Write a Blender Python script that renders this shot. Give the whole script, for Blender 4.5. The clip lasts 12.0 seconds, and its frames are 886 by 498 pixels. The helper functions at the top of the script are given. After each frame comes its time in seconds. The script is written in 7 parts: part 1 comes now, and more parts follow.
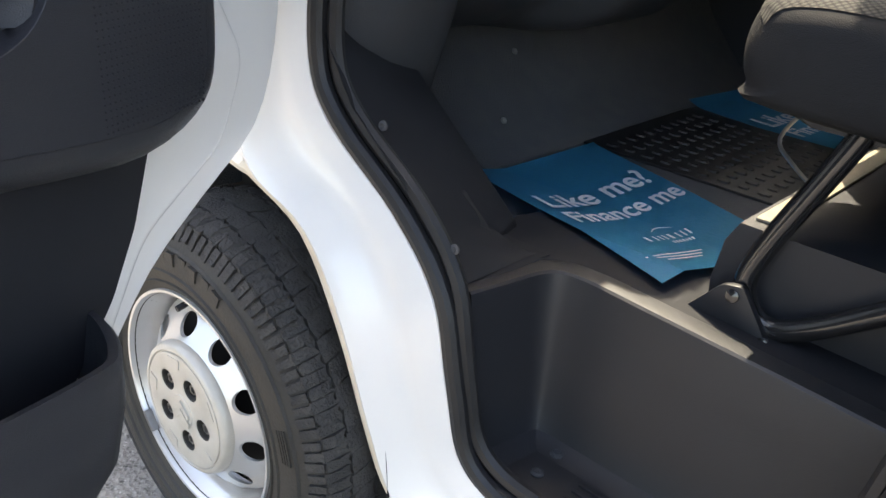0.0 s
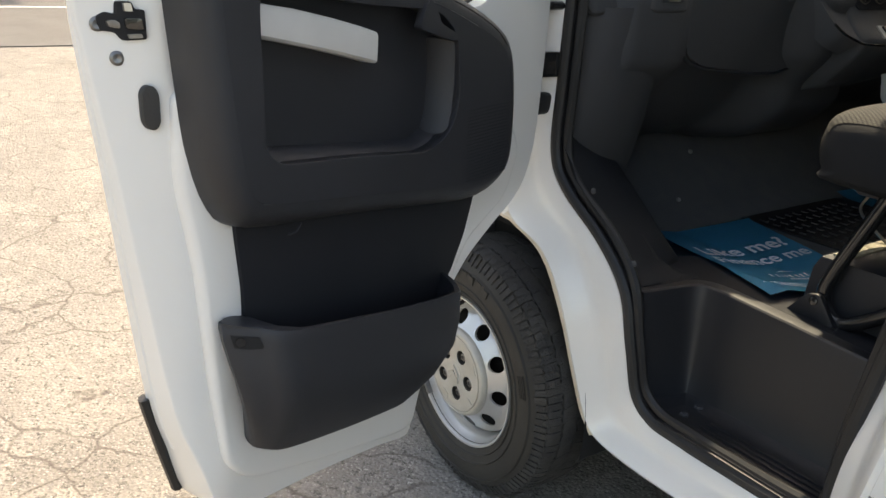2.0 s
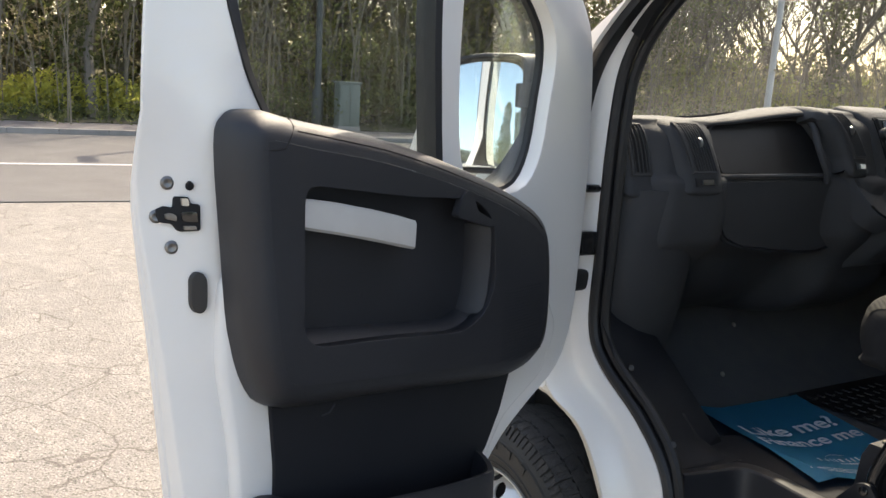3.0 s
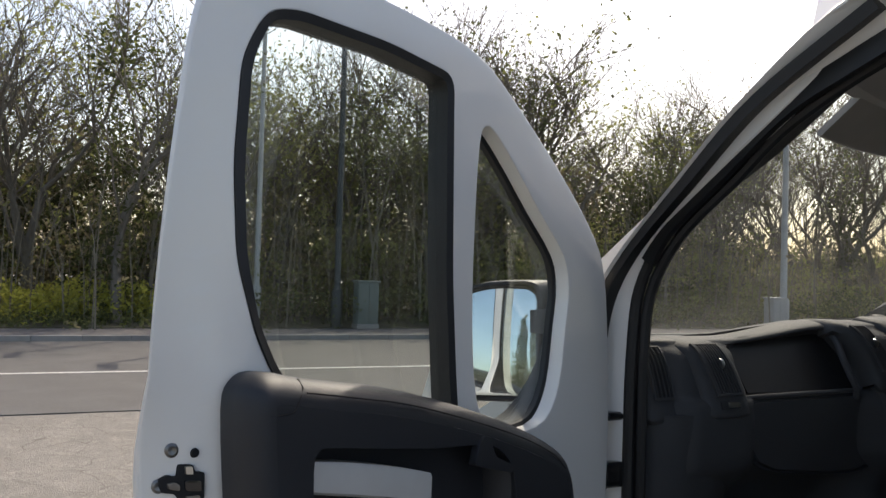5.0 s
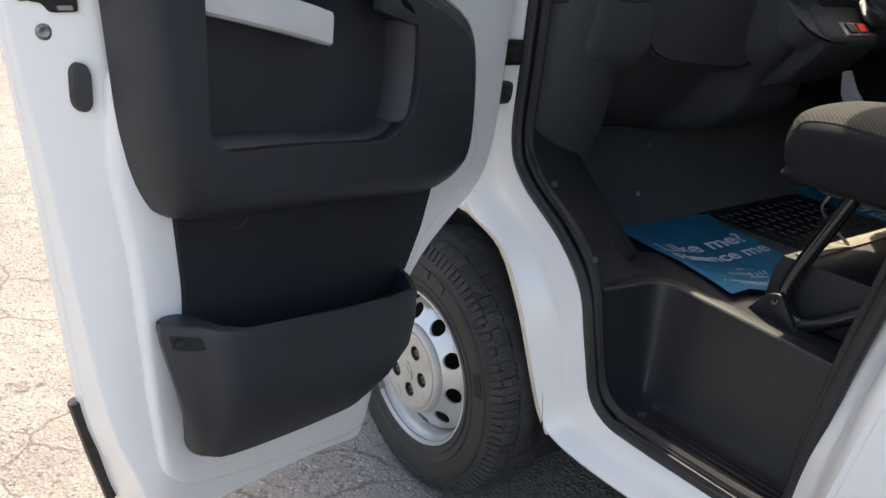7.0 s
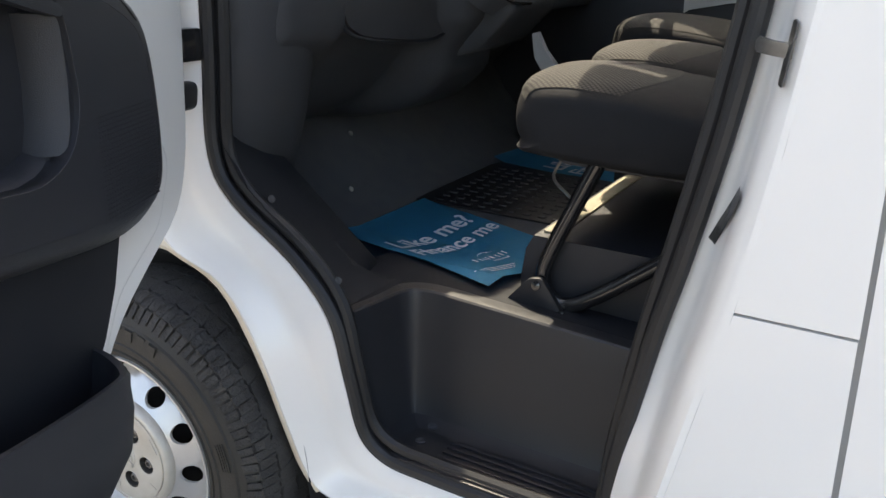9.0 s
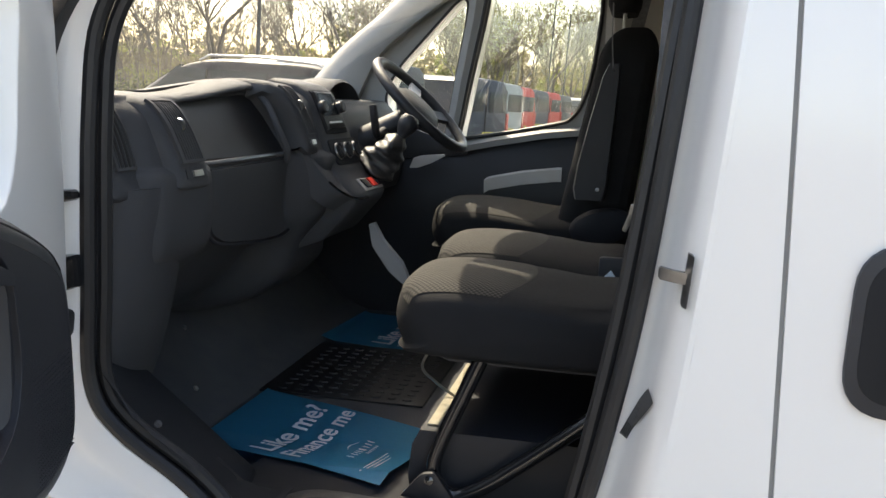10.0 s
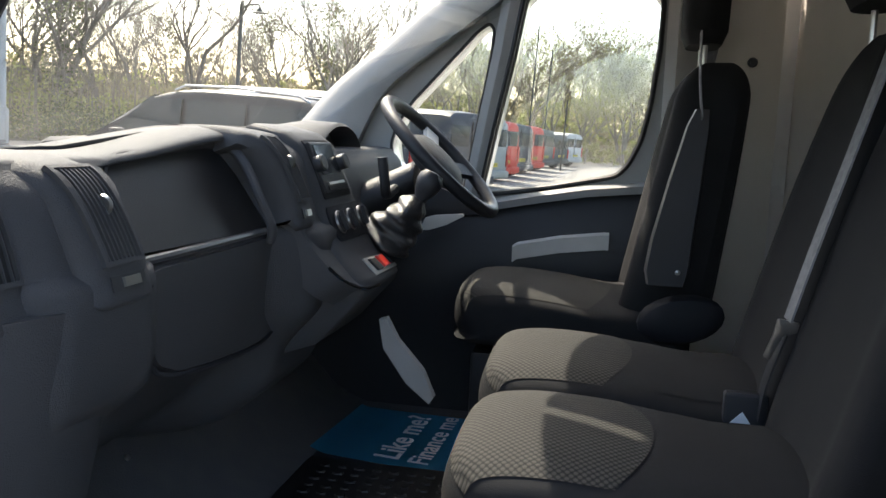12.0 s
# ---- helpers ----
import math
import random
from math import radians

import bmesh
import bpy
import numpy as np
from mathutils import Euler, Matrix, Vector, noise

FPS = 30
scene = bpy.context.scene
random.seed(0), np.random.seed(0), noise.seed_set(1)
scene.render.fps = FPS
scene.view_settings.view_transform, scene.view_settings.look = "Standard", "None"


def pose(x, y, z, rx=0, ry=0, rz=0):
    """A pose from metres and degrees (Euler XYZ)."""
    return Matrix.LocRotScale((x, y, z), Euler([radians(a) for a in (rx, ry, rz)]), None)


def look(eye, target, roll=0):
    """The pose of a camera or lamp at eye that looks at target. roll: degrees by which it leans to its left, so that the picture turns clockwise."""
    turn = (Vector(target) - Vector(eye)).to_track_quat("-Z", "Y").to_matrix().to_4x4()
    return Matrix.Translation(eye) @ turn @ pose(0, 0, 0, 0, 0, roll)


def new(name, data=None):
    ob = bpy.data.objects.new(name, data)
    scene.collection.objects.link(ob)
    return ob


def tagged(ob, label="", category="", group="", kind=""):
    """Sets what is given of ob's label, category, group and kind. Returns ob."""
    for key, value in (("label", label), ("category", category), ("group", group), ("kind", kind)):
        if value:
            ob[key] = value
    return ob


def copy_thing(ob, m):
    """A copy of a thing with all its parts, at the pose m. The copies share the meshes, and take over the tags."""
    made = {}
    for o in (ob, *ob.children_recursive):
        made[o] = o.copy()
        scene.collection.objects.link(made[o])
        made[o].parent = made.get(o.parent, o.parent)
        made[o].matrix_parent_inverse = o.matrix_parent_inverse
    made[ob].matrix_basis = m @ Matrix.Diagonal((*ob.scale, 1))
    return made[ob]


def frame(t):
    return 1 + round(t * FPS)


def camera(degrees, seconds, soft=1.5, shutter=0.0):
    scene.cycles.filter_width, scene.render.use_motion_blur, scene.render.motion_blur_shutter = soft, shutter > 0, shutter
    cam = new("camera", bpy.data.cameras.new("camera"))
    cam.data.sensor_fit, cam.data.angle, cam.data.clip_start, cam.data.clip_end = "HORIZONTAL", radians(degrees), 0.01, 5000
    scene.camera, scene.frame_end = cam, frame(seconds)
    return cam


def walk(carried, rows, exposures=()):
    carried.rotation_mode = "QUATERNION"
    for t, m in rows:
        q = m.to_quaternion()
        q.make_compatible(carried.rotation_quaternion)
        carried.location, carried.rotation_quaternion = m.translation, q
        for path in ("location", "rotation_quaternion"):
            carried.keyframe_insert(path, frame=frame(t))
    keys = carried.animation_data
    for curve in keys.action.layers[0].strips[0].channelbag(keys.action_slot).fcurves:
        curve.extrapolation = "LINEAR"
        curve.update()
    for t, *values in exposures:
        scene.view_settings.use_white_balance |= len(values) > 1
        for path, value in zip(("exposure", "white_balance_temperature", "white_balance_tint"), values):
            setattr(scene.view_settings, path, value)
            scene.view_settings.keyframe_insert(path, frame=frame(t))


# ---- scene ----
# The van leans nose-down on its parking slope: TILTED carries its own axes
# (x to its tail, y to its far side, z up from the front tyre's foot) into the world.
TILTED = Matrix.Rotation(radians(-3.0), 4, "Y")
cam = camera(56.5, 12.0)
PATH = [
    (0, (1.041, -0.452, 1.219), (-0.155, 0.89, 0.343), 4.6),
    (0.5, (1.14, -0.496, 1.254), (-0.075, 0.839, 0.393), 5.1),
    (1, (1.364, -0.678, 1.327), (0.091, 0.635, 0.517), 3.7),
    (1.5, (1.547, -0.929, 1.344), (0.12, 0.258, 0.597), 1.8),
    (2, (1.589, -0.988, 1.368), (0.012, 0.043, 0.698), 1.7),
    (2.5, (1.601, -0.979, 1.389), (-0.054, -0.021, 0.804), 2.3),
    (3, (1.62, -0.978, 1.424), (-0.103, -0.013, 1.105), 2.0),
    (3.5, (1.624, -0.981, 1.458), (-0.147, -0.06, 1.335), 1.3),
    (3.7, (1.623, -0.984, 1.467), (-0.149, -0.058, 1.414), 1.3),
    (5.3, (1.583, -0.942, 1.512), (-0.185, -0.017, 1.657), 0.2),
    (5.5, (1.571, -0.932, 1.488), (-0.202, -0.009, 1.518), 0.3),
    (6, (1.553, -0.926, 1.425), (-0.198, -0.027, 1.072), 1.8),
    (6.5, (1.541, -0.937, 1.379), (-0.139, -0.038, 0.769), 2.2),
    (7, (1.526, -0.955, 1.359), (0.023, 0.166, 0.662), 3.8),
    (7.2, (1.525, -0.955, 1.352), (0.084, 0.24, 0.647), 3.1),
    (8.8, (1.303, -0.818, 1.313), (0.223, 0.712, 0.613), -0.1),
    (9, (1.253, -0.805, 1.316), (0.313, 0.819, 0.622), 1.0),
    (9.5, (1.132, -0.854, 1.368), (0.561, 0.977, 0.804), 1.9),
    (10, (1.032, -0.928, 1.433), (0.599, 0.993, 1.086), 1.4),
    (10.5, (0.97, -0.931, 1.463), (0.535, 0.999, 1.17), 1.8),
    (11, (0.912, -0.816, 1.456), (0.491, 1.12, 1.186), 1.8),
    (11.5, (0.854, -0.581, 1.454), (0.431, 1.357, 1.199), 1.6),
    (12, (0.782, -0.379, 1.478), (0.396, 1.565, 1.207), 2.1),
]
walk(cam, [(t, TILTED @ look(eye, target, roll)) for t, eye, target, roll in PATH],
     exposures=[(t, stops, kelvin, tint) for t, stops, kelvin, tint in (
         (0.0, 2.85, 8150, 13), (0.5, 2.8, 8200, 13), (1.0, 2.6, 8600, 13), (1.5, 2.48, 9100, 13), (2.0, 1.90, 8900, 11), (2.6, 1.74, 8450, 12), (3.2, 1.80, 7750, 12), (3.7, 1.70, 7500, 12), (5.4, 0.6, 7450, 12),
         (6.0, 1.25, 7750, 13), (6.5, 1.75, 7900, 14), (7.1, 2.05, 7850, 14), (9.0, 2.33, 8100, 13), (9.6, 2.33, 8100, 13), (10.2, 2.12, 8000, 12), (11.0, 2.18, 7800, 12), (12.0, 2.25, 7200, 12))])

# ---------------------------------------------------------------- light
SUN_WAY = Vector((-0.60, 0.64, 1.0)).normalized()
sky = bpy.data.worlds.new("sky")
scene.world = sky
sky.use_nodes = True
sky_nodes, sky_links = sky.node_tree.nodes, sky.node_tree.links
sky_tex = sky_nodes.new("ShaderNodeTexSky")
sky_tex.sky_type = "NISHITA"
sky_tex.sun_disc = False
sky_tex.sun_elevation = math.asin(SUN_WAY.z)
sky_tex.sun_rotation = math.atan2(SUN_WAY.x, SUN_WAY.y)
sky_tex.air_density, sky_tex.dust_density, sky_tex.ozone_density = 1.0, 2.5, 1.0
sky_nodes["Background"].inputs["Strength"].default_value = 0.15
sky_links.new(sky_tex.outputs[0], sky_nodes["Background"].inputs["Color"])
sun = new("sun", bpy.data.lights.new("sun", "SUN"))
sun.data.energy, sun.data.angle, sun.data.color = 2.2, radians(0.6), (1.0, 0.95, 0.87)
sun.matrix_world = look((0, 0, 30), Vector((0, 0, 30)) - SUN_WAY)
from mathutils.bvhtree import BVHTree

# ---------------------------------------------------------------- materials
def surface(name, colour, rough=0.5, metal=0.0, second=None, scale=8.0, spread=0.5, fine=0.0, fine_scale=300.0,
            coat=0.0, rough_vary=0.0, per_object=0.0, specular=0.5):
    """A painted, moulded or natural surface: two colours mixed by noise at a large scale, a fine relief, and gloss that varies."""
    m = bpy.data.materials.new(name)
    m.use_nodes = True
    nodes, links = m.node_tree.nodes, m.node_tree.links
    body = nodes["Principled BSDF"]
    body.inputs["Roughness"].default_value, body.inputs["Metallic"].default_value = rough, metal
    body.inputs["Specular IOR Level"].default_value = specular
    body.inputs["Coat Weight"].default_value = coat
    body.inputs["Coat Roughness"].default_value = 0.06
    where = nodes.new("ShaderNodeTexCoord")
    big = nodes.new("ShaderNodeTexNoise")
    big.inputs["Scale"].default_value, big.inputs["Detail"].default_value = scale, 6.0
    links.new(where.outputs["Object"], big.inputs["Vector"])
    ramp = nodes.new("ShaderNodeValToRGB")
    ramp.color_ramp.elements[0].position, ramp.color_ramp.elements[1].position = 0.5 - spread / 2, 0.5 + spread / 2
    other = second or tuple(c * 0.86 for c in colour)
    ramp.color_ramp.elements[0].color, ramp.color_ramp.elements[1].color = (*colour, 1), (*other, 1)
    links.new(big.outputs["Fac"], ramp.inputs["Fac"])
    tone = ramp.outputs["Color"]
    if per_object:
        chance, shift = nodes.new("ShaderNodeObjectInfo"), nodes.new("ShaderNodeHueSaturation")
        span = nodes.new("ShaderNodeMapRange")
        span.inputs["To Min"].default_value, span.inputs["To Max"].default_value = 1 - per_object, 1 + per_object
        links.new(chance.outputs["Random"], span.inputs["Value"])
        links.new(span.outputs["Result"], shift.inputs["Value"])
        links.new(tone, shift.inputs["Color"])
        tone = shift.outputs["Color"]
    links.new(tone, body.inputs["Base Color"])
    if rough_vary:
        vary = nodes.new("ShaderNodeMapRange")
        vary.inputs["To Min"].default_value = max(0.02, rough - rough_vary)
        vary.inputs["To Max"].default_value = min(1.0, rough + rough_vary)
        links.new(big.outputs["Fac"], vary.inputs["Value"])
        links.new(vary.outputs["Result"], body.inputs["Roughness"])
    if fine:
        small, bump = nodes.new("ShaderNodeTexNoise"), nodes.new("ShaderNodeBump")
        small.inputs["Scale"].default_value, small.inputs["Detail"].default_value = fine_scale, 3.0
        bump.inputs["Strength"].default_value, bump.inputs["Distance"].default_value = fine, 1.0 / fine_scale
        links.new(where.outputs["Object"], small.inputs["Vector"])
        links.new(small.outputs["Fac"], bump.inputs["Height"])
        links.new(bump.outputs["Normal"], body.inputs["Normal"])
    return m


def leafy(name, colour, second, scale=1.2, per_object=0.25):
    """Thin leaf or twig haze that lets part of the light through."""
    m = surface(name, colour, 0.75, second=second, scale=scale, spread=0.5, per_object=per_object, specular=0.15)
    nodes, links = m.node_tree.nodes, m.node_tree.links
    body, out = nodes["Principled BSDF"], nodes["Material Output"]
    through_leaf, mix = nodes.new("ShaderNodeBsdfTranslucent"), nodes.new("ShaderNodeMixShader")
    mix.inputs[0].default_value = 0.55
    links.new(body.inputs["Base Color"].links[0].from_socket, through_leaf.inputs["Color"])
    links.new(body.outputs[0], mix.inputs[1])
    links.new(through_leaf.outputs[0], mix.inputs[2])
    links.new(mix.outputs[0], out.inputs["Surface"])
    return m


def glass(name, tint, rough=0.0, dust=0.0):
    """Clear panes: thin glass that lets light straight through and mirrors at the angle's Fresnel share."""
    m = bpy.data.materials.new(name)
    m.use_nodes = True
    nodes, links = m.node_tree.nodes, m.node_tree.links
    out = nodes["Material Output"]
    nodes.remove(nodes["Principled BSDF"])
    clear, shine = nodes.new("ShaderNodeBsdfTransparent"), nodes.new("ShaderNodeBsdfGlossy")
    mix, edge = nodes.new("ShaderNodeMixShader"), nodes.new("ShaderNodeLayerWeight")
    clear.inputs["Color"].default_value = (*tint, 1)
    shine.inputs["Roughness"].default_value = rough
    edge.inputs["Blend"].default_value = 0.5
    steep, share = nodes.new("ShaderNodeMath"), nodes.new("ShaderNodeMapRange")
    steep.operation = "POWER"
    steep.inputs[1].default_value = 5.0
    share.inputs["To Min"].default_value, share.inputs["To Max"].default_value = 0.070, 0.95
    links.new(edge.outputs["Facing"], steep.inputs[0])
    links.new(steep.outputs[0], share.inputs["Value"])
    links.new(share.outputs["Result"], mix.inputs[0])
    seen = clear.outputs[0]
    if dust:
        film, film_mix, patch = nodes.new("ShaderNodeBsdfTranslucent"), nodes.new("ShaderNodeMixShader"), nodes.new("ShaderNodeTexNoise")
        film.inputs["Color"].default_value = (0.8, 0.78, 0.72, 1)
        patch.inputs["Scale"].default_value, patch.inputs["Detail"].default_value = 3.0, 6.0
        amount = nodes.new("ShaderNodeMapRange")
        amount.inputs["From Min"].default_value, amount.inputs["From Max"].default_value = 0.35, 0.75
        amount.inputs["To Min"].default_value, amount.inputs["To Max"].default_value = dust * 0.3, dust * 1.7
        links.new(patch.outputs["Fac"], amount.inputs["Value"])
        links.new(amount.outputs["Result"], film_mix.inputs[0])
        links.new(clear.outputs[0], film_mix.inputs[1])
        links.new(film.outputs[0], film_mix.inputs[2])
        seen = film_mix.outputs[0]
    links.new(seen, mix.inputs[1])
    links.new(shine.outputs[0], mix.inputs[2])
    links.new(mix.outputs[0], out.inputs["Surface"])
    return m


WHITE = surface("white_paint", (0.735, 0.722, 0.697), 0.28, coat=0.6, second=(0.718, 0.703, 0.676), scale=1.5, spread=1.0, rough_vary=0.02)
TRIM_GREY = surface("grey_door_frame_paint", (0.52, 0.51, 0.49), 0.45, second=(0.46, 0.45, 0.43), scale=5.0)
BLACK = surface("black_moulded_plastic", (0.0175, 0.0187, 0.0228), 0.46, second=(0.023, 0.0245, 0.0295), scale=6.0, fine=0.45, fine_scale=800.0, rough_vary=0.08, specular=0.40)
DASH = surface("charcoal_dashboard_plastic", (0.048, 0.050, 0.055), 0.60, second=(0.058, 0.060, 0.065), scale=5.0, fine=0.7, fine_scale=520.0, rough_vary=0.06, specular=0.22)
# Paler than the dash: the shelf lip's highlight is put into the colour.
SATIN = surface("satin_edge_highlight", (0.075, 0.077, 0.082), 0.30, second=(0.060, 0.062, 0.066), scale=20.0, specular=0.5)
STEP = surface("black_step_plastic", (0.0115, 0.0130, 0.0170), 0.43, second=(0.0190, 0.0200, 0.0235), scale=4.0, fine=0.3, fine_scale=800.0, rough_vary=0.12)
MATT = surface("matt_black_trim", (0.0150, 0.0162, 0.0200), 0.65, second=(0.0190, 0.0200, 0.0235), scale=7.0, fine=0.35, fine_scale=800.0, specular=0.15)
GLOSS = surface("gloss_black_tube_paint", (0.015, 0.015, 0.016), 0.16, coat=0.5)
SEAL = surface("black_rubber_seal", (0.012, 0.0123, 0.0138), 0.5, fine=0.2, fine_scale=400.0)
# Near-black; on plates without depth it paints the shade of a hollow.
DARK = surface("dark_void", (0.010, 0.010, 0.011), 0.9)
RUBBER = surface("worn_tyre_rubber", (0.030, 0.029, 0.0285), 0.85, second=(0.060, 0.056, 0.052), scale=22.0, spread=0.5, fine=0.8, fine_scale=190.0, specular=0.3)
SIDEWALL = surface("dusty_tyre_sidewall", (0.017, 0.0160, 0.0145), 0.7, second=(0.036, 0.032, 0.026), scale=9.0, spread=0.7, fine=0.3, fine_scale=220.0)
STEEL = surface("silver_wheel_paint", (0.62, 0.63, 0.64), 0.30, 0.55, second=(0.47, 0.46, 0.44), scale=9.0, spread=0.8, rough_vary=0.08, coat=0.2)
CAP = surface("dusty_silver_cap", (0.50, 0.475, 0.425), 0.42, 0.2, second=(0.38, 0.35, 0.30), scale=16.0, fine=0.1, fine_scale=200.0)
CHROME = surface("bright_zinc", (0.62, 0.62, 0.60), 0.3, 1.0, second=(0.45, 0.45, 0.44), scale=60.0)
WORN = surface("worn_dark_steel", (0.26, 0.255, 0.25), 0.35, 0.9, second=(0.14, 0.135, 0.13), scale=40.0)
DARKGREY = surface("dark_grey_reflection", (0.07, 0.07, 0.07), 0.5)
SILVER = surface("silver_handle_trim", (0.62, 0.61, 0.59), 0.4, 0.2, second=(0.55, 0.54, 0.52), scale=12.0)
BLUE = surface("blue_printed_paper", (0.012, 0.31, 0.53), 0.55, second=(0.010, 0.25, 0.45), scale=5.0, spread=0.8, fine=0.08, fine_scale=90.0)
INK = surface("white_print", (0.72, 0.80, 0.86), 0.55)
CLOTH = surface("charcoal_seat_cloth", (0.0110, 0.0114, 0.0128), 0.85, second=(0.0150, 0.0152, 0.0165), scale=14.0, fine=0.6, fine_scale=700.0, specular=0.25)
CARPET = surface("black_floor_covering", (0.072, 0.074, 0.082), 0.75, second=(0.095, 0.094, 0.093), scale=18.0, fine=0.7, fine_scale=260.0)
LINING = surface("pale_headlining", (0.50, 0.49, 0.47), 0.8, second=(0.44, 0.43, 0.41), scale=5.0, fine=0.3, fine_scale=400.0)
BULKHEAD = surface("off_white_bulkhead", (0.66, 0.62, 0.555), 0.6, second=(0.60, 0.56, 0.50), scale=4.0)
PILLAR = surface("grey_pillar_trim", (0.30, 0.30, 0.295), 0.6, second=(0.26, 0.26, 0.255), scale=8.0, fine=0.3, fine_scale=600.0)
WEB = surface("grey_belt_webbing", (0.16, 0.16, 0.17), 0.7, second=(0.22, 0.22, 0.23), scale=90.0, spread=0.3)
GAITER = surface("soft_black_leather", (0.016, 0.016, 0.017), 0.33, second=(0.024, 0.024, 0.025), scale=30.0, fine=0.5, fine_scale=260.0, specular=0.5)
RED = surface("red_switch", (0.55, 0.03, 0.02), 0.4)
SCREEN = surface("black_radio_display", (0.02, 0.025, 0.03), 0.12)
CLEAR = glass("dusty_windscreen_glass", (0.84, 0.88, 0.86), dust=0.020)
TINTED = glass("green_tinted_glass", (0.91, 0.945, 0.93), dust=0.009)
MIRROR = surface("mirror_silvering", (0.88, 0.90, 0.92), 0.01, 1.0, second=(0.87, 0.89, 0.91))
DUSTY = surface("dust_coated_white_paint", (0.56, 0.475, 0.36), 0.6, second=(0.66, 0.60, 0.50), scale=9.0, spread=0.6, fine=0.2, fine_scale=150.0)
SUN_PATCH = surface("sunlit_sand_patch", (0.30, 0.27, 0.20), 0.8, second=(0.38, 0.34, 0.26), scale=30.0, fine=0.6, fine_scale=240.0)


def weave(name, dark, pale):
    """Seat centre cloth: a small lozenge weave of dark and pale threads with relief."""
    m = surface(name, dark, 0.85, specular=0.25)
    nodes, links = m.node_tree.nodes, m.node_tree.links
    body = nodes["Principled BSDF"]
    where, turn = nodes.new("ShaderNodeTexCoord"), nodes.new("ShaderNodeMapping")
    turn.inputs["Rotation"].default_value = (0, 0, radians(45))
    check = nodes.new("ShaderNodeTexVoronoi")
    check.voronoi_dimensions = "2D"
    check.inputs["Scale"].default_value = 140.0
    check.inputs["Randomness"].default_value = 0.06
    ramp, bump = nodes.new("ShaderNodeValToRGB"), nodes.new("ShaderNodeBump")
    ramp.color_ramp.elements[0].position, ramp.color_ramp.elements[1].position = 0.25, 0.55
    ramp.color_ramp.elements[0].color, ramp.color_ramp.elements[1].color = (*pale, 1), (*dark, 1)
    bump.inputs["Strength"].default_value, bump.inputs["Distance"].default_value = 0.6, 0.002
    bump.invert = True
    links.new(where.outputs["Object"], turn.inputs["Vector"])
    links.new(turn.outputs["Vector"], check.inputs["Vector"])
    links.new(check.outputs["Distance"], ramp.inputs["Fac"])
    links.new(ramp.outputs["Color"], body.inputs["Base Color"])
    links.new(check.outputs["Distance"], bump.inputs["Height"])
    links.new(bump.outputs["Normal"], body.inputs["Normal"])
    return m


WEAVE = weave("lozenge_seat_cloth", (0.0120, 0.0119, 0.0122), (0.050, 0.047, 0.041))


# ---------------------------------------------------------------- building tools
ORIGIN = {}


def thing(name, base, label, category, group="", m=None):
    """A top-level thing: an Empty at its base. base is in the van's axes unless m says otherwise."""
    ob = new(name)
    ob.empty_display_size = 0.05
    ob.matrix_world = (TILTED if m is None else m) @ Matrix.Translation(base)
    ORIGIN[ob] = Vector(base)
    return tagged(ob, label, category, group)


def part(name, bm, material, parent, label="", smooth=True, angle=35):
    """Links a bmesh as one mesh object under a thing or a part."""
    base = ORIGIN[parent]
    bmesh.ops.translate(bm, verts=bm.verts, vec=-base)
    bmesh.ops.recalc_face_normals(bm, faces=bm.faces)
    for f in bm.faces:
        f.smooth = smooth
    if smooth:
        for e in bm.edges:
            if len(e.link_faces) == 2 and e.calc_face_angle(0) > radians(angle):
                e.smooth = False
    mesh = bpy.data.meshes.new(name)
    bm.to_mesh(mesh)
    bm.free()
    mesh.materials.append(material)
    ob = new(name, mesh)
    ob.parent = parent
    ORIGIN[ob] = base
    return tagged(ob, label)


def setting(name, bm, material, label, category, m=None, smooth=True):
    """A piece of the setting."""
    base = ORIGIN.setdefault(None, Vector())
    bmesh.ops.recalc_face_normals(bm, faces=bm.faces)
    for f in bm.faces:
        f.smooth = smooth
    mesh = bpy.data.meshes.new(name)
    bm.to_mesh(mesh)
    bm.free()
    mesh.materials.append(material)
    ob = new(name, mesh)
    if m is not None:
        ob.matrix_world = m
    return tagged(ob, label, category, kind="structure")


def spline(points, per=6, closed=False):
    """Points along a Catmull-Rom curve."""
    pts = [Vector(p) for p in points]
    n, out = len(pts), []
    for i in range(n if closed else n - 1):
        a, b = pts[i], pts[(i + 1) % n]
        before = pts[i - 1] if closed or i else a * 2 - b
        after = pts[(i + 2) % n] if closed or i + 2 < n else b * 2 - a
        for k in range(per):
            t = k / per
            out.append(0.5 * (2 * a + (b - before) * t + (2 * before - 5 * a + 4 * b - after) * t * t + (3 * a - before - 3 * b + after) * t ** 3))
    if not closed:
        out.append(pts[-1])
    return out


def rounded(points, r, per=4):
    """A closed outline with its corners rounded by about r."""
    pts, out = [Vector(p) for p in points], []
    n = len(pts)
    for i in range(n):
        a, b, c = pts[i - 1], pts[i], pts[(i + 1) % n]
        k = min(r, (a - b).length * 0.45, (c - b).length * 0.45)
        p, q = b + (a - b).normalized() * k, b + (c - b).normalized() * k
        for j in range(per + 1):
            t = j / per
            out.append((1 - t) ** 2 * p + 2 * t * (1 - t) * b + t * t * q)
    return out


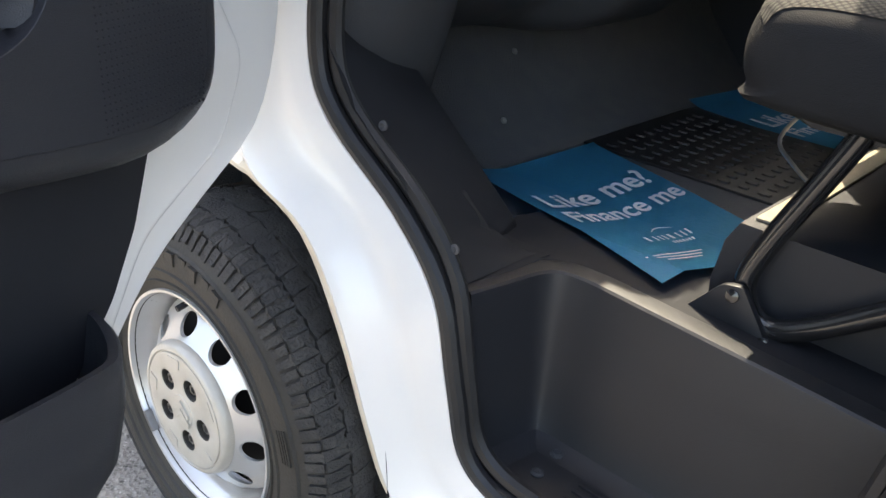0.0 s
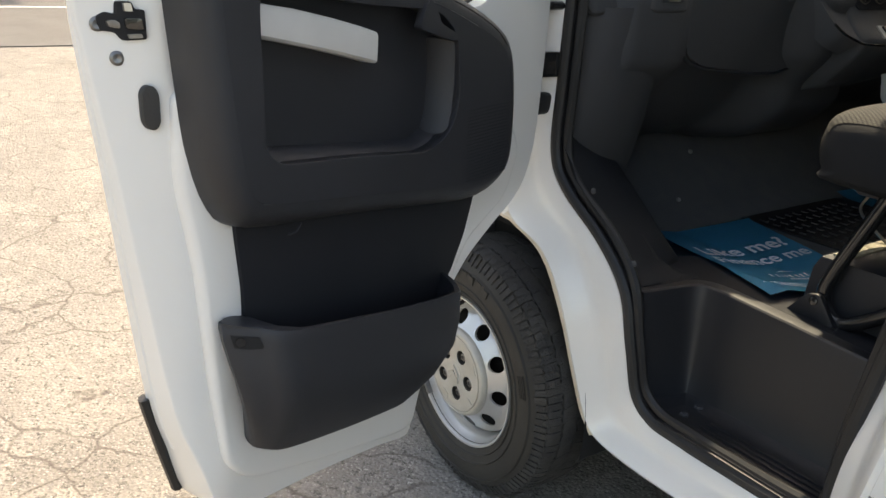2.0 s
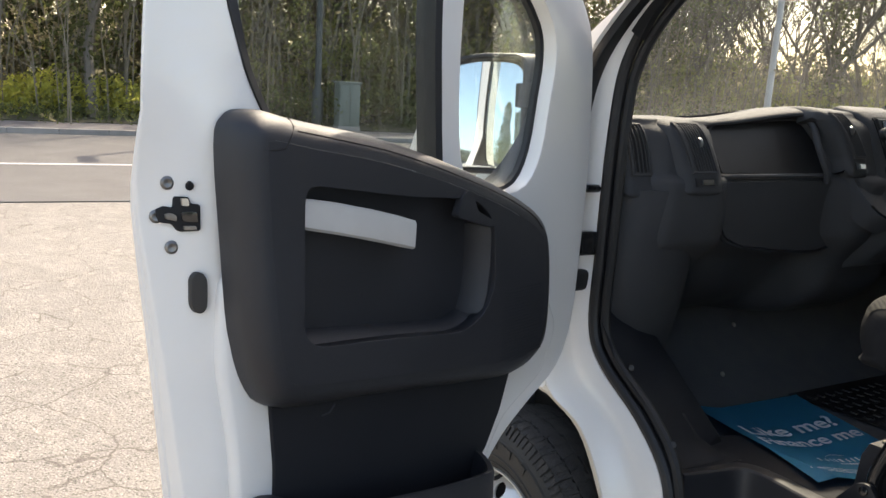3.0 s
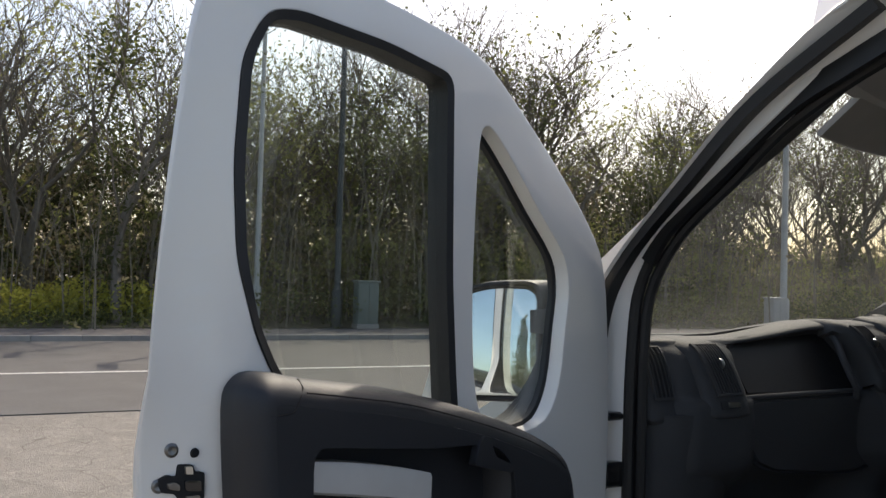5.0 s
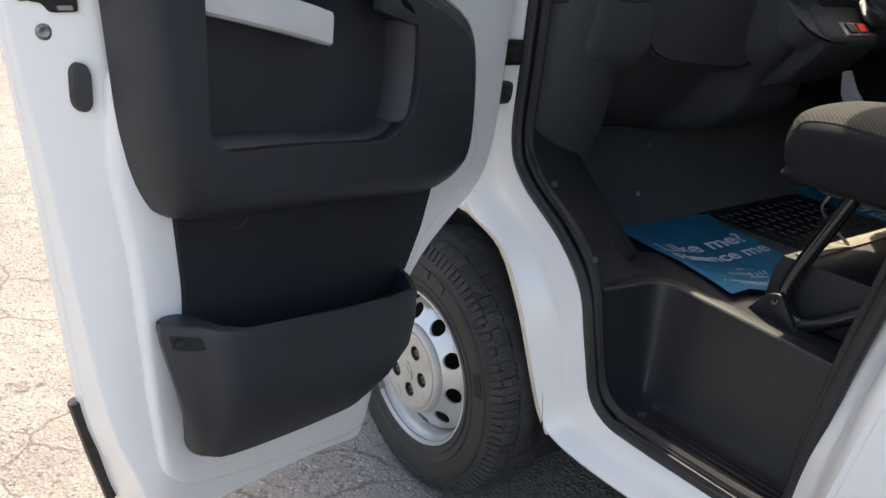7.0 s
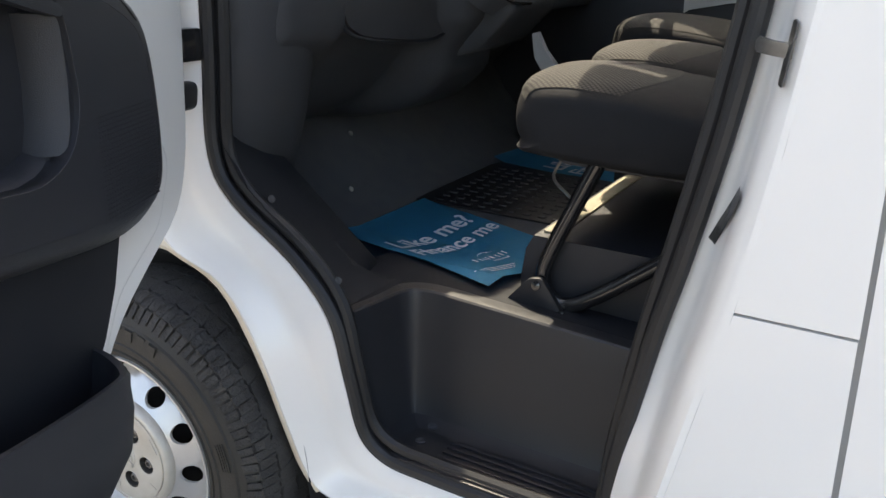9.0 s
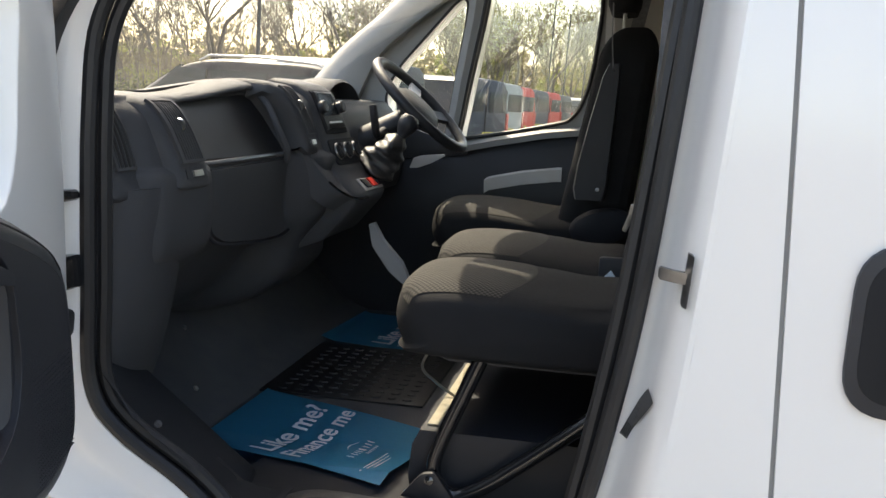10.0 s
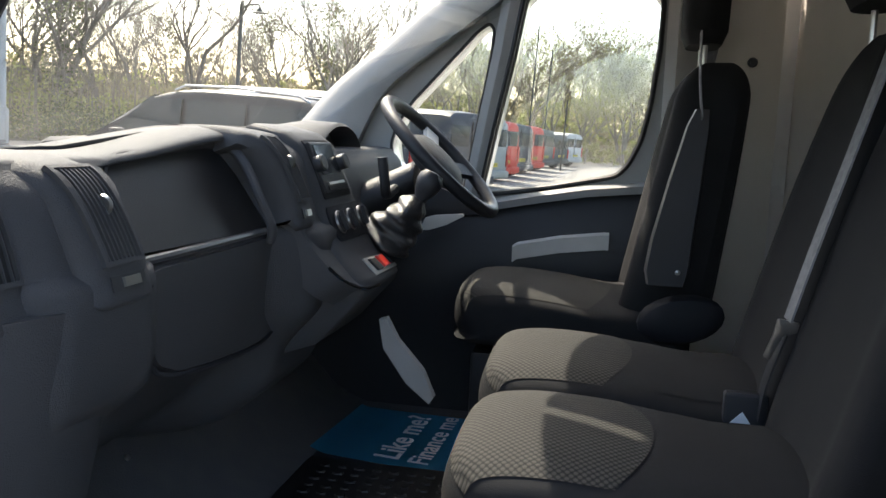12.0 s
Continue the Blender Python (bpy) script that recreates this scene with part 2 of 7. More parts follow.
def loft(rows, closed=True, caps=True, bm=None):
    """A skin over rows of points; closed: each row is a loop."""
    bm = bm or bmesh.new()
    grid = [[bm.verts.new(p) for p in row] for row in rows]
    n = len(rows[0])
    for a, b in zip(grid, grid[1:]):
        for i in range(n if closed else n - 1):
            j = (i + 1) % n
            bm.faces.new((a[i], a[j], b[j], b[i]))
    if closed and caps:
        bm.faces.new(grid[0])
        bm.faces.new(grid[-1][::-1])
    return bm


def tube(points, r, n=8, closed=False, bm=None, taper=None):
    """A round bar along points."""
    pts = [Vector(p) for p in points]
    rows, side = [], None
    for i, p in enumerate(pts):
        ahead = (pts[(i + 1) % len(pts)] if closed or i + 1 < len(pts) else p) - (pts[i - 1] if closed or i else p)
        ahead.normalize()
        if side is None:
            side = ahead.orthogonal().normalized()
        side = (side - ahead * side.dot(ahead)).normalized()
        other, rr = ahead.cross(side), r if taper is None else r * taper(i / (len(pts) - 1))
        rows.append([p + rr * (math.cos(2 * math.pi * k / n) * side + math.sin(2 * math.pi * k / n) * other) for k in range(n)])
    if closed:
        rows.append(rows[0])
        bm = loft(rows, True, False, bm)
        bmesh.ops.remove_doubles(bm, verts=bm.verts, dist=1e-5)
        return bm
    return loft(rows, True, True, bm)


def band(points, width, thick, up=Vector((0, 1, 0)), bm=None):
    """A flat strap along points, its width across the way and up."""
    pts = [Vector(p) for p in points]
    rows = []
    for i, p in enumerate(pts):
        ahead = (pts[min(i + 1, len(pts) - 1)] - pts[max(i - 1, 0)]).normalized()
        side = ahead.cross(up).normalized()
        nor = side.cross(ahead).normalized()
        rows.append([p + s * width / 2 * nor + t * thick / 2 * side for s, t in ((-1, -1), (1, -1), (1, 1), (-1, 1))])
    return loft(rows, True, True, bm)


def lathe(profile, centre, axis, n=48, bm=None, closed=False, caps=True):
    """Turns (radius, along) pairs round an axis."""
    axis = Vector(axis).normalized()
    side = axis.orthogonal().normalized()
    other = axis.cross(side)
    centre = Vector(centre)
    rows = [[centre + axis * h + max(r, 1e-4) * (math.cos(2 * math.pi * k / n) * side + math.sin(2 * math.pi * k / n) * other) for k in range(n)]
            for r, h in profile]
    return loft(rows + ([rows[0]] if closed else []), True, caps and not closed, bm)


def bevel(bm, width, segments=2, angle=30):
    edges = [e for e in bm.edges if len(e.link_faces) == 2 and e.calc_face_angle(0) > radians(angle)]
    bmesh.ops.bevel(bm, geom=edges, offset=width, segments=segments, affect="EDGES", profile=0.6, clamp_overlap=True)
    return bm


def box(lo, hi, soft=0.0, segments=2, bm=None):
    own = bmesh.new()
    bmesh.ops.create_cube(own, size=1.0, matrix=Matrix.Translation((Vector(lo) + Vector(hi)) / 2) @ Matrix.Diagonal((*(Vector(hi) - Vector(lo)), 1)))
    if soft:
        bevel(own, soft, segments)
    return own if bm is None else join(bm, own)


def join(bm, other):
    mesh = bpy.data.meshes.new("joined")
    other.to_mesh(mesh)
    other.free()
    bm.from_mesh(mesh)
    bpy.data.meshes.remove(mesh)
    return bm


def plate(outline, lo, hi, holes=(), soft=0.0, place=None, segments=2, soft_back=True, mesh_step=0.0):
    """A plate of the outline (pairs), cut by holes, from depth lo to hi; place maps (a, depth, b) to space."""
    bm = bmesh.new()
    edges = []
    for ring in (outline, *holes):
        vs = [bm.verts.new((p[0], lo, p[1])) for p in ring]
        edges += [bm.edges.new((vs[i], vs[(i + 1) % len(vs)])) for i in range(len(vs))]
    bmesh.ops.triangle_fill(bm, edges=edges, use_beauty=True, use_dissolve=False)
    for _ in range(4 if mesh_step else 0):
        long_edges = [e for e in bm.edges if e.calc_length() > mesh_step and not e.is_boundary]
        if not long_edges:
            break
        bmesh.ops.subdivide_edges(bm, edges=long_edges, cuts=1)
        bmesh.ops.triangulate(bm, faces=list(bm.faces), quad_method="BEAUTY", ngon_method="BEAUTY")
        bmesh.ops.beautify_fill(bm, faces=list(bm.faces), edges=[e for e in bm.edges if not e.is_boundary])
    grown = bmesh.ops.extrude_face_region(bm, geom=list(bm.faces), use_keep_orig=True)
    bmesh.ops.translate(bm, verts=[g for g in grown["geom"] if isinstance(g, bmesh.types.BMVert)], vec=(0, hi - lo, 0))
    bmesh.ops.recalc_face_normals(bm, faces=bm.faces)
    if soft:
        rim = [e for e in bm.edges if len(e.link_faces) == 2 and e.calc_face_angle(0) > radians(60)
               and abs(e.verts[0].co.y - e.verts[1].co.y) < 1e-6 and (soft_back or abs(e.verts[0].co.y - hi) < 1e-6)]
        bmesh.ops.bevel(bm, geom=rim, offset=soft, segments=segments, affect="EDGES", profile=0.6, clamp_overlap=True)
    return warp(bm, place) if place else bm


def dense(ring, step=0.035):
    """The outline with points added along its long sides."""
    out = []
    for i, a in enumerate(ring):
        b = ring[(i + 1) % len(ring)]
        n = max(1, int(math.hypot(b[0] - a[0], b[1] - a[1]) / step))
        out += [(a[0] + (b[0] - a[0]) * k / n, a[1] + (b[1] - a[1]) * k / n) for k in range(n)]
    return out


def warp(bm, place):
    for v in bm.verts:
        v.co = place(v.co.x, v.co.y, v.co.z)
    return bm


def pairs(text):
    """'a,b a,b ...' as pairs of numbers."""
    return [tuple(float(v) for v in p.split(",")) for p in text.split()]
# ---------------------------------------------------------------- ground, road and verge
def ground_material():
    """Worn pale concrete and gravel: stones, patches of sand, dark cracks and damp stains."""
    m = surface("worn_concrete", (0.222, 0.208, 0.187), 0.9, second=(0.165, 0.153, 0.137), scale=0.9, spread=0.5)
    nodes, links = m.node_tree.nodes, m.node_tree.links
    body = nodes["Principled BSDF"]
    base = body.inputs["Base Color"].links[0].from_socket
    where = nodes.new("ShaderNodeTexCoord")

    def mixed(a, fac, colour, how="MIX"):
        n = nodes.new("ShaderNodeMix")
        n.data_type, n.blend_type = "RGBA", how
        links.new(fac, n.inputs["Factor"])
        links.new(a, n.inputs["A"])
        n.inputs["B"].default_value = (*colour, 1)
        return n.outputs["Result"]

    def ramped(value, lo, hi, flip=False):
        n = nodes.new("ShaderNodeMapRange")
        n.inputs["From Min"].default_value, n.inputs["From Max"].default_value = lo, hi
        if flip:
            n.inputs["To Min"].default_value, n.inputs["To Max"].default_value = 1.0, 0.0
        links.new(value, n.inputs["Value"])
        return n.outputs["Result"]

    def noisy(scale, detail=6.0, rough=0.6):
        n = nodes.new("ShaderNodeTexNoise")
        n.inputs["Scale"].default_value, n.inputs["Detail"].default_value, n.inputs["Roughness"].default_value = scale, detail, rough
        links.new(where.outputs["Object"], n.inputs["Vector"])
        return n.outputs["Fac"]

    grit = nodes.new("ShaderNodeTexVoronoi")
    grit.inputs["Scale"].default_value = 85.0
    links.new(where.outputs["Object"], grit.inputs["Vector"])
    tone = mixed(base, ramped(noisy(3.2, 12.0, 0.68), 0.490, 0.590), (0.228, 0.214, 0.191))
    tone = mixed(tone, ramped(noisy(7.0, 12.0, 0.70), 0.560, 0.620), (0.262, 0.243, 0.213))
    tone = mixed(tone, ramped(noisy(24.0, 8.0, 0.75), 0.55, 0.75), (0.135, 0.126, 0.113))
    speck = nodes.new("ShaderNodeMath")
    speck.operation = "MULTIPLY"
    links.new(ramped(grit.outputs["Distance"], 0.18, 0.34, True), speck.inputs[0])
    links.new(ramped(noisy(40.0, 2.0), 0.48, 0.60), speck.inputs[1])
    tone = mixed(tone, speck.outputs[0], (0.42, 0.40, 0.36))
    tone = mixed(tone, ramped(noisy(48.0, 5.0, 0.75), 0.550, 0.600), (0.100, 0.093, 0.083))
    tone = mixed(tone, ramped(noisy(110.0, 4.0, 0.8), 0.56, 0.64), (0.36, 0.34, 0.305))
    pebble = nodes.new("ShaderNodeTexVoronoi")
    pebble.inputs["Scale"].default_value = 46.0
    links.new(where.outputs["Object"], pebble.inputs["Vector"])
    shade = nodes.new("ShaderNodeMath")
    shade.operation = "MULTIPLY"
    links.new(ramped(pebble.outputs["Distance"], 0.12, 0.26, True), shade.inputs[0])
    links.new(ramped(noisy(9.0, 3.0), 0.50, 0.62), shade.inputs[1])
    tone = mixed(tone, shade.outputs[0], (0.085, 0.080, 0.072))
    warped = nodes.new("ShaderNodeVectorMath")
    warped.operation = "ADD"
    bend = nodes.new("ShaderNodeTexNoise")
    bend.inputs["Scale"].default_value, bend.inputs["Detail"].default_value = 3.0, 5.0
    links.new(where.outputs["Object"], bend.inputs["Vector"])
    small = nodes.new("ShaderNodeVectorMath")
    small.operation = "SCALE"
    small.inputs["Scale"].default_value = 0.22
    links.new(bend.outputs["Color"], small.inputs[0])
    links.new(where.outputs["Object"], warped.inputs[0])
    links.new(small.outputs[0], warped.inputs[1])
    crack = nodes.new("ShaderNodeTexVoronoi")
    crack.feature = "DISTANCE_TO_EDGE"
    crack.inputs["Scale"].default_value = 2.3
    links.new(warped.outputs[0], crack.inputs["Vector"])
    thin = nodes.new("ShaderNodeMath")
    thin.operation = "MULTIPLY"
    links.new(ramped(crack.outputs["Distance"], 0.002, 0.015, True), thin.inputs[0])
    links.new(ramped(noisy(2.1, 5.0), 0.36, 0.48), thin.inputs[1])
    split = thin.outputs[0]
    tone = mixed(tone, split, (0.115, 0.10, 0.088))
    links.new(tone, body.inputs["Base Color"])
    bump = nodes.new("ShaderNodeBump")
    bump.inputs["Strength"].default_value, bump.inputs["Distance"].default_value = 0.9, 0.006
    links.new(grit.outputs["Distance"], bump.inputs["Height"])
    deeper = nodes.new("ShaderNodeBump")
    deeper.inputs["Strength"].default_value, deeper.inputs["Distance"].default_value = 0.8, 0.012
    links.new(noisy(14.0, 8.0, 0.7), deeper.inputs["Height"])
    links.new(bump.outputs["Normal"], deeper.inputs["Normal"])
    links.new(deeper.outputs["Normal"], body.inputs["Normal"])
    return m


CONCRETE = ground_material()
ASPHALT = surface("grey_asphalt", (0.115, 0.113, 0.110), 0.85, second=(0.085, 0.083, 0.080), scale=1.5, fine=0.7, fine_scale=90.0)
PAVING = surface("pavement_tarmac", (0.10, 0.095, 0.092), 0.85, second=(0.15, 0.14, 0.135), scale=3.0, fine=0.7, fine_scale=80.0)
KERB = surface("kerb_stone", (0.30, 0.28, 0.26), 0.8, second=(0.22, 0.21, 0.19), scale=5.0, fine=0.4, fine_scale=60.0, per_object=0.12)
LINE = surface("worn_road_paint", (0.62, 0.61, 0.58), 0.7, second=(0.42, 0.41, 0.40), scale=14.0, spread=0.3)
SOIL = surface("leaf_litter", (0.065, 0.050, 0.034), 0.95, second=(0.045, 0.055, 0.022), scale=4.0, fine=0.8, fine_scale=30.0)


def fall(x):
    """The parking place slopes down to the road under the van, then lies level."""
    if x > -0.6:
        return 0.0524 * x if x < 6 else 0.3144
    return -0.0314 - 0.030 * (1 - math.exp((x + 0.6) / 0.8))


def ground():
    xs = sorted({round(v, 3) for v in [-400, -250, -150, -100, -70, -50, -40, -32, -26, -22, -19, -17, -15, -13, -11, -9.5] + [-8.5 + 0.5 * k for k in range(18)] + [0.3 + 0.3 * k for k in range(20)] + [7, 9, 12, 16, 25, 40, 70, 120, 250, 400]})
    ys = sorted({round(v, 3) for v in [-400, -200, -100, -60, -40, -25, -16, -11, -8] + [-6 + 0.5 * k for k in range(28)] + [9, 11, 14, 18, 25, 35, 50, 80, 150, 400]})
    return loft([[Vector((x, y, fall(x) + (0.006 * noise.noise((x * 1.3, y * 1.3, 0)) if abs(x) < 12 else 0))) for y in ys] for x in xs], False)


tagged(setting("ground", ground(), CONCRETE, "worn pale concrete car park with cracks and grit", "ground"))
ROAD = Matrix.Translation((-8.05, 0, -0.0614)) @ Matrix.Rotation(radians(-5.5), 4, "Z")   # x across from the near edge (negative is away), y along


def slab(x0, x1, z0, z1, y0=-120.0, y1=120.0, steps=60):
    rows = []
    for k in range(steps + 1):
        y = y0 + (y1 - y0) * k / steps
        w = 0.10 * noise.noise((0.3, y * 0.7, 1.0)) if x1 == 0.0 else 0.0
        rows.append([Vector((x, y, z)) for x, z in ((x0, z0), (x1 + w, z0), (x1 + w, z1), (x0, z1))])
    return loft(rows, True, True)


setting("road", slab(-8.30, 0.0, -0.05, 0.012), ASPHALT, "grey asphalt road with a white edge line", "road", ROAD, False)
setting("road_line", slab(-3.42, -3.31, 0.010, 0.016, steps=20), LINE, "worn white painted road line", "road marking", ROAD, False)
setting("pavement", slab(-10.3, -8.44, -0.05, 0.105, steps=20), PAVING, "dark tarmac pavement beyond the road", "pavement", ROAD, False)
setting("verge", slab(-60.0, -10.3, -0.05, 0.125, steps=20), SOIL, "leaf-strewn verge under the trees", "verge", ROAD, False)
kerb_line = setting("kerb", slab(-8.40, -8.32, -0.05, 0.05, steps=2), KERB, "row of pale kerb stones", "kerb", ROAD, False)
stone = box((-8.44, -0.452, 0.0), (-8.30, 0.452, 0.118), 0.012, 2)
stone_mesh = bpy.data.meshes.new("kerb_stone")
stone.to_mesh(stone_mesh)
stone.free()
stone_mesh.materials.append(KERB)
for k in range(-20, 36):
    piece = new("kerb_stone", stone_mesh)
    piece.parent = kerb_line
    piece.location = (0, 0.915 * k, 0.001 * (k % 3))
# ---------------------------------------------------------------- the van's shell
van = thing("van", (0.0, 1.2, 0.0), "white panel van with its passenger door open on worn concrete", "van")


def side_depth(z):
    """How far in the left skin lies at a height: it bulges at the waist and leans in at the top."""
    return 0.185 + 0.055 * max(0.0, (z - 1.35) / 0.65) ** 1.6 + 0.035 * max(0.0, (0.62 - z) / 0.3) ** 1.5


# The door opening, clockwise from the windscreen pillar's top: the rubber seal's line and the outer skin's line.
SEAL_LINE = pairs("0.80,1.960 0.57,1.880 0.43,1.785 0.28,1.680 0.195,1.560 0.172,1.400 0.155,1.120 0.150,0.950 0.200,0.868 0.330,0.780"
                  " 0.414,0.688 0.447,0.562 0.468,0.455 0.520,0.412 0.600,0.406 0.700,0.405 0.880,0.410 0.928,0.436 0.952,0.600 0.984,0.790 1.014,0.930"
                  " 1.050,1.130 1.082,1.400 1.110,1.700 1.108,1.880 1.030,1.965")
SKIN_LINE = pairs("0.76,2.030 0.53,1.900 0.36,1.760 0.19,1.610 0.105,1.500 0.060,1.360 0.045,1.120 0.050,0.900 0.085,0.780 0.212,0.730"
                  " 0.295,0.612 0.342,0.470 0.366,0.385 0.395,0.334 0.500,0.315 0.700,0.318 0.940,0.322 1.004,0.400 1.040,0.580 1.070,0.740 1.098,0.890"
                  " 1.126,1.100 1.154,1.400 1.176,1.700 1.170,1.930 1.075,2.040")


def aperture():
    """The pressed steel round the door opening: from the skin's edge, in over a soft shoulder, to the seal's flange."""
    seal, skin = spline([(x, 0, z) for x, z in SEAL_LINE], 5, True), spline([(x, 0, z) for x, z in SKIN_LINE], 5, True)
    rows = []
    for share, deep_front, deep_rear in ((0.0, 0.03, 0.03), (0.0, 0.0, 0.0), (0.10, -0.006, -0.001), (0.25, 0.008, 0.006), (0.40, 0.031, 0.028), (0.47, 0.036, 0.048), (0.52, 0.0405, 0.061), (0.60, 0.0440, 0.075), (0.68, 0.0463, 0.081), (0.73, 0.0495, 0.083), (0.80, 0.0530, 0.085), (0.93, 0.062, 0.088), (1.0, 0.085, 0.095), (1.03, 0.085, 0.095)):
        row = []
        for s, o in zip(seal, skin):
            p = o.lerp(s, share)
            rear = min(1.0, max(0.0, (s.x - 0.93) / 0.06)) * min(1.0, max(0.0, (s.z - 0.5) / 0.2)) * min(1.0, max(0.0, (1.85 - s.z) / 0.2))
            deep = deep_front + (deep_rear - deep_front) * rear
            row.append(Vector((p.x, side_depth(p.z) + deep, p.z)))
        rows.append(row)
    return loft(rows, True, False)


part("door_frame", aperture(), WHITE, van, "glossy white painted steel door opening with a curved wheel-arch pillar")
SEAL_PATH = [Vector((p.x, side_depth(p.z) + 0.074, p.z)) for p in spline([(x, 0, z) for x, z in SEAL_LINE], 5, True)]
part("door_seal", tube(SEAL_PATH, 0.0135, 10, True), SEAL, van, "thick black rubber door seal")
part("seal_lip", tube([p + Vector((0, 0.016, 0)) + (Vector((0.62, p.y, 1.15)) - p).normalized() * 0.022 for p in SEAL_PATH], 0.012, 8, True), SEAL, van, "inner lip of the rubber seal")


def skin(x_of, z0, z1, steps, thick=0.03, soft=0.004):
    """A piece of the left skin between two lines x_of(z) from height z0 to z1."""
    rows_out, rows_in = [], []
    for i in range(steps + 1):
        z = z0 + (z1 - z0) * i / steps
        a, b = x_of(z)
        cols = [a + (b - a) * k / 12 for k in range(13)]
        rows_out.append([Vector((x, side_depth(z), z)) for x in cols])
        rows_in.append([Vector((x, side_depth(z) + thick, z)) for x in cols[::-1]])
    bm = loft([o + n for o, n in zip(rows_out, rows_in)], True, True)
    return bevel(bm, soft, 3, 50)


def rear_edge(z):
    """The skin's edge behind the door opening."""
    line = [p for p in SKIN_LINE[16:25]]
    zs, xs = [p[1] for p in line], [p[0] for p in line]
    return float(np.interp(z, zs, xs)) + 0.001


def gap_line(z):
    """The sliding door's front edge."""
    return 1.243 - 0.030 * (z - 0.9)


part("rear_pillar_panel", skin(lambda z: (rear_edge(z) - 0.0006, gap_line(z) - 0.003), 0.893, 2.05, 22, soft=0.0015), WHITE, van)
part("rear_sill_panel", skin(lambda z: (rear_edge(z) - 0.0006, gap_line(z) - 0.004), 0.585, 0.889, 8, soft=0.0015), WHITE, van)
part("lower_cladding", skin(lambda z: (rear_edge(max(z, 0.40)) + 0.002, gap_line(z) - 0.004), 0.300, 0.578, 8), BLACK, van, "black plastic lower cladding")
gap_strip = skin(lambda z: (gap_line(z) - 0.012, gap_line(z) + 0.012), 0.30, 2.05, 20, 0.012)
bmesh.ops.translate(gap_strip, verts=gap_strip.verts, vec=(0, 0.008, 0))
part("door_frame_gap", gap_strip, PILLAR, van, "grey rubber shut gap")
sliding = part("sliding_door", skin(lambda z: (gap_line(z) + 0.004, 2.50), 0.585, 2.05, 30), WHITE, van, "white sliding side door")
part("sliding_door_cladding", skin(lambda z: (gap_line(z) + 0.004, 2.50), 0.300, 0.578, 6), BLACK, van, "black plastic lower cladding")
part("rear_quarter", skin(lambda z: (2.512, 4.00), 0.300, 2.05, 12), WHITE, van)
# sliding door handle: a dark plate painting the well's shade, a rounded surround, a grip across
well = [(x, z) for x, z in ((p.x, p.y) for p in rounded([(1.312, 1.050), (1.318, 1.272), (1.462, 1.280), (1.475, 1.040)], 0.06, 6))]
part("handle_surround", plate(well, 0.176, 0.200, soft=0.007), BLACK, sliding, "black plastic handle surround")
part("handle_well_shade", plate([(1.394 + (x - 1.394) * 0.82, 1.162 + (z - 1.162) * 0.84) for x, z in well], 0.1745, 0.19, soft=0.004), DARK, sliding)
part("handle_grip", box((1.375, 0.150, 1.085), (1.412, 0.176, 1.245), 0.008, 3), BLACK, sliding, "black pull handle")


# front wing with the wheel arch
def wing():
    """The wing ahead of the hinge pillar, with the arch's upper front quarter cut out."""
    arch = [(-0.015 + 0.415 * math.cos(a), 0.345 + 0.435 * math.sin(a)) for a in [radians(k) for k in range(78, 195, 9)]]
    outline = [(0.048, 1.120), (0.052, 0.905), (0.072, 0.802)] + arch + [(-0.62, 0.26), (-0.90, 0.30), (-0.97, 0.62), (-0.90, 0.95), (-0.55, 1.16), (-0.10, 1.36), (0.055, 1.40)]
    return plate(outline, 0.0, 0.03, soft=0.008, place=lambda a, d, b: Vector((a, side_depth(b) + d + 0.16 * max(0, (-0.35 - a) / 0.6) ** 2, b)))


part("front_wing", wing(), WHITE, van, "white front wing with a round wheel arch")
ARCH_LIP = spline([(x, side_depth(z) + 0.008, z) for x, z in SKIN_LINE[13:7:-1]], 4) + [Vector((-0.015 + 0.412 * math.cos(a), side_depth(0.7) + 0.012, 0.345 + 0.440 * math.sin(a))) for a in [radians(k) for k in range(80, 196, 6)]]
part("arch_lip", tube(ARCH_LIP, 0.0125, 8), DUSTY, van, "dust-coated rolled lip of the wheel arch")
liner = [[Vector((-0.015 + 0.40 * math.cos(a), y, 0.345 + 0.43 * math.sin(a))) for a in [radians(k) for k in range(-12, 200, 8)]] for y in (0.205, 0.30, 0.41)]
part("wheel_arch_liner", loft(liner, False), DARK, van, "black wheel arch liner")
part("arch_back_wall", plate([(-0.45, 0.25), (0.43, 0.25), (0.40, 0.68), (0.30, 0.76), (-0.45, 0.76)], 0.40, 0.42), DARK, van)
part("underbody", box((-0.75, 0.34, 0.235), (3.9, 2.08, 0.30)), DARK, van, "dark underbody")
part("sill_inner", box((0.50, 0.275, 0.30), (1.25, 0.34, 0.398), 0.01), WHITE, van)

# bonnet, nose and screen
def nose():
    rows = []
    for x, lo, hi, inset in ((-0.98, 0.42, 0.70, 0.28), (-0.96, 0.30, 0.90, 0.20), (-0.85, 0.28, 1.00, 0.08), (-0.60, 0.80, 1.11, 0.03), (-0.42, 0.80, 1.23, 0.03)):
        rows.append([Vector((x, y, z)) for y, z in ((0.21 + inset, lo), (2.23 - inset, lo), (2.23 - inset, hi - 0.05), (1.9, hi), (1.22, hi + 0.015), (0.54, hi), (0.21 + inset, hi - 0.05))])
    return loft(rows, True, True)


part("bonnet_and_nose", nose(), WHITE, van, "white sloping bonnet and nose")
SCREEN_BASE, SCREEN_TOP = (-0.40, 1.375), (0.47, 2.03)


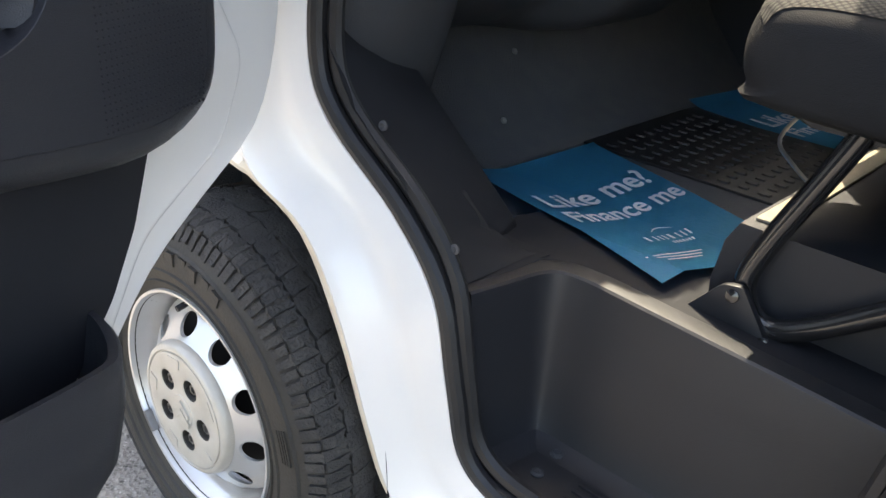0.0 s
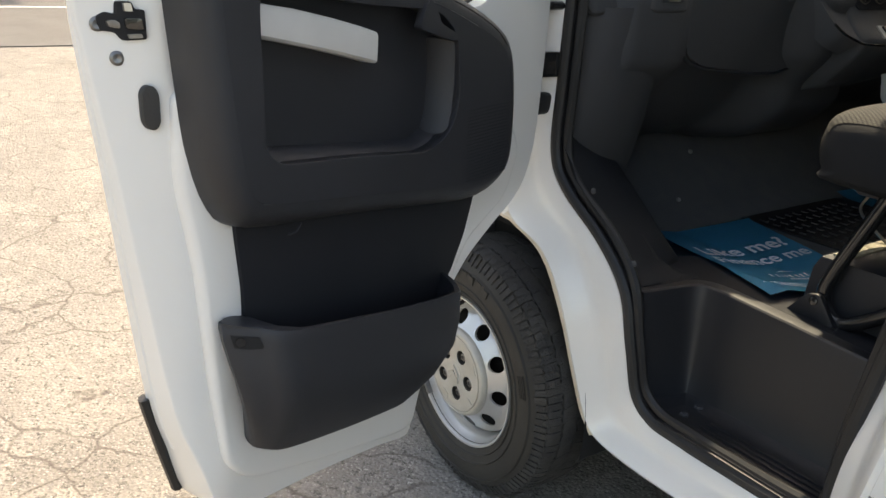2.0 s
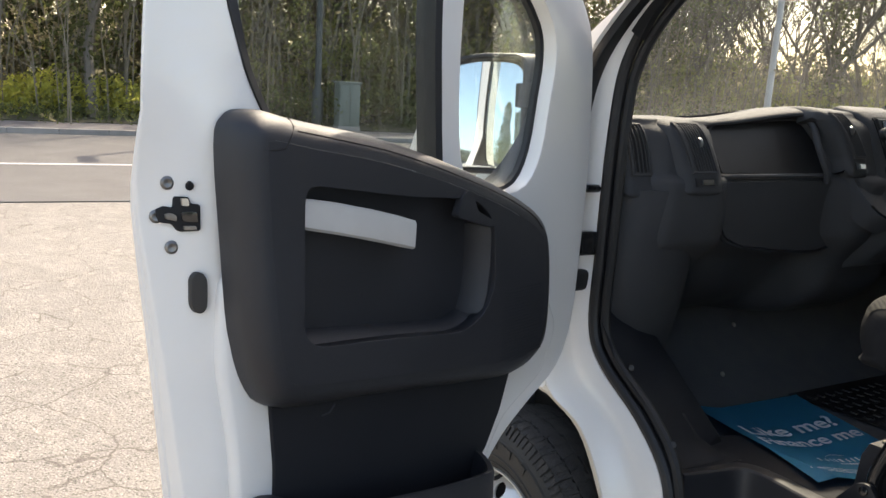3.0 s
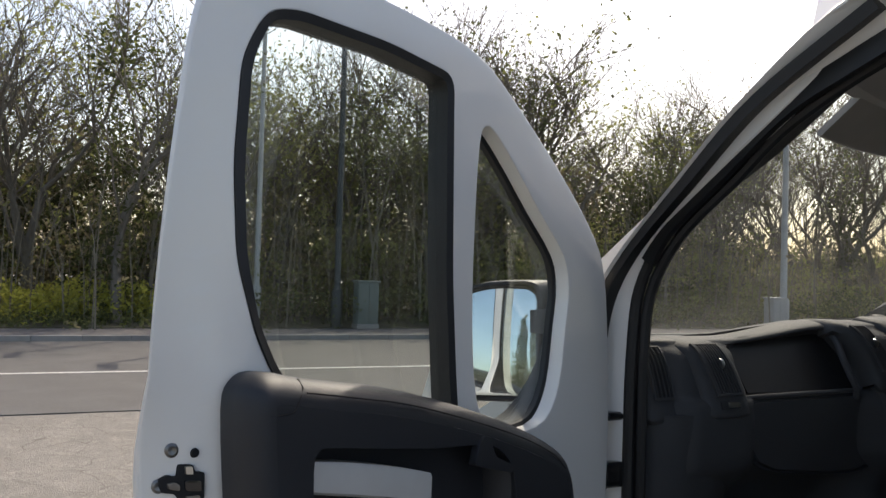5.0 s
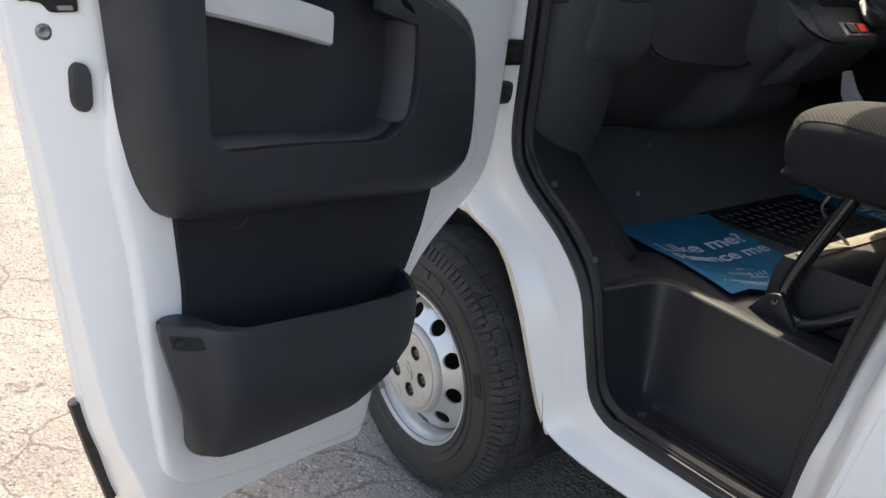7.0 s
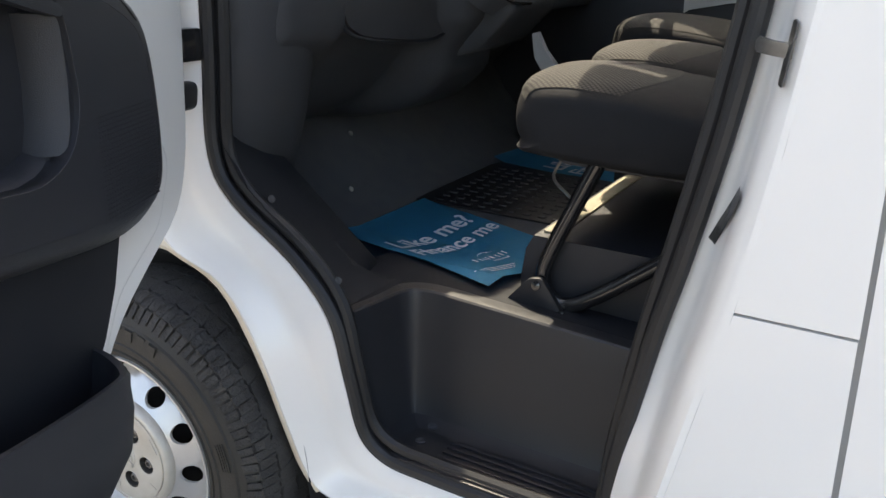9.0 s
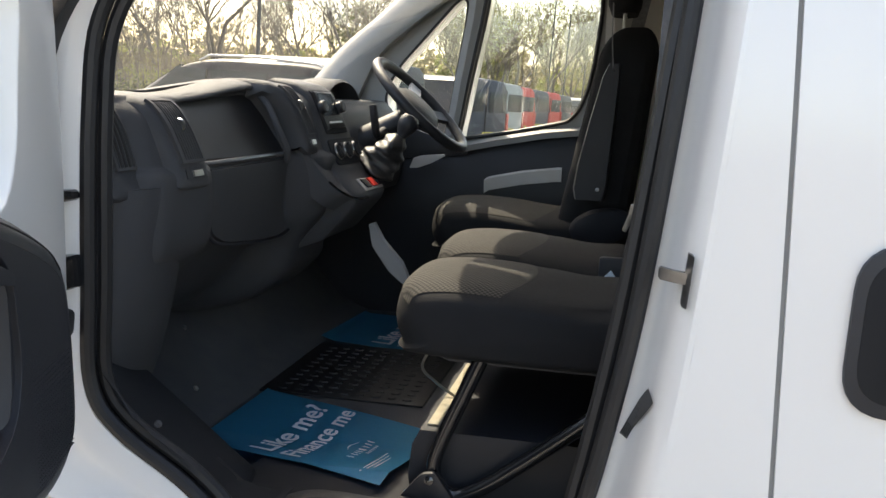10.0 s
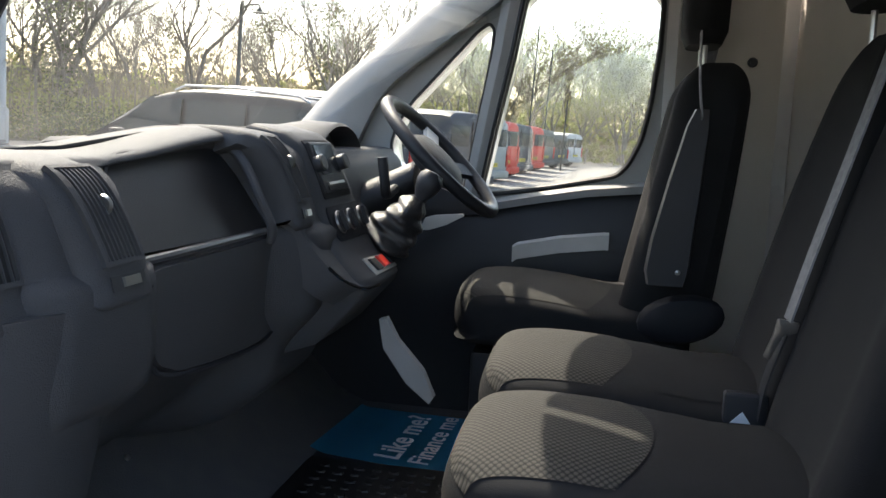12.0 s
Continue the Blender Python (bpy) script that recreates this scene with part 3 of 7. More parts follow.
def screen(shift=0.0):
    rows = []
    for k in range(9):
        t = k / 8
        row = []
        for j in range(17):
            v = -1 + 2 * j / 16
            bow = 1 - v * v
            x = SCREEN_BASE[0] + (SCREEN_TOP[0] - SCREEN_BASE[0]) * t + 0.30 * (1 - bow) * (1 - 0.25 * t)
            z = SCREEN_BASE[1] + (SCREEN_TOP[1] - SCREEN_BASE[1]) * t - 0.04 * (1 - bow) * t + 0.11 * (1 - bow) * (1 - t)
            row.append(Vector((x + shift, 1.215 + v * (0.975 - 0.075 * t), z + shift)))
        rows.append(row)
    return rows


part("windscreen", loft(screen(), False), CLEAR, van, "clear curved windscreen")
SCREEN_GRID = screen()
row = [r[0] for r in SCREEN_GRID]
pillar = [[p + Vector(o) for o in ((-0.03, 0.02, -0.01), (0.0, -0.035, 0.0), (0.03, -0.025, -0.02), (0.035, 0.0, -0.03), (0.01, 0.02, -0.02))] for p in row]
pillar.insert(0, [p - Vector((0.14, 0, 0.13)) for p in pillar[0]])
pillar.append([p + Vector((0.20, 0.01, 0.10)) for p in pillar[-1]])
smooth_rows = [list(r) for r in zip(*[spline(list(col), 2) for col in zip(*pillar)])]
part("windscreen_pillar", loft(smooth_rows, True, True), WHITE, van, "white windscreen pillar")
low_line = spline([(-0.02, 2.06, 1.36), (0.045, 2.06, 1.51), (0.110, 2.06, 1.615), (0.240, 2.06, 1.722), (0.430, 2.05, 1.862), (0.60, 2.04, 1.975)], 4)
high_line = spline([(-0.20, 2.13, 1.50), (-0.085, 2.13, 1.625), (0.00, 2.13, 1.695), (0.085, 2.13, 1.762), (0.232, 2.12, 1.886), (0.43, 2.11, 2.03)], 4)
far_post = [[q, q.lerp(h, 0.35) + Vector((0, -0.045, 0)), q.lerp(h, 0.75) + Vector((0, -0.05, 0)), h, h + Vector((0, 0.06, 0)), q + Vector((0, 0.10, 0))] for q, h in zip(low_line, high_line)]
part("windscreen_pillar", loft(far_post, True, True), PILLAR, van, "grey-trimmed windscreen pillar", angle=60)
edge_strip = [p + Vector((-0.018, 0.038, 0.012)) for p in [r[0] for r in SCREEN_GRID]]
part("screen_seal", tube(spline([edge_strip[0] - Vector((0.10, 0, 0.10))] + edge_strip, 3), 0.014, 8), SEAL, van, "black rubber windscreen seal")
strip = [o.lerp(q, 0.42) for o, q in zip(spline([(x, 0, z) for x, z in SKIN_LINE[:6]], 5), spline([(x, 0, z) for x, z in SEAL_LINE[:6]], 5))]
part("pillar_weatherstrip", band([Vector((p.x, side_depth(p.z) + 0.022, p.z)) for p in strip], 0.034, 0.022, Vector((0, 1, 0.3))), SEAL, van, "broad black weatherstrip up the windscreen pillar")
pillar_run = spline([(x, 0, z) for x, z in ((0.228, 1.612), (0.28, 1.680), (0.43, 1.785), (0.57, 1.880), (0.70, 1.928), (0.80, 1.960))], 5)
part("pillar_seal", band([Vector((p.x + 0.002, side_depth(p.z) + 0.062, p.z - 0.003)) for p in pillar_run], 0.036, 0.016, Vector((-0.55, 0, 0.83))), SEAL, van, "broad black door seal up the windscreen pillar")
part("screen_scuttle", box((-0.50, 0.40, 1.20), (-0.35, 2.03, 1.325), 0.015), BLACK, van, "black plastic scuttle under the windscreen")
wiper = spline([(-0.44, 0.75, 1.33), (-0.40, 1.00, 1.385), (-0.385, 1.40, 1.395), (-0.38, 1.62, 1.39)], 4)
part("wiper", tube(wiper, 0.009, 6), BLACK, van, "black wiper arm")


def roof():
    rows = []
    for x, drop in ((0.43, 0.03), (0.60, 0.0), (1.0, -0.03), (1.30, -0.05), (4.0, -0.05)):
        rows.append([Vector((x + 0.24 * ((y - 1.215) / 0.975) ** 2 * max(0.0, (1.0 - x) / 0.57), y, z - drop)) for y, z in ((0.235, 2.02), (0.30, 2.11), (0.50, 2.15), (1.215, 2.17), (1.93, 2.15), (2.13, 2.11), (2.195, 2.02), (2.16, 2.00), (1.9, 2.07), (1.215, 2.09), (0.53, 2.07), (0.27, 2.00))])
    return loft(rows, True, True)


part("roof", roof(), WHITE, van, "white roof")
part("far_front_wing", plate([(-0.95, 0.30), (-0.90, 0.95), (-0.50, 1.18), (-0.20, 1.40), (0.06, 1.52), (0.06, 0.60), (0.10, 0.30)], 2.15, 2.20), WHITE, van, "white far front wing")
part("far_kick_panel", plate([(-0.28, 0.60), (-0.28, 1.42), (0.10, 1.42), (0.10, 0.60)], 2.085, 2.11), BLACK, van, "black far kick panel")
part("rear_wall", box((3.97, 0.24, 0.30), (4.0, 2.19, 2.05)), WHITE, van)
part("far_side", plate([(1.10, 0.30), (4.0, 0.30), (4.0, 2.05), (1.06, 2.05), (1.03, 1.2)], 2.215, 2.245), WHITE, van)


def lining():
    rows = []
    for x in (0.46, 0.7, 1.0, 1.275):
        rows.append([Vector((x + 0.26 * ((y - 1.215) / 0.975) ** 2 * max(0.0, (1.0 - x) / 0.57), y, z - (0.02 if x < 0.5 else 0))) for y, z in ((0.30, 1.985), (0.45, 2.035), (1.215, 2.05), (1.98, 2.035), (2.13, 1.985), (2.13, 1.975), (1.98, 2.02), (1.215, 2.035), (0.45, 2.02), (0.30, 1.975))])
    return loft(rows, True, True)


part("headlining", lining(), LINING, van, "pale fabric headlining")


def on_screen(t, v, inside):
    """A point of the windscreen: t up it, v across from -1 to 1, moved into the cab."""
    bow = 1 - v * v
    x = SCREEN_BASE[0] + (SCREEN_TOP[0] - SCREEN_BASE[0]) * t + 0.30 * (1 - bow) * (1 - 0.25 * t)
    z = SCREEN_BASE[1] + (SCREEN_TOP[1] - SCREEN_BASE[1]) * t - 0.04 * (1 - bow) * t + 0.11 * (1 - bow) * (1 - t)
    return Vector((x + inside * 0.6, 1.215 + v * (0.975 - 0.075 * t) - v * inside * 0.3, z - inside * 0.8))


for v0, v1 in ((-0.72, -0.02), (0.02, 0.72)):
    rows = [[on_screen(t, v0 + (v1 - v0) * k / 10, d) for t, d in ((0.795, 0.014), (0.803, 0.008), (0.94, 0.008), (0.95, 0.014), (0.94, 0.021), (0.803, 0.021))] for k in range(11)]
    part("sun_visor", loft(rows, True, True), LINING, van, "grey sun visor folded up against the windscreen")
header_rows = [[on_screen(t, -0.98 + 1.96 * k / 16, d) for t, d in ((0.90, 0.010), (1.03, 0.010), (1.05, 0.06), (0.93, 0.045))] for k in range(17)]
part("header_trim", loft(header_rows, True, True), LINING, van, "pale header trim above the windscreen")
cover_rows = [[on_screen(t, -1.0, 0.012), on_screen(t, -1.0 + (edge + 1.0) * 0.6, 0.020), on_screen(t, edge, 0.014), on_screen(t, edge, 0.006), on_screen(t, -1.0, 0.006)] for t, edge in [(0.40 + 0.04 * k, float(np.interp(0.40 + 0.04 * k, (0.40, 0.50, 0.60, 0.72, 1.0), (-0.95, -0.89, -0.845, -0.81, -0.785)))) for k in range(16)]]
part("pillar_cover", loft(cover_rows, True, True), DASH, van, "charcoal inner cover of the windscreen pillar", angle=60)
part("bulkhead", plate([(0.29, 0.30), (2.14, 0.30), (2.14, 2.00), (0.29, 2.00)], 1.275, 1.29, place=lambda a, d, b: Vector((d, a, b))), BULKHEAD, van, "off-white steel bulkhead behind the seats")
hook_profile = [(0.0, 0.0), (0.014, 0.0), (0.014, 0.006), (0.008, 0.013), (0.009, 0.021), (0.0, 0.023)]
part("coat_hook", lathe(hook_profile, (1.152, 2.10, 1.713), (0, -1, 0), 16), BLACK, van, "black round hook on the far pillar")

# floor, step well and kick panel
part("cab_floor", box((-0.30, 0.455, 0.57), (1.275, 2.16, 0.632)), CARPET, van, "black rubber cab floor")


def well_shell():
    """The moulded step well: a flat step, a curved front end, and the tall inner riser."""
    lip = 0.690
    plan = spline([(0.985, 0.445, 0), (0.80, 0.447, 0), (0.60, 0.446, 0), (0.502, 0.444, 0), (0.463, 0.424, 0), (0.447, 0.350, 0), (0.436, 0.292, 0)], 6)
    rows = []
    for z, grow in ((lip - 0.004, 0.05), (lip, 0.020), (lip, 0.006), (lip - 0.003, 0.002), (lip - 0.012, 0.0), (0.60, -0.004), (0.50, -0.012), (0.455, -0.020), (0.434, -0.028), (0.424, -0.048), (0.423, -0.075)):
        row = []
        for i, p in enumerate(plan):
            ahead = (plan[min(i + 1, len(plan) - 1)] - plan[max(i - 1, 0)]).normalized()
            out = Vector((ahead.y, -ahead.x, 0))
            sag = 0.045 * max(0.0, p.x - 0.50) if z > 0.62 else 0.0
            row.append(Vector((p.x, p.y, z - sag)) + out * grow)
        rows.append(row)
    return loft(rows, False)


ramp = [[Vector((x, y, z - 0.045 * max(0.0, x - 0.50) * max(0.0, z - 0.632) / 0.055)) for x in (0.30, 0.45, 0.50, 0.60, 0.80, 1.10)] for y, z in ((0.452, 0.687), (0.50, 0.6865), (0.56, 0.683), (0.62, 0.674), (0.68, 0.658), (0.74, 0.643), (0.82, 0.6335))]
part("floor_ramp", loft(ramp, False), MATT, van, "black floor rising to the step's edge")
part("step_well", well_shell(), STEP, van, "black moulded step well with a tall riser")
part("step_tread", box((0.485, 0.276, 0.395), (0.99, 0.445, 0.4235)), STEP, van, "black plastic step tread")
for k in range(6):
    part("tread_rib", box((0.60, 0.282 + 0.017 * k, 0.4225), (0.90, 0.289 + 0.017 * k, 0.4285), 0.0025), STEP, van)
for x, y, z in ((0.539, 0.400, 0.424), (0.545, 0.345, 0.424), (0.90, 0.40, 0.424)):
    part("step_screw", lathe([(0.0, 0.0), (0.010, 0.0), (0.010, 0.003), (0.006, 0.005), (0.0, 0.004)], (x, y, z), (0, 0, 1), 14), DASH, van, "dark domed screw")
for x, y, z in ((0.411, 0.279, 0.750), (0.262, 0.283, 0.876), (0.452, 0.280, 0.60)):
    part("trim_screw", lathe([(0.0, 0.0), (0.007, 0.0), (0.007, 0.003), (0.004, 0.005), (0.0, 0.004)], (x, y, z), (0.2, -1, 0.1), 14), DASH, van, "small trim screw")


def kick():
    """The footwell's outer wall: runs in from the seal over the wheel hump to a sharp inner edge, and drops to the floor."""
    rows = []
    for x, at_seal, edge in ((-0.30, 1.12, 1.05), (-0.05, 1.10, 0.98), (0.10, 1.02, 0.885), (0.16, 0.96, 0.838), (0.22, 0.875, 0.790), (0.30, 0.815, 0.726), (0.328, 0.795, 0.704), (0.345, 0.768, 0.694), (0.365, 0.744, 0.693), (0.385, 0.720, 0.692), (0.402, 0.703, 0.691), (0.415, 0.692, 0.690)):
        inner = 0.512 if x < 0.34 else 0.46
        rows.append([Vector((x, 0.262, at_seal + 0.02)), Vector((x, 0.29, at_seal)), Vector((x, 0.36, at_seal * 0.62 + edge * 0.38)), Vector((x, 0.43, at_seal * 0.30 + edge * 0.70)),
                     Vector((x, inner - 0.008, edge + 0.002)), Vector((x, inner, edge - 0.004)), Vector((x, inner + 0.012, edge - 0.03)), Vector((x, inner + 0.03, 0.628))])
    return loft(rows, False)


part("well_flange", box((0.325, 0.275, 0.684), (0.428, 0.475, 0.6892), 0.002), MATT, van, "black flat flange beside the step well")
part("wheel_hump_trim", kick(), MATT, van, "black plastic trim over the wheel hump")
part("kick_panel", plate(rounded([(0.10, 0.93), (0.155, 1.42), (-0.25, 1.42), (-0.25, 0.70), (0.02, 0.70)], 0.03), 0.300, 0.325, soft=0.006), MATT, van, "black kick panel beside the footwell")
part("firewall", plate([(0.29, 0.60), (2.16, 0.60), (2.16, 1.42), (0.29, 1.42)], -0.30, -0.26, place=lambda a, d, b: Vector((d, a, b))), CARPET, van, "black firewall lining")
toe = [[Vector((x, y, z)) for y in (0.55, 2.14)] for x, z in ((-0.27, 0.98), (-0.16, 0.80), (-0.04, 0.67), (0.06, 0.634))]
part("toe_board", loft(toe, False), CARPET, van, "black sloping toe board")
for x, y, z in ((-0.155, 1.085, 0.800), (-0.02, 0.90, 0.70)):
    part("floor_clip", lathe([(0.0, 0.0), (0.008, 0.0), (0.006, 0.004), (0.0, 0.005)], (x, y, z), (0.8, 0, 0.6), 12), CHROME, van, "small bright floor clip")
part("rear_pillar_trim", plate(rounded([(0.975, 0.44), (1.24, 0.44), (1.24, 1.98), (1.14, 1.98), (1.115, 1.40), (1.08, 1.10), (1.03, 0.85)], 0.02), 0.285, 0.31, soft=0.006), MATT, van, "black pillar trim")

# striker, hinges, check strap, painted reflection strip, pillar plugs
def pillar_y(x, z):
    """The painted surface between the seal and the rear skin edge."""
    seal_x = float(np.interp(z, [p[1] for p in SEAL_LINE[17:24]], [p[0] for p in SEAL_LINE[17:24]]))
    skin_x = float(np.interp(z, [p[1] for p in SKIN_LINE[17:24]], [p[0] for p in SKIN_LINE[17:24]]))
    share = min(1.0, max(0.0, (skin_x - x) / (skin_x - seal_x)))
    return side_depth(z) + float(np.interp(share, (0.0, 0.10, 0.25, 0.42, 0.58, 0.75, 0.93, 1.0), (0.0, -0.006, 0.002, 0.028, 0.074, 0.084, 0.088, 0.095)))


def on_pillar(a, d, b):
    return Vector((a, pillar_y(a, b) - d, b))


striker = part("striker_plate", plate(rounded([(1.107, 1.174), (1.114, 1.172), (1.120, 1.244), (1.113, 1.246)], 0.003), -0.004, 0.010, soft=0.002, place=on_pillar), WORN, van, "worn zinc striker plate")
part("striker_loop", loft([[Vector((x, y + dy, z + dz)) for dy, dz in ((-0.006, -h), (0.006, -h), (0.006, h), (-0.006, h))] for x, y, z, h in ((1.076, 0.202, 1.216, 0.005), (1.079, 0.200, 1.216, 0.0085), (1.096, 0.196, 1.213, 0.008), (1.118, 0.192, 1.211, 0.008))], True, True), WORN, striker, "worn steel striker loop")
hinge = part("hinge_plate", box((0.122, 0.203, 1.118), (0.153, 0.262, 1.174), 0.009, 3), GLOSS, van, "dark steel door hinge")
part("hinge_pin", lathe([(0.0, 0.0), (0.012, 0.0), (0.012, 0.085), (0.0, 0.085)], (0.134, 0.200, 1.112), (0, 0, 1), 14), GLOSS, hinge)
for dz in (0.018, 0.054):
    part("hinge_bolt", lathe([(0.0, 0.0), (0.011, 0.0), (0.011, 0.008), (0.0, 0.008)], (0.147, 0.204, 1.110 + dz), (0, -1, 0), 6), GLOSS, hinge)
part("check_strap", box((0.060, 0.206, 1.263), (0.156, 0.262, 1.282), 0.009, 3), GLOSS, van, "black door check strap")
part("pillar_plug", plate(rounded([(0.100, 1.030), (0.134, 1.030), (0.140, 1.082), (0.108, 1.082)], 0.016), 0.202, 0.250, soft=0.003), SEAL, van, "black rubber pillar plug")
# Dark strip with bars that paints a reflection in the pillar's gloss.
reflected_strip = [[on_pillar(1.039 + 0.036 * t + w * (0.011 - 0.004 * t), 0.0012, 0.956 + 0.084 * t - w * (0.006 + 0.006 * t)) for w in (0, 0.25, 0.5, 0.75, 1)] for t in [k / 10 for k in range(11)]]
part("pillar_reflection", loft(reflected_strip, False), DARKGREY, van, "narrow dark grey strip painting a reflection on the pillar", smooth=False)
for k in range(5):
    w = 0.1 + 0.18 * k
    part("reflection_bar", loft([[on_pillar(1.039 + 0.036 * t + v * (0.011 - 0.004 * t), 0.0022, 0.956 + 0.084 * t - v * (0.006 + 0.006 * t)) for v in (w, w + 0.08)] for t in (0.03, 0.10, 0.18, 0.26)], False), DARK, van, smooth=False)


# ---------------------------------------------------------------- front wheel
WC, STEER = Vector((-0.004, 0.126, 0.3413)), radians(1.3)
OUT = Vector((math.sin(STEER), -math.cos(STEER), 0))   # away from the van
ACROSS = Vector((math.cos(STEER), math.sin(STEER), 0))


def on_wheel(r, angle, h):
    return WC + OUT * h + r * (math.cos(angle) * ACROSS + math.sin(angle) * Vector((0, 0, 1)))


def face_of_wheel(a, d, b):
    return WC + OUT * d + ACROSS * a + Vector((0, 0, b))


wheel = part("front_wheel", lathe([(0.198, 0.000), (0.214, 0.006), (0.230, 0.013), (0.256, 0.018), (0.280, 0.017), (0.300, 0.010), (0.320, -0.002), (0.331, -0.014), (0.3355, -0.03),
                                   (0.3365, -0.10), (0.3355, -0.17), (0.322, -0.20), (0.28, -0.214), (0.204, -0.205)], WC, OUT, 96, closed=True), SIDEWALL, van, "front wheel with a dusty worn tyre")


def tread():
    """Four ribs of worn blocks with zigzag sides, parted by long grooves and cut across by thin slanting sipes."""
    rng = random.Random(4)
    bm = bmesh.new()
    ribs = ((-0.006, -0.043, 112, 0.006, 0.008, 0.045), (-0.047, -0.090, 60, 0.030, 0.0, 0.022), (-0.0940, -0.1365, 60, -0.030, 0.0, 0.022), (-0.141, -0.185, 112, 0.006, 0.008, 0.045))
    for k, (h0, h1, count, skew, drop, gap) in enumerate(ribs):
        step = 2 * math.pi / count
        for i in range(count):
            top = 0.3440 + rng.uniform(-0.0010, 0.0010)
            a0, a1 = step * (i + gap / 2), step * (i + 1 - gap / 2)
            out_r = top - (drop if k == 0 else 0.0)
            in_r = top - (drop if k == 3 else 0.0)
            notch = 0.0035 * (i % 2)
            ring = [(a0, h0 - notch, out_r), ((a0 + a1) / 2, h0 + 0.0025 - notch, out_r), (a1, h0 - notch, out_r),
                    (a1 + skew * 0.5, (h0 + h1) / 2, top), (a1 + skew, h1 - 0.0030, in_r), ((a0 + a1) / 2 + skew, h1 + 0.0030, in_r), (a0 + skew, h1 - 0.0030, in_r), (a0 + skew * 0.5, (h0 + h1) / 2, top)]
            ring = [(a + rng.uniform(-0.0022, 0.0022), h + rng.uniform(-0.0014, 0.0014), q + rng.uniform(-0.0014, 0.0006)) for a, h, q in ring]
            loft([[on_wheel(0.330, a, h) for a, h, q in ring], [on_wheel(q, a, h) for a, h, q in ring]], True, True, bm)
    return bm


part("tread", tread(), RUBBER, wheel, "worn block tread with zigzag grooves", smooth=False)
lug_rng = random.Random(9)
for i in range(112):
    a0, a1 = 2 * math.pi * (i + 0.10) / 112, 2 * math.pi * (i + 0.80 + lug_rng.uniform(-0.08, 0.10)) / 112
    deep = 0.306 + lug_rng.uniform(0.0, 0.007)
    part("shoulder_lug", loft([[on_wheel(r, a, h) for a in (a0, a1)] + [on_wheel(r - 0.006, a, h - 0.006) for a in (a1, a0)] for r, h in ((0.333, -0.0045), (0.318, 0.0040), (deep, 0.0100))], True, True), RUBBER, wheel, smooth=False)
for k in range(11):
    a = radians(131 - 6.3 * k)
    part("sidewall_bar", loft([[on_wheel(r, a + d, h) for r, d in ((0.266, -0.036), (0.266, 0.036), (0.287, 0.034), (0.287, -0.034))] for h in (0.012, 0.0205 - 0.003 * (k % 2))], True, True), SIDEWALL, wheel, smooth=False)
for k in range(4):
    part("sidewall_bar", loft([[on_wheel(r, radians(22 - 4.0 * d), h) for r in (0.262 + 0.006 * k, 0.2645 + 0.006 * k)] + [on_wheel(r, radians(22 - 4.0 * d), h - 0.006) for r in (0.2645 + 0.006 * k, 0.262 + 0.006 * k)] for d, h in ((0, 0.019), (1, 0.0195), (2, 0.0195), (3, 0.019))], True, True), SIDEWALL, wheel, smooth=False)
for r, h in ((0.248, 0.0165), (0.292, 0.0135), (0.226, 0.0115)):
    part("sidewall_rib", lathe([(r - 0.0025, h - 0.001), (r, h + 0.004), (r + 0.0025, h - 0.001)], WC, OUT, 72, caps=False), SIDEWALL, wheel)


def rim():
    """The pressed steel rim: a rolled flange, a bead seat and the well that drops to the disc."""
    profile = [(0.194, -0.20), (0.2045, -0.006), (0.2085, 0.002), (0.2070, 0.0085), (0.2020, 0.0080), (0.1985, 0.0000), (0.1955, -0.014), (0.1905, -0.020), (0.1865, -0.030), (0.1845, -0.050), (0.176, -0.060)]
    bm = lathe(profile, WC, OUT, 72)
    bmesh.ops.delete(bm, geom=[f for f in bm.faces if len(f.verts) > 4], context="FACES")
    return bm


part("rim", rim(), STEEL, wheel, "scuffed silver steel rim")


def disc():
    """The coned steel disc with ten round holes and a turned-back outer edge."""
    bm = bmesh.new()
    n = 10
    for i in range(n):
        mid = radians(99.9) - 2 * math.pi * i / n
        half = math.pi / n
        height = lambda r: 0.0095 - 0.72 * (r - 0.117) - 0.010 * max(0.0, (r - 0.166) / 0.012) ** 2
        rings = [[], [], []]
        for k in range(32):
            t = 2 * math.pi * k / 32
            du, dv = math.cos(t), math.sin(t)
            m = max(abs(du), abs(dv))
            r_o, a_o = 0.1475 + 0.0305 * du / m, mid + half * dv / m
            r_i, a_i = 0.1445 + 0.0185 * du, mid + 0.0212 * dv / 0.1445
            rings[0].append(on_wheel(r_o, a_o, height(r_o)))
            rings[1].append(on_wheel(r_i, a_i, height(r_i)))
            rings[2].append(on_wheel(r_i, a_i, height(r_i) - 0.006))
        loft(rings, True, False, bm)
    bmesh.ops.remove_doubles(bm, verts=bm.verts, dist=0.0004)
    return bm


part("wheel_disc", disc(), STEEL, wheel, "silver steel disc with ten round holes")
part("brake_drum", lathe([(0.0, -0.09), (0.183, -0.09), (0.183, -0.07), (0.0, -0.07)], WC, OUT, 32), DARK, wheel, "dark brake behind the holes")
valve = part("tyre_valve", tube([on_wheel(0.190, radians(97), -0.022), on_wheel(0.184, radians(97), -0.004), on_wheel(0.181, radians(97), 0.010)], 0.0055, 8), SEAL, wheel, "black rubber tyre valve")
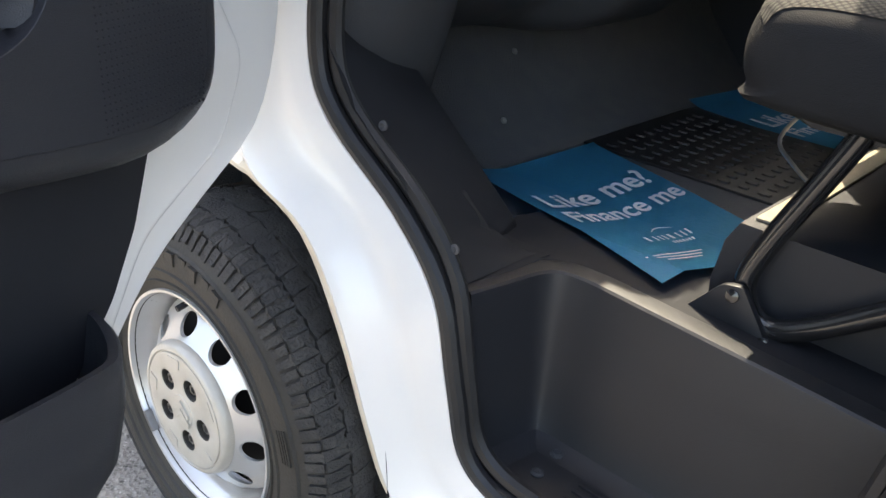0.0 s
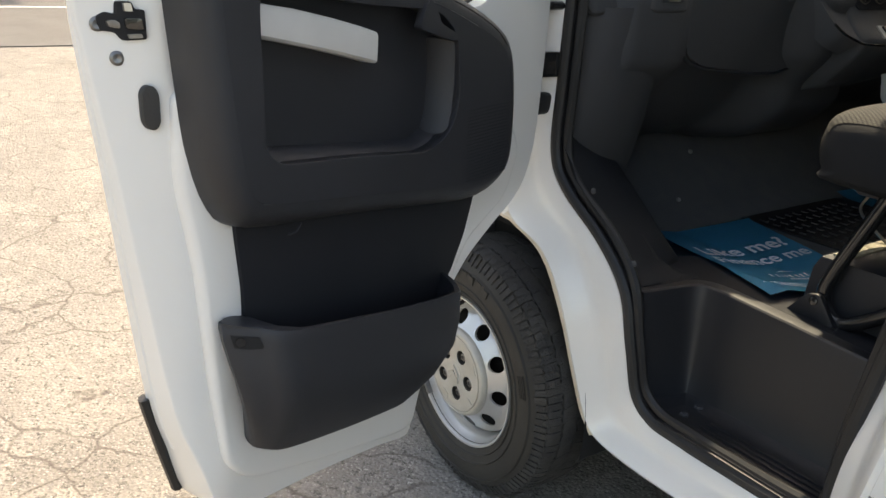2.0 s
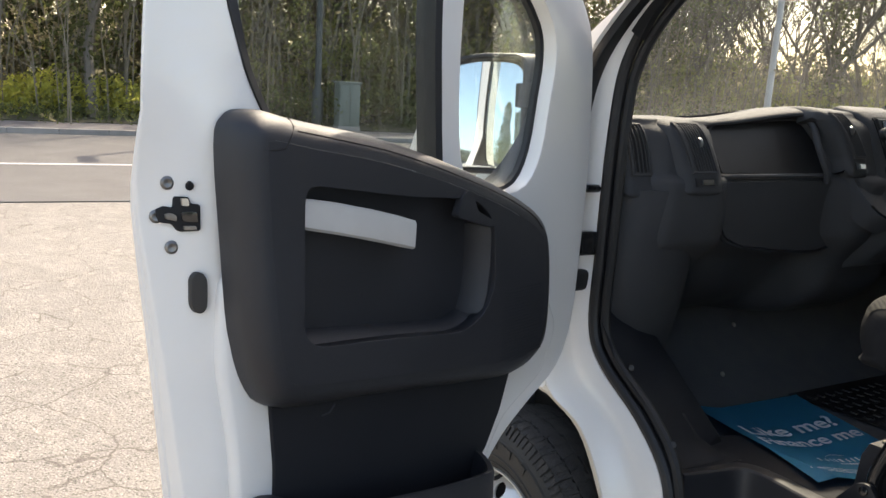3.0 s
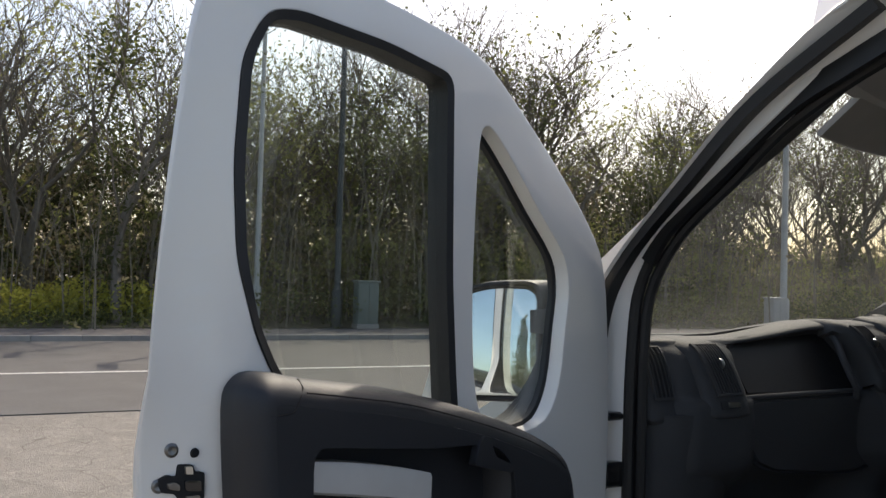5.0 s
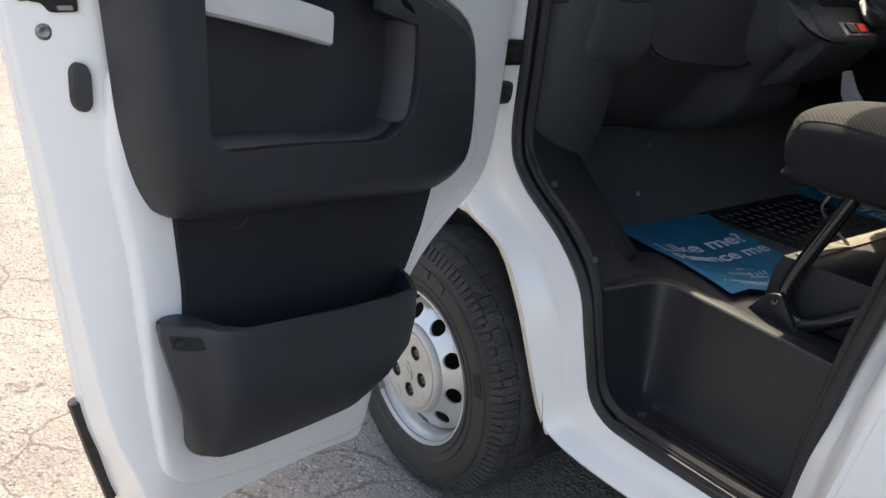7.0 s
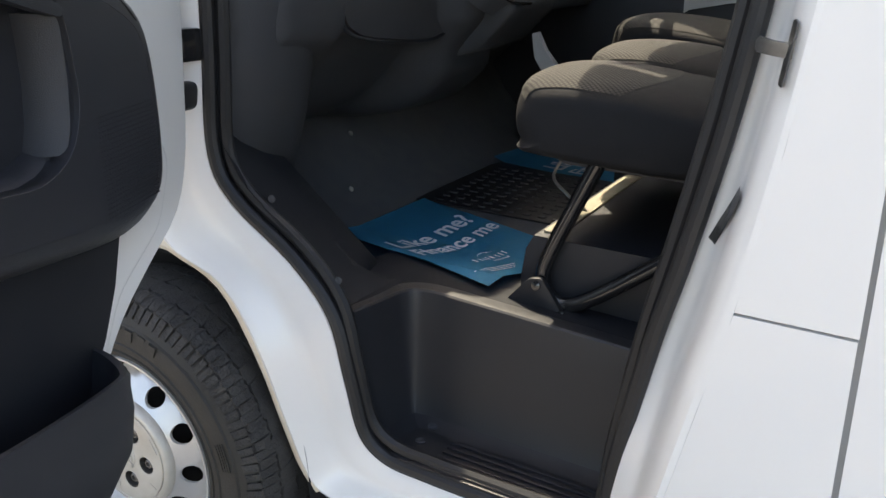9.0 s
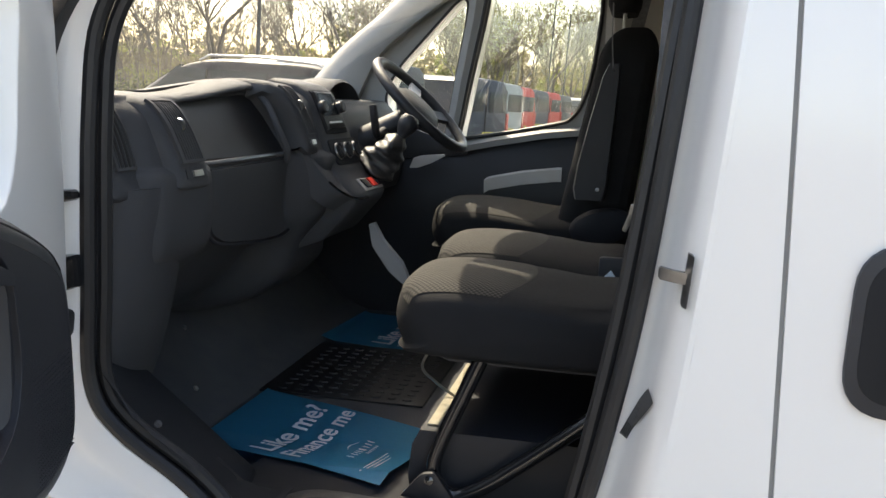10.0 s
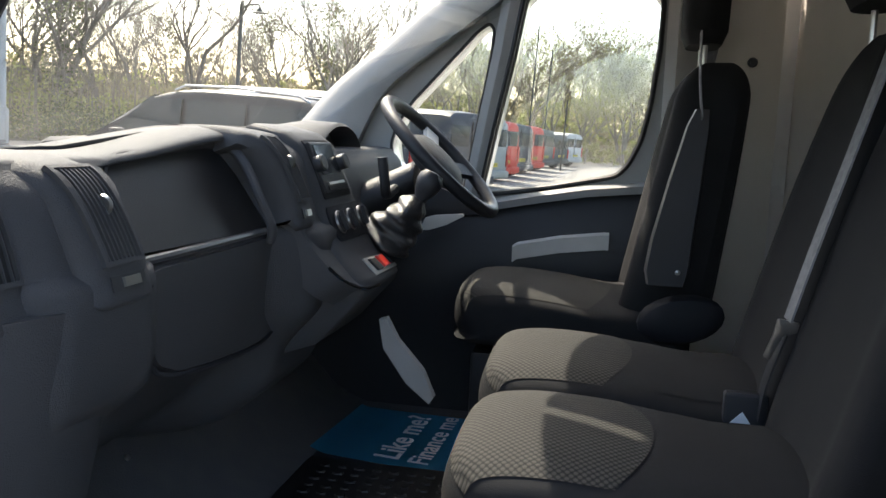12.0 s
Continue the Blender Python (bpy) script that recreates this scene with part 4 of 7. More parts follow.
part("balance_weight", loft([[on_wheel(r, radians(212 + d), h) for r, h in ((0.1990, -0.004), (0.2030, 0.0105), (0.1960, 0.0105), (0.1920, -0.002))] for d in (0, 4, 8, 12)], True, True), WORN, wheel, "grey balance weight on the rim")
CIRCLE = [(math.cos(2 * math.pi * k / 72), math.sin(2 * math.pi * k / 72)) for k in range(72)]
BOLTS = [(0.0584 * math.cos(radians(63.6 + 72 * i)), 0.0584 * math.sin(radians(63.6 + 72 * i))) for i in range(5)]
holes = [[(bx + 0.0190 * x, bz + 0.0190 * z) for x, z in CIRCLE[::4]] for bx, bz in BOLTS]
cap = part("centre_cap", plate([(0.1045 * x, 0.1045 * z) for x, z in CIRCLE], 0.012, 0.0262, holes, 0.0022, face_of_wheel), CAP, wheel, "dusty silver plastic centre cap")
part("cap_edge", lathe([(0.104, 0.0225), (0.1065, 0.0228), (0.108, 0.0255), (0.1125, 0.0250), (0.1170, 0.0215), (0.1200, 0.0140), (0.1205, 0.006), (0.118, -0.004)], WC, OUT, 72, caps=False), CAP, cap, "rounded edge of the cap")
part("cap_floor", lathe([(0.0, 0.006), (0.104, 0.006), (0.104, 0.010), (0.0, 0.010)], WC, OUT, 48), DARK, cap)
for i, (bx, bz) in enumerate(BOLTS):
    # Sleeve and cap floor are near-black: the wells' shadow is in their colour.
    part("bolt_sleeve", lathe([(0.0190, 0.0250), (0.0175, 0.0235), (0.0165, 0.0105)], face_of_wheel(bx, 0, bz), OUT, 24, caps=False), SIDEWALL, cap, "bolt well with its shadow put into a dark colour")
    part("wheel_bolt", lathe([(0.0, 0.0100), (0.0112, 0.0100), (0.0112, 0.0190), (0.009, 0.0205), (0.0065, 0.0205), (0.0060, 0.0165), (0.0, 0.0165)], face_of_wheel(bx, 0, bz), OUT, 6), WORN, cap, "grey wheel bolt")
    g = radians(27.6 + 72 * i)
    slot = [on_wheel(q, g + d, 0.0255) for q, d in ((0.080, -0.15), (0.099, -0.17), (0.099, 0.17), (0.080, 0.15))]
    part("cap_slot", loft([slot, [q + OUT * 0.0022 for q in slot]], True, True), CAP, cap, smooth=False)
part("cap_boss", lathe([(0.030, 0.0255), (0.029, 0.0275), (0.0, 0.0280)], WC, OUT, 32, caps=False), CAP, cap)
for k in (0, 1):
    v = [on_wheel(0, 0, 0.0270) + ACROSS * x + Vector((0, 0, z - 0.008 + 0.016 * k)) for x, z in ((-0.022, -0.016), (0, 0.004), (0.022, -0.016), (0.022, -0.006), (0, 0.014), (-0.022, -0.006))]
    part("cap_chevron", loft([v, [p + OUT * 0.0045 for p in v]], True, True), CAP, cap)
# ---------------------------------------------------------------- the open passenger door
HINGE, SWING = Vector((0.10, 0.24, 0)), radians(-69.1)
ALONG, INNER = Vector((math.cos(SWING), math.sin(SWING), 0)), Vector((-math.sin(SWING), math.cos(SWING), 0))


def on_door(u, n, z):
    """u metres from the hinge along the door, n towards the cab's side of it."""
    return HINGE + ALONG * u + INNER * n + Vector((0, 0, z))


def lean(u, n, z):
    """The same, with the frame above the waist leaning in as the van's side does."""
    if u > 1.0 and n > -0.05:
        n -= 0.085 * ((u - 1.0) / 0.11) ** 1.3 * min(1.0, (n + 0.05) / 0.09)
    if z > 1.30 and n < 0:
        n *= 1 - (0.65 + 0.30 * min(1.0, max(0.0, (1.06 - u) / 0.05))) * min(1.0, (z - 1.30) / 0.12)
    u -= 0.014 * max(0.0, (u - 0.9) / 0.2)
    return on_door(u, n + 0.030 * max(0.0, (z - 1.40) / 0.6) ** 1.5 - 0.02 * max(0.0, (0.6 - z) / 0.2), z)


def trimmed(u, n, z):
    """Where the trim lies: drawn in towards the hinge at its free end."""
    return on_door(u - 0.027 * max(0.0, (u - 0.93) / 0.12), n, z)


def ring2(text, r=0.0, per=4, curve=False):
    pts = [(a, b, 0) for a, b in pairs(text)]
    out = spline(pts, per, True) if curve else rounded(pts, r, per) if r else [Vector(p) for p in pts]
    return [(p.x, p.y) for p in out]


DOOR_EDGE = ("0.962,0.506 1.001,0.526 1.030,0.62 1.053,0.708 1.071,0.878 1.089,1.075 1.103,1.198 1.114,1.32 1.116,1.42 1.109,1.58 1.094,1.76 1.078,1.90 1.05,1.962 0.98,1.990 0.84,1.990 0.67,1.978"
             " 0.54,1.955 0.435,1.900 0.254,1.774 0.120,1.656 0.076,1.575 0.060,1.46 0.055,1.36 0.060,1.25 0.070,1.13 0.090,0.98 0.140,0.885 0.250,0.825 0.345,0.770"
             " 0.422,0.690 0.466,0.590 0.495,0.48 0.512,0.426 0.60,0.446 0.766,0.478 0.88,0.494")
WINDOW = "0.960,1.42 0.995,1.480 1.020,1.570 1.029,1.70 1.026,1.85 0.998,1.912 0.940,1.925 0.760,1.922 0.604,1.904 0.594,1.75 0.584,1.56 0.568,1.37 0.562,1.30 0.90,1.35 0.935,1.39"
QUARTER = "0.522,1.800 0.505,1.834 0.474,1.822 0.415,1.774 0.330,1.696 0.240,1.615 0.218,1.550 0.228,1.470 0.250,1.360 0.300,1.292 0.392,1.278 0.475,1.300 0.510,1.350 0.524,1.480 0.526,1.650"
shell_edge, hole_w, hole_q = ring2(DOOR_EDGE, 0, 3, True), ring2(WINDOW, 0.03), ring2(QUARTER, 0, 3, True)
door = part("passenger_door", plate(shell_edge, -0.062, 0.045, (hole_w, hole_q), 0.016, lean, 4, mesh_step=0.07), WHITE, van, "white passenger door standing wide open")
lower_press = ring2("0.960,0.575 0.997,0.615 1.010,0.745 1.020,0.946 1.035,1.07 1.03,1.20 0.30,1.20 0.17,0.98 0.22,0.885 0.36,0.82 0.445,0.70 0.49,0.56 0.51,0.455 0.557,0.456 0.766,0.510 0.925,0.558", 0.03)
part("inner_pressing", plate(dense(lower_press), 0.036, 0.058, soft=0.012, place=lean, segments=4, mesh_step=0.08), WHITE, door, "white inner door pressing")

# window rubbers and glass
def rubber_ring(ring, n0, n1, grow, name, material, label):
    cu, cz = sum(p[0] for p in ring) / len(ring), sum(p[1] for p in ring) / len(ring)
    inner = []
    for i, p in enumerate(ring):
        a, b = ring[i - 1], ring[(i + 1) % len(ring)]
        t = Vector((b[0] - a[0], b[1] - a[1])).normalized()
        o = Vector((-t.y, t.x))
        if o.dot(Vector((cu - p[0], cz - p[1]))) < 0:
            o = -o
        inner.append((p[0] + o.x * grow, p[1] + o.y * grow))
    rows = [[lean(u, n, z) for u, z in r] for r, n in ((ring, n0), (ring, n1), (inner, n1 - 0.004), (inner, n0 + 0.004))]
    rows.append(rows[0])
    return part(name, loft(rows, True, False), material, door, label), inner


rubber_ring([(u * 1.0, z) for u, z in hole_w], -0.006, 0.048, 0.013, "window_rubber", SEAL, "black window channel rubber")
_, quarter_inner = rubber_ring(hole_q, -0.058, 0.014, 0.007, "quarter_rubber", SEAL, "thin black quarter-light rubber")
panel = part("window_glass", plate(hole_w, 0.018, 0.022, place=lean), TINTED, door, "raised door window of lightly tinted glass")
panel.visible_shadow = False
panel = part("quarter_glass", plate(hole_q, 0.000, 0.004, place=lean), TINTED, door, "fixed three-cornered quarter light")
panel.visible_shadow = False

# upper trim panel with its arm-rest well
TRIM = "1.066,1.375 1.052,1.412 1.015,1.424 0.951,1.415 0.860,1.402 0.774,1.389 0.620,1.352 0.478,1.308 0.370,1.265 0.312,1.226 0.290,1.160 0.284,1.070 0.290,0.990 0.325,0.950 0.400,0.928 0.520,0.940 0.760,0.975 0.960,1.000 1.012,1.030 1.040,1.110 1.055,1.240"
RECESS = "0.945,1.325 0.720,1.296 0.560,1.285 0.505,1.245 0.492,1.130 0.520,1.075 0.580,1.052 0.760,1.075 0.915,1.090 0.945,1.115"
trim_edge, recess = ring2(TRIM, 0, 3, True), ring2(RECESS, 0.03)
def inset(ring, d):
    """An outline drawn in by d."""
    pts = [Vector((u, z, 0)) for u, z in ring]
    n, turn = len(pts), sum(pts[i - 1].x * pts[i].y - pts[i].x * pts[i - 1].y for i in range(len(pts)))
    out = []
    for i in range(n):
        t = (pts[(i + 1) % n] - pts[i - 1]).normalized()
        out.append(pts[i] + Vector((-t.y, t.x, 0)) * (d if turn > 0 else -d))
    for _ in range(int(d / 0.006)):
        out = [out[i] * 0.6 + (out[i - 1] + out[(i + 1) % n]) * 0.2 for i in range(n)]
    return [(q.x, q.y) for q in out]


rim_rows = [[trimmed(u, n, z) for u, z in inset(trim_edge, d)] for d, n in ((0.0, 0.045), (0.0, 0.078), (0.002, 0.090), (0.006, 0.101), (0.012, 0.110), (0.020, 0.117), (0.029, 0.1208), (0.038, 0.1220))]
trim = part("trim_panel", plate(inset(trim_edge, 0.038), 0.100, 0.122, (recess,), 0.010, trimmed, 4, False), BLACK, door, "black grained plastic upper trim panel")
part("trim_edge", loft(rim_rows, True, False), BLACK, trim, "softly rounded edge of the trim panel", angle=60)
well_rows = [[trimmed(u, n, z) for u, z in inset(recess, -d)] for d, n in ((0.002, 0.121), (0.0, 0.112), (0.0, 0.066))]
part("well_wall", loft(well_rows, True, False), BLACK, trim, angle=60)
part("trim_back", plate([(0.72 + (u - 0.72) * 1.06, 1.18 + (z - 1.18) * 1.08) for u, z in recess], 0.046, 0.068, place=trimmed), BLACK, trim, "black recessed trim")
part("arm_rest", loft([[trimmed(u, n, z + dz) for n, dz in ((0.066, 0.022), (0.088, 0.016), (0.108, -0.002), (0.116, -0.022), (0.110, -0.045), (0.066, -0.050))]
                       for u, z in pairs("0.945,1.088 0.92,1.086 0.80,1.072 0.66,1.054 0.58,1.046 0.535,1.060 0.512,1.095")], True, True), BLACK, trim, "black moulded arm rest along the well")
part("well_upright", loft([[trimmed(u + du, n, z) for n, du in ((0.066, 0.022), (0.095, 0.018), (0.114, 0.002), (0.114, -0.024), (0.066, -0.034))]
                           for u, z in pairs("0.520,1.075 0.506,1.110 0.500,1.160 0.500,1.200 0.502,1.235")], True, True), BLACK, trim)
grip = loft([[trimmed(u, n, z + dz) for n, dz in ((0.075, hi), (0.108, hi), (0.111, hi - 0.006), (0.109, lo + 0.004), (0.104, lo), (0.075, lo))]
             for u, z, hi, lo in ((0.941, 1.281, 0.023, -0.019), (0.925, 1.279, 0.024, -0.020), (0.87, 1.270, 0.025, -0.022), (0.80, 1.256, 0.025, -0.023), (0.74, 1.243, 0.024, -0.024), (0.700, 1.233, 0.023, -0.024))], True, True)
part("grip_strip", bevel(grip, 0.003, 2), SILVER, trim, "matt silver grip strip")
lever = ring2("0.616,1.258 0.602,1.294 0.588,1.303 0.575,1.292 0.560,1.264 0.512,1.244 0.516,1.232 0.565,1.244", 0.006)
part("release_lever", plate(lever, 0.112, 0.1275, soft=0.003, place=trimmed, segments=3), BLACK, trim, "black door release lever")
part("corner_seam", tube([trimmed(u, n, z) for u, n, z in ((0.955, 0.094, 1.413), (0.962, 0.112, 1.403), (0.978, 0.1215, 1.388), (0.990, 0.1222, 1.374), (1.010, 0.1222, 1.372), (1.034, 0.1200, 1.372), (1.048, 0.1120, 1.372), (1.058, 0.097, 1.371), (1.061, 0.080, 1.370))], 0.0014, 5), DARK, trim)
part("top_seam", tube(spline([trimmed(u, 0.1210, z) for u, z in pairs("0.962,1.397 0.870,1.384 0.764,1.366 0.627,1.331 0.480,1.286 0.385,1.246 0.345,1.215")], 4), 0.0012, 5), DARK, trim)
part("fixing_clip", tube([trimmed(0.905, 0.118, 0.985), trimmed(0.898, 0.128, 0.990), trimmed(0.882, 0.122, 0.998)], 0.0016, 6), MATT, trim)
grille = bmesh.new()
for i in range(22):
    for j in range(22):
        u, z = 0.334 + 0.0062 * i, 0.978 + 0.0062 * j
        if (i + 0.3) / 26 + (j * 0.15) / 24 < 1.02:
            loft([[trimmed(u + du * s, n, z + dz * s) for du, dz in ((0.0019, 0), (0, 0.0019), (-0.0019, 0), (0, -0.0019))] for n, s in ((0.120, 1.0), (0.1228, 0.5))], True, True, grille)
part("speaker_grille", grille, MATT, trim, "fine studded speaker grille", smooth=False)

# lower panel and the bin
lower = ring2("0.965,1.015 0.952,0.90 0.955,0.70 0.60,0.66 0.50,0.70 0.425,0.780 0.385,0.845 0.340,0.960 0.45,1.0", 0.01)
part("lower_panel", plate(lower, 0.048, 0.066, soft=0.005, place=trimmed), MATT, door, "black lower trim panel")


def bin_row(s, inset):
    """One loop of the bin, s from 0 at the bottom to 1 at the rim."""
    top = ((0.960, 0.050, 0.852), (1.005, 0.066, 0.861), (1.030, 0.088, 0.868), (0.985, 0.122, 0.864), (0.938, 0.152, 0.854), (0.80, 0.157, 0.827), (0.66, 0.156, 0.803), (0.530, 0.152, 0.783), (0.492, 0.138, 0.778), (0.462, 0.100, 0.780), (0.445, 0.050, 0.783))
    low = ((0.955, 0.050, 0.660), (0.968, 0.065, 0.655), (0.972, 0.085, 0.650), (0.955, 0.102, 0.645), (0.915, 0.112, 0.634), (0.80, 0.112, 0.610), (0.70, 0.110, 0.592), (0.62, 0.104, 0.578), (0.58, 0.092, 0.580), (0.552, 0.075, 0.592), (0.535, 0.050, 0.600))
    bulge = 0.020 * math.sin(math.pi * min(1, s * 1.15))
    ease = 1 - (1 - s) ** 1.8
    out = []
    for a, b in zip(low, top):
        u, n, z = (a[0] + (b[0] - a[0]) * ease, a[1] + (b[1] - a[1]) * ease + (bulge if a[1] > 0.06 else 0), a[2] + (b[2] - a[2]) * s)
        out.append(trimmed(u - inset * 0.8 * (1 if u > 0.75 else -1), max(0.05, n - inset), z))
    return spline(out, 3)


rows = [bin_row(s, 0.0) for s in (0.0, 0.03, 0.10, 0.25, 0.5, 0.75, 0.9, 0.97)] + [bin_row(1.0, 0.003), bin_row(1.0, 0.010), bin_row(0.94, 0.013), bin_row(0.6, 0.014), bin_row(0.3, 0.014)]
part("door_bin", loft(rows, True, True), BLACK, door, "deep black plastic door bin")
ledge = ((0.948, 0.060), (0.975, 0.056), (1.004, 0.064), (1.027, 0.085), (1.022, 0.095), (0.982, 0.122), (0.940, 0.148), (0.915, 0.150), (0.905, 0.143), (0.934, 0.118))
part("bin_ledge", bevel(loft([[trimmed(u, n, z + 0.20 * (u - 0.91)) for u, n in ledge] for z in (0.825, 0.8485)], True, True), 0.003, 2, 40), BLACK, door, "flat ledge at the bin's end")


def on_facet(w, d, z):
    """A place on the bin's slanting end, w from its outer corner to the front one."""
    return trimmed(1.030 - 0.092 * w + 0.57 * d, 0.088 + 0.064 * w + 0.82 * d, z)


# No real hollow: a dark block paints the pocket's shade on the facet.
part("stud_pocket_shade", loft([[on_facet(w, d, z) for w, z in ((0.10, 0.856), (0.16, 0.832), (0.60, 0.832), (0.52, 0.850))] for d in (-0.006, 0.0040)], True, True), DARK, door, "small dark block painting a pocket's shade round the stud", smooth=False)
part("bin_stud", lathe([(0.0, 0.0), (0.007, 0.0), (0.007, 0.004), (0.0, 0.004)], on_facet(0.24, 0.003, 0.845), INNER + ALONG * 0.6, 12), GLOSS, door)

part("skin_hem", tube(spline([lean(u - 0.0035, -0.030, z) for u, z in pairs("1.034,0.63 1.054,0.712 1.072,0.88 1.090,1.077 1.104,1.20 1.112,1.29")], 5), 0.0045, 6), WHITE, door, "folded hem of the outer skin")
# latch, plugs and screws on the door's rear edge
latch = part("door_latch", plate(ring2("1.050,1.258 1.072,1.256 1.078,1.266 1.092,1.268 1.096,1.284 1.086,1.291 1.077,1.288 1.076,1.304 1.062,1.304 1.060,1.295 1.050,1.294", 0.003), 0.034, 0.0505, soft=0.0015, place=lean), DARK, door, "black and steel door latch in a keyhole pocket")
part("latch_fork", plate(ring2("1.076,1.271 1.086,1.273 1.088,1.280 1.081,1.282 1.076,1.278", 0.002), 0.046, 0.0540, soft=0.002, place=lean), WORN, latch, "worn steel fork")
part("latch_pin", plate(ring2("1.063,1.292 1.070,1.292 1.071,1.302 1.064,1.302", 0.001), 0.049, 0.0540, place=lean), CHROME, latch, "bright latch pin")
part("latch_claw", plate(ring2("1.054,1.270 1.070,1.271 1.071,1.284 1.055,1.284", 0.003), 0.047, 0.0540, soft=0.0015, place=lean), GLOSS, latch, "black latch claw")
part("latch_base", plate(ring2("1.055,1.260 1.068,1.259 1.069,1.264 1.056,1.265", 0.001), 0.049, 0.0535, place=lean), WORN, latch)
for u, z in ((1.081, 1.322), (1.092, 1.276), (1.077, 1.234)):
    part("latch_screw", lathe([(0.0, 0.0), (0.0095, 0.0), (0.0095, 0.003), (0.006, 0.005), (0.003, 0.0045), (0.0, 0.003)], lean(u, 0.042, z), INNER + ALONG * 0.5, 16), WORN, door, "zinc cross-head screw")
part("edge_plug", lathe([(0.0, 0.0), (0.0065, 0.0), (0.0055, 0.003), (0.0, 0.003)], lean(1.061, 0.050, 1.319), INNER, 14), DARK, door, "small black plug")
oval = [(1.054 + 0.0085 * c, 1.172 + 0.017 * s + (0.012 if s > 0 else -0.012)) for c, s in ((math.cos(2 * math.pi * k / 24), math.sin(2 * math.pi * k / 24)) for k in range(24))]
part("oval_plug", plate(oval, 0.046, 0.056, soft=0.002, place=lean), SEAL, door, "black oval rubber plug")
part("bottom_seal", tube([lean(u, -0.062, z) for u, z in pairs("1.056,0.718 1.034,0.625 1.004,0.528")], 0.0105, 8), SEAL, door, "black edge seal")

# the mirror, beyond the quarter light
def mirror_outline(grow):
    return [(n, z) for n, z in ((p.x, p.y) for p in rounded([(-0.318 - grow, 1.302 - grow), (-0.324 - grow, 1.530 + grow), (-0.235, 1.562 + grow), (-0.132 + grow, 1.562 + grow), (-0.136 + grow, 1.302 - grow)], 0.035, 5))]


def turned(u, n, z, share=1.0):
    """The mirror's head is turned in towards the driver."""
    return on_door(u - 0.53 * share * (n + 0.225), n, z)


housing = [[turned(u, n, z, w) for n, z in mirror_outline(g)] for u, g, w in ((0.075, -0.003, 1.0), (0.118, -0.002, 1.0), (0.123, 0.003, 1.0), (0.121, 0.009, 1.0), (0.105, 0.012, 1.0), (0.060, 0.014, 0.9), (0.0, 0.006, 0.6), (-0.035, -0.02, 0.4), (-0.05, -0.06, 0.2))]
mirror = part("door_mirror", loft(housing, True, True), BLACK, door, "black door mirror housing")
part("mirror_glass", plate(mirror_outline(-0.004), 0.0, 0.003, mesh_step=0.025, place=lambda n, d, z: on_door(0.112 + d - 0.625 * (n + 0.225) - 0.105 * (z - 1.43) - ((n + 0.225) ** 2 / 3.0 + (z - 1.43) ** 2 / 4.2), n, z)), MIRROR, mirror, "convex mirror glass turned towards the cab")
part("mirror_arm", loft([[on_door(u, n, z) for u, z in ((0.075, z0), (0.02, z0), (0.02, z1), (0.075, z1))] for n, z0, z1 in ((-0.15, 1.452, 1.504), (-0.03, 1.445, 1.512))], True, True), BLACK, mirror, "black mirror arm")
part("mirror_foot", loft([[on_door(u, n, z) for u, z in ((0.09, z0), (0.0, z0), (0.0, z1), (0.09, z1))] for n, z0, z1 in ((-0.20, 1.265, 1.285), (-0.03, 1.255, 1.30))], True, True), BLACK, mirror)
# ---------------------------------------------------------------- far door and window
def far(a, d, b):
    """A plate of the driver's door: a along the van, b up, d outwards."""
    return Vector((a, 2.07 + d + 0.0, b))


far_edge = ring2("1.03,0.42 1.06,0.80 1.075,1.40 1.05,1.94 0.97,2.00 0.55,1.985 0.38,1.93 0.02,1.58 -0.08,1.40 -0.06,0.90 0.10,0.62 0.40,0.50 0.46,0.42", 0.03)
far_window = ring2("0.800,1.380 0.834,1.418 0.865,1.490 0.884,1.590 0.900,1.750 0.902,1.880 0.880,1.908 0.545,1.908 0.513,1.884 0.485,1.721 0.441,1.514 0.400,1.305 0.62,1.340", 0.02)
far_quarter = ring2("0.421,1.795 0.406,1.813 0.374,1.791 0.285,1.694 0.180,1.580 0.134,1.512 0.115,1.450 0.125,1.385 0.300,1.320 0.348,1.320 0.390,1.565 0.416,1.720", 0.015)
driver_door = part("driver_door", plate(far_edge, 0.05, 0.16, (far_window, far_quarter), 0.01, far), WHITE, van, "white driver's door, closed")
part("window_frame_trim", plate(ring2("1.04,1.37 1.05,1.94 0.97,1.985 0.55,1.975 0.40,1.91 0.03,1.545 -0.02,1.42 0.0,1.335 0.42,1.286 0.62,1.318 0.84,1.360", 0.02), 0.030, 0.052, (far_window, far_quarter), 0.006, far), PILLAR, driver_door, "grey inner window surround")
post = loft([[far(a + da, d, b) for da, d in ((-0.022, 0.03), (0.022, 0.03), (0.026, 0.0), (0.0, -0.012), (-0.026, 0.0))] for a, b in ((0.372, 1.28), (0.412, 1.52), (0.448, 1.72), (0.468, 1.86), (0.485, 1.95))], True, True)
part("window_post", post, PILLAR, driver_door, "pale grey post between the windows")
part("window_post_rubber", tube([far(a, 0.005, b) for a, b in ((0.396, 1.31), (0.435, 1.514), (0.479, 1.721), (0.508, 1.89))], 0.009, 8), SEAL, driver_door)
for outline in (far_window, far_quarter):
    glazing = part("door_glass", plate(outline, 0.08, 0.084, place=far), TINTED, driver_door, "clear closed side window")
    glazing.visible_shadow = False
part("window_seal", tube([far(a, 0.028, b) for a, b in far_window], 0.008, 6, True), SEAL, driver_door, "black window seal")
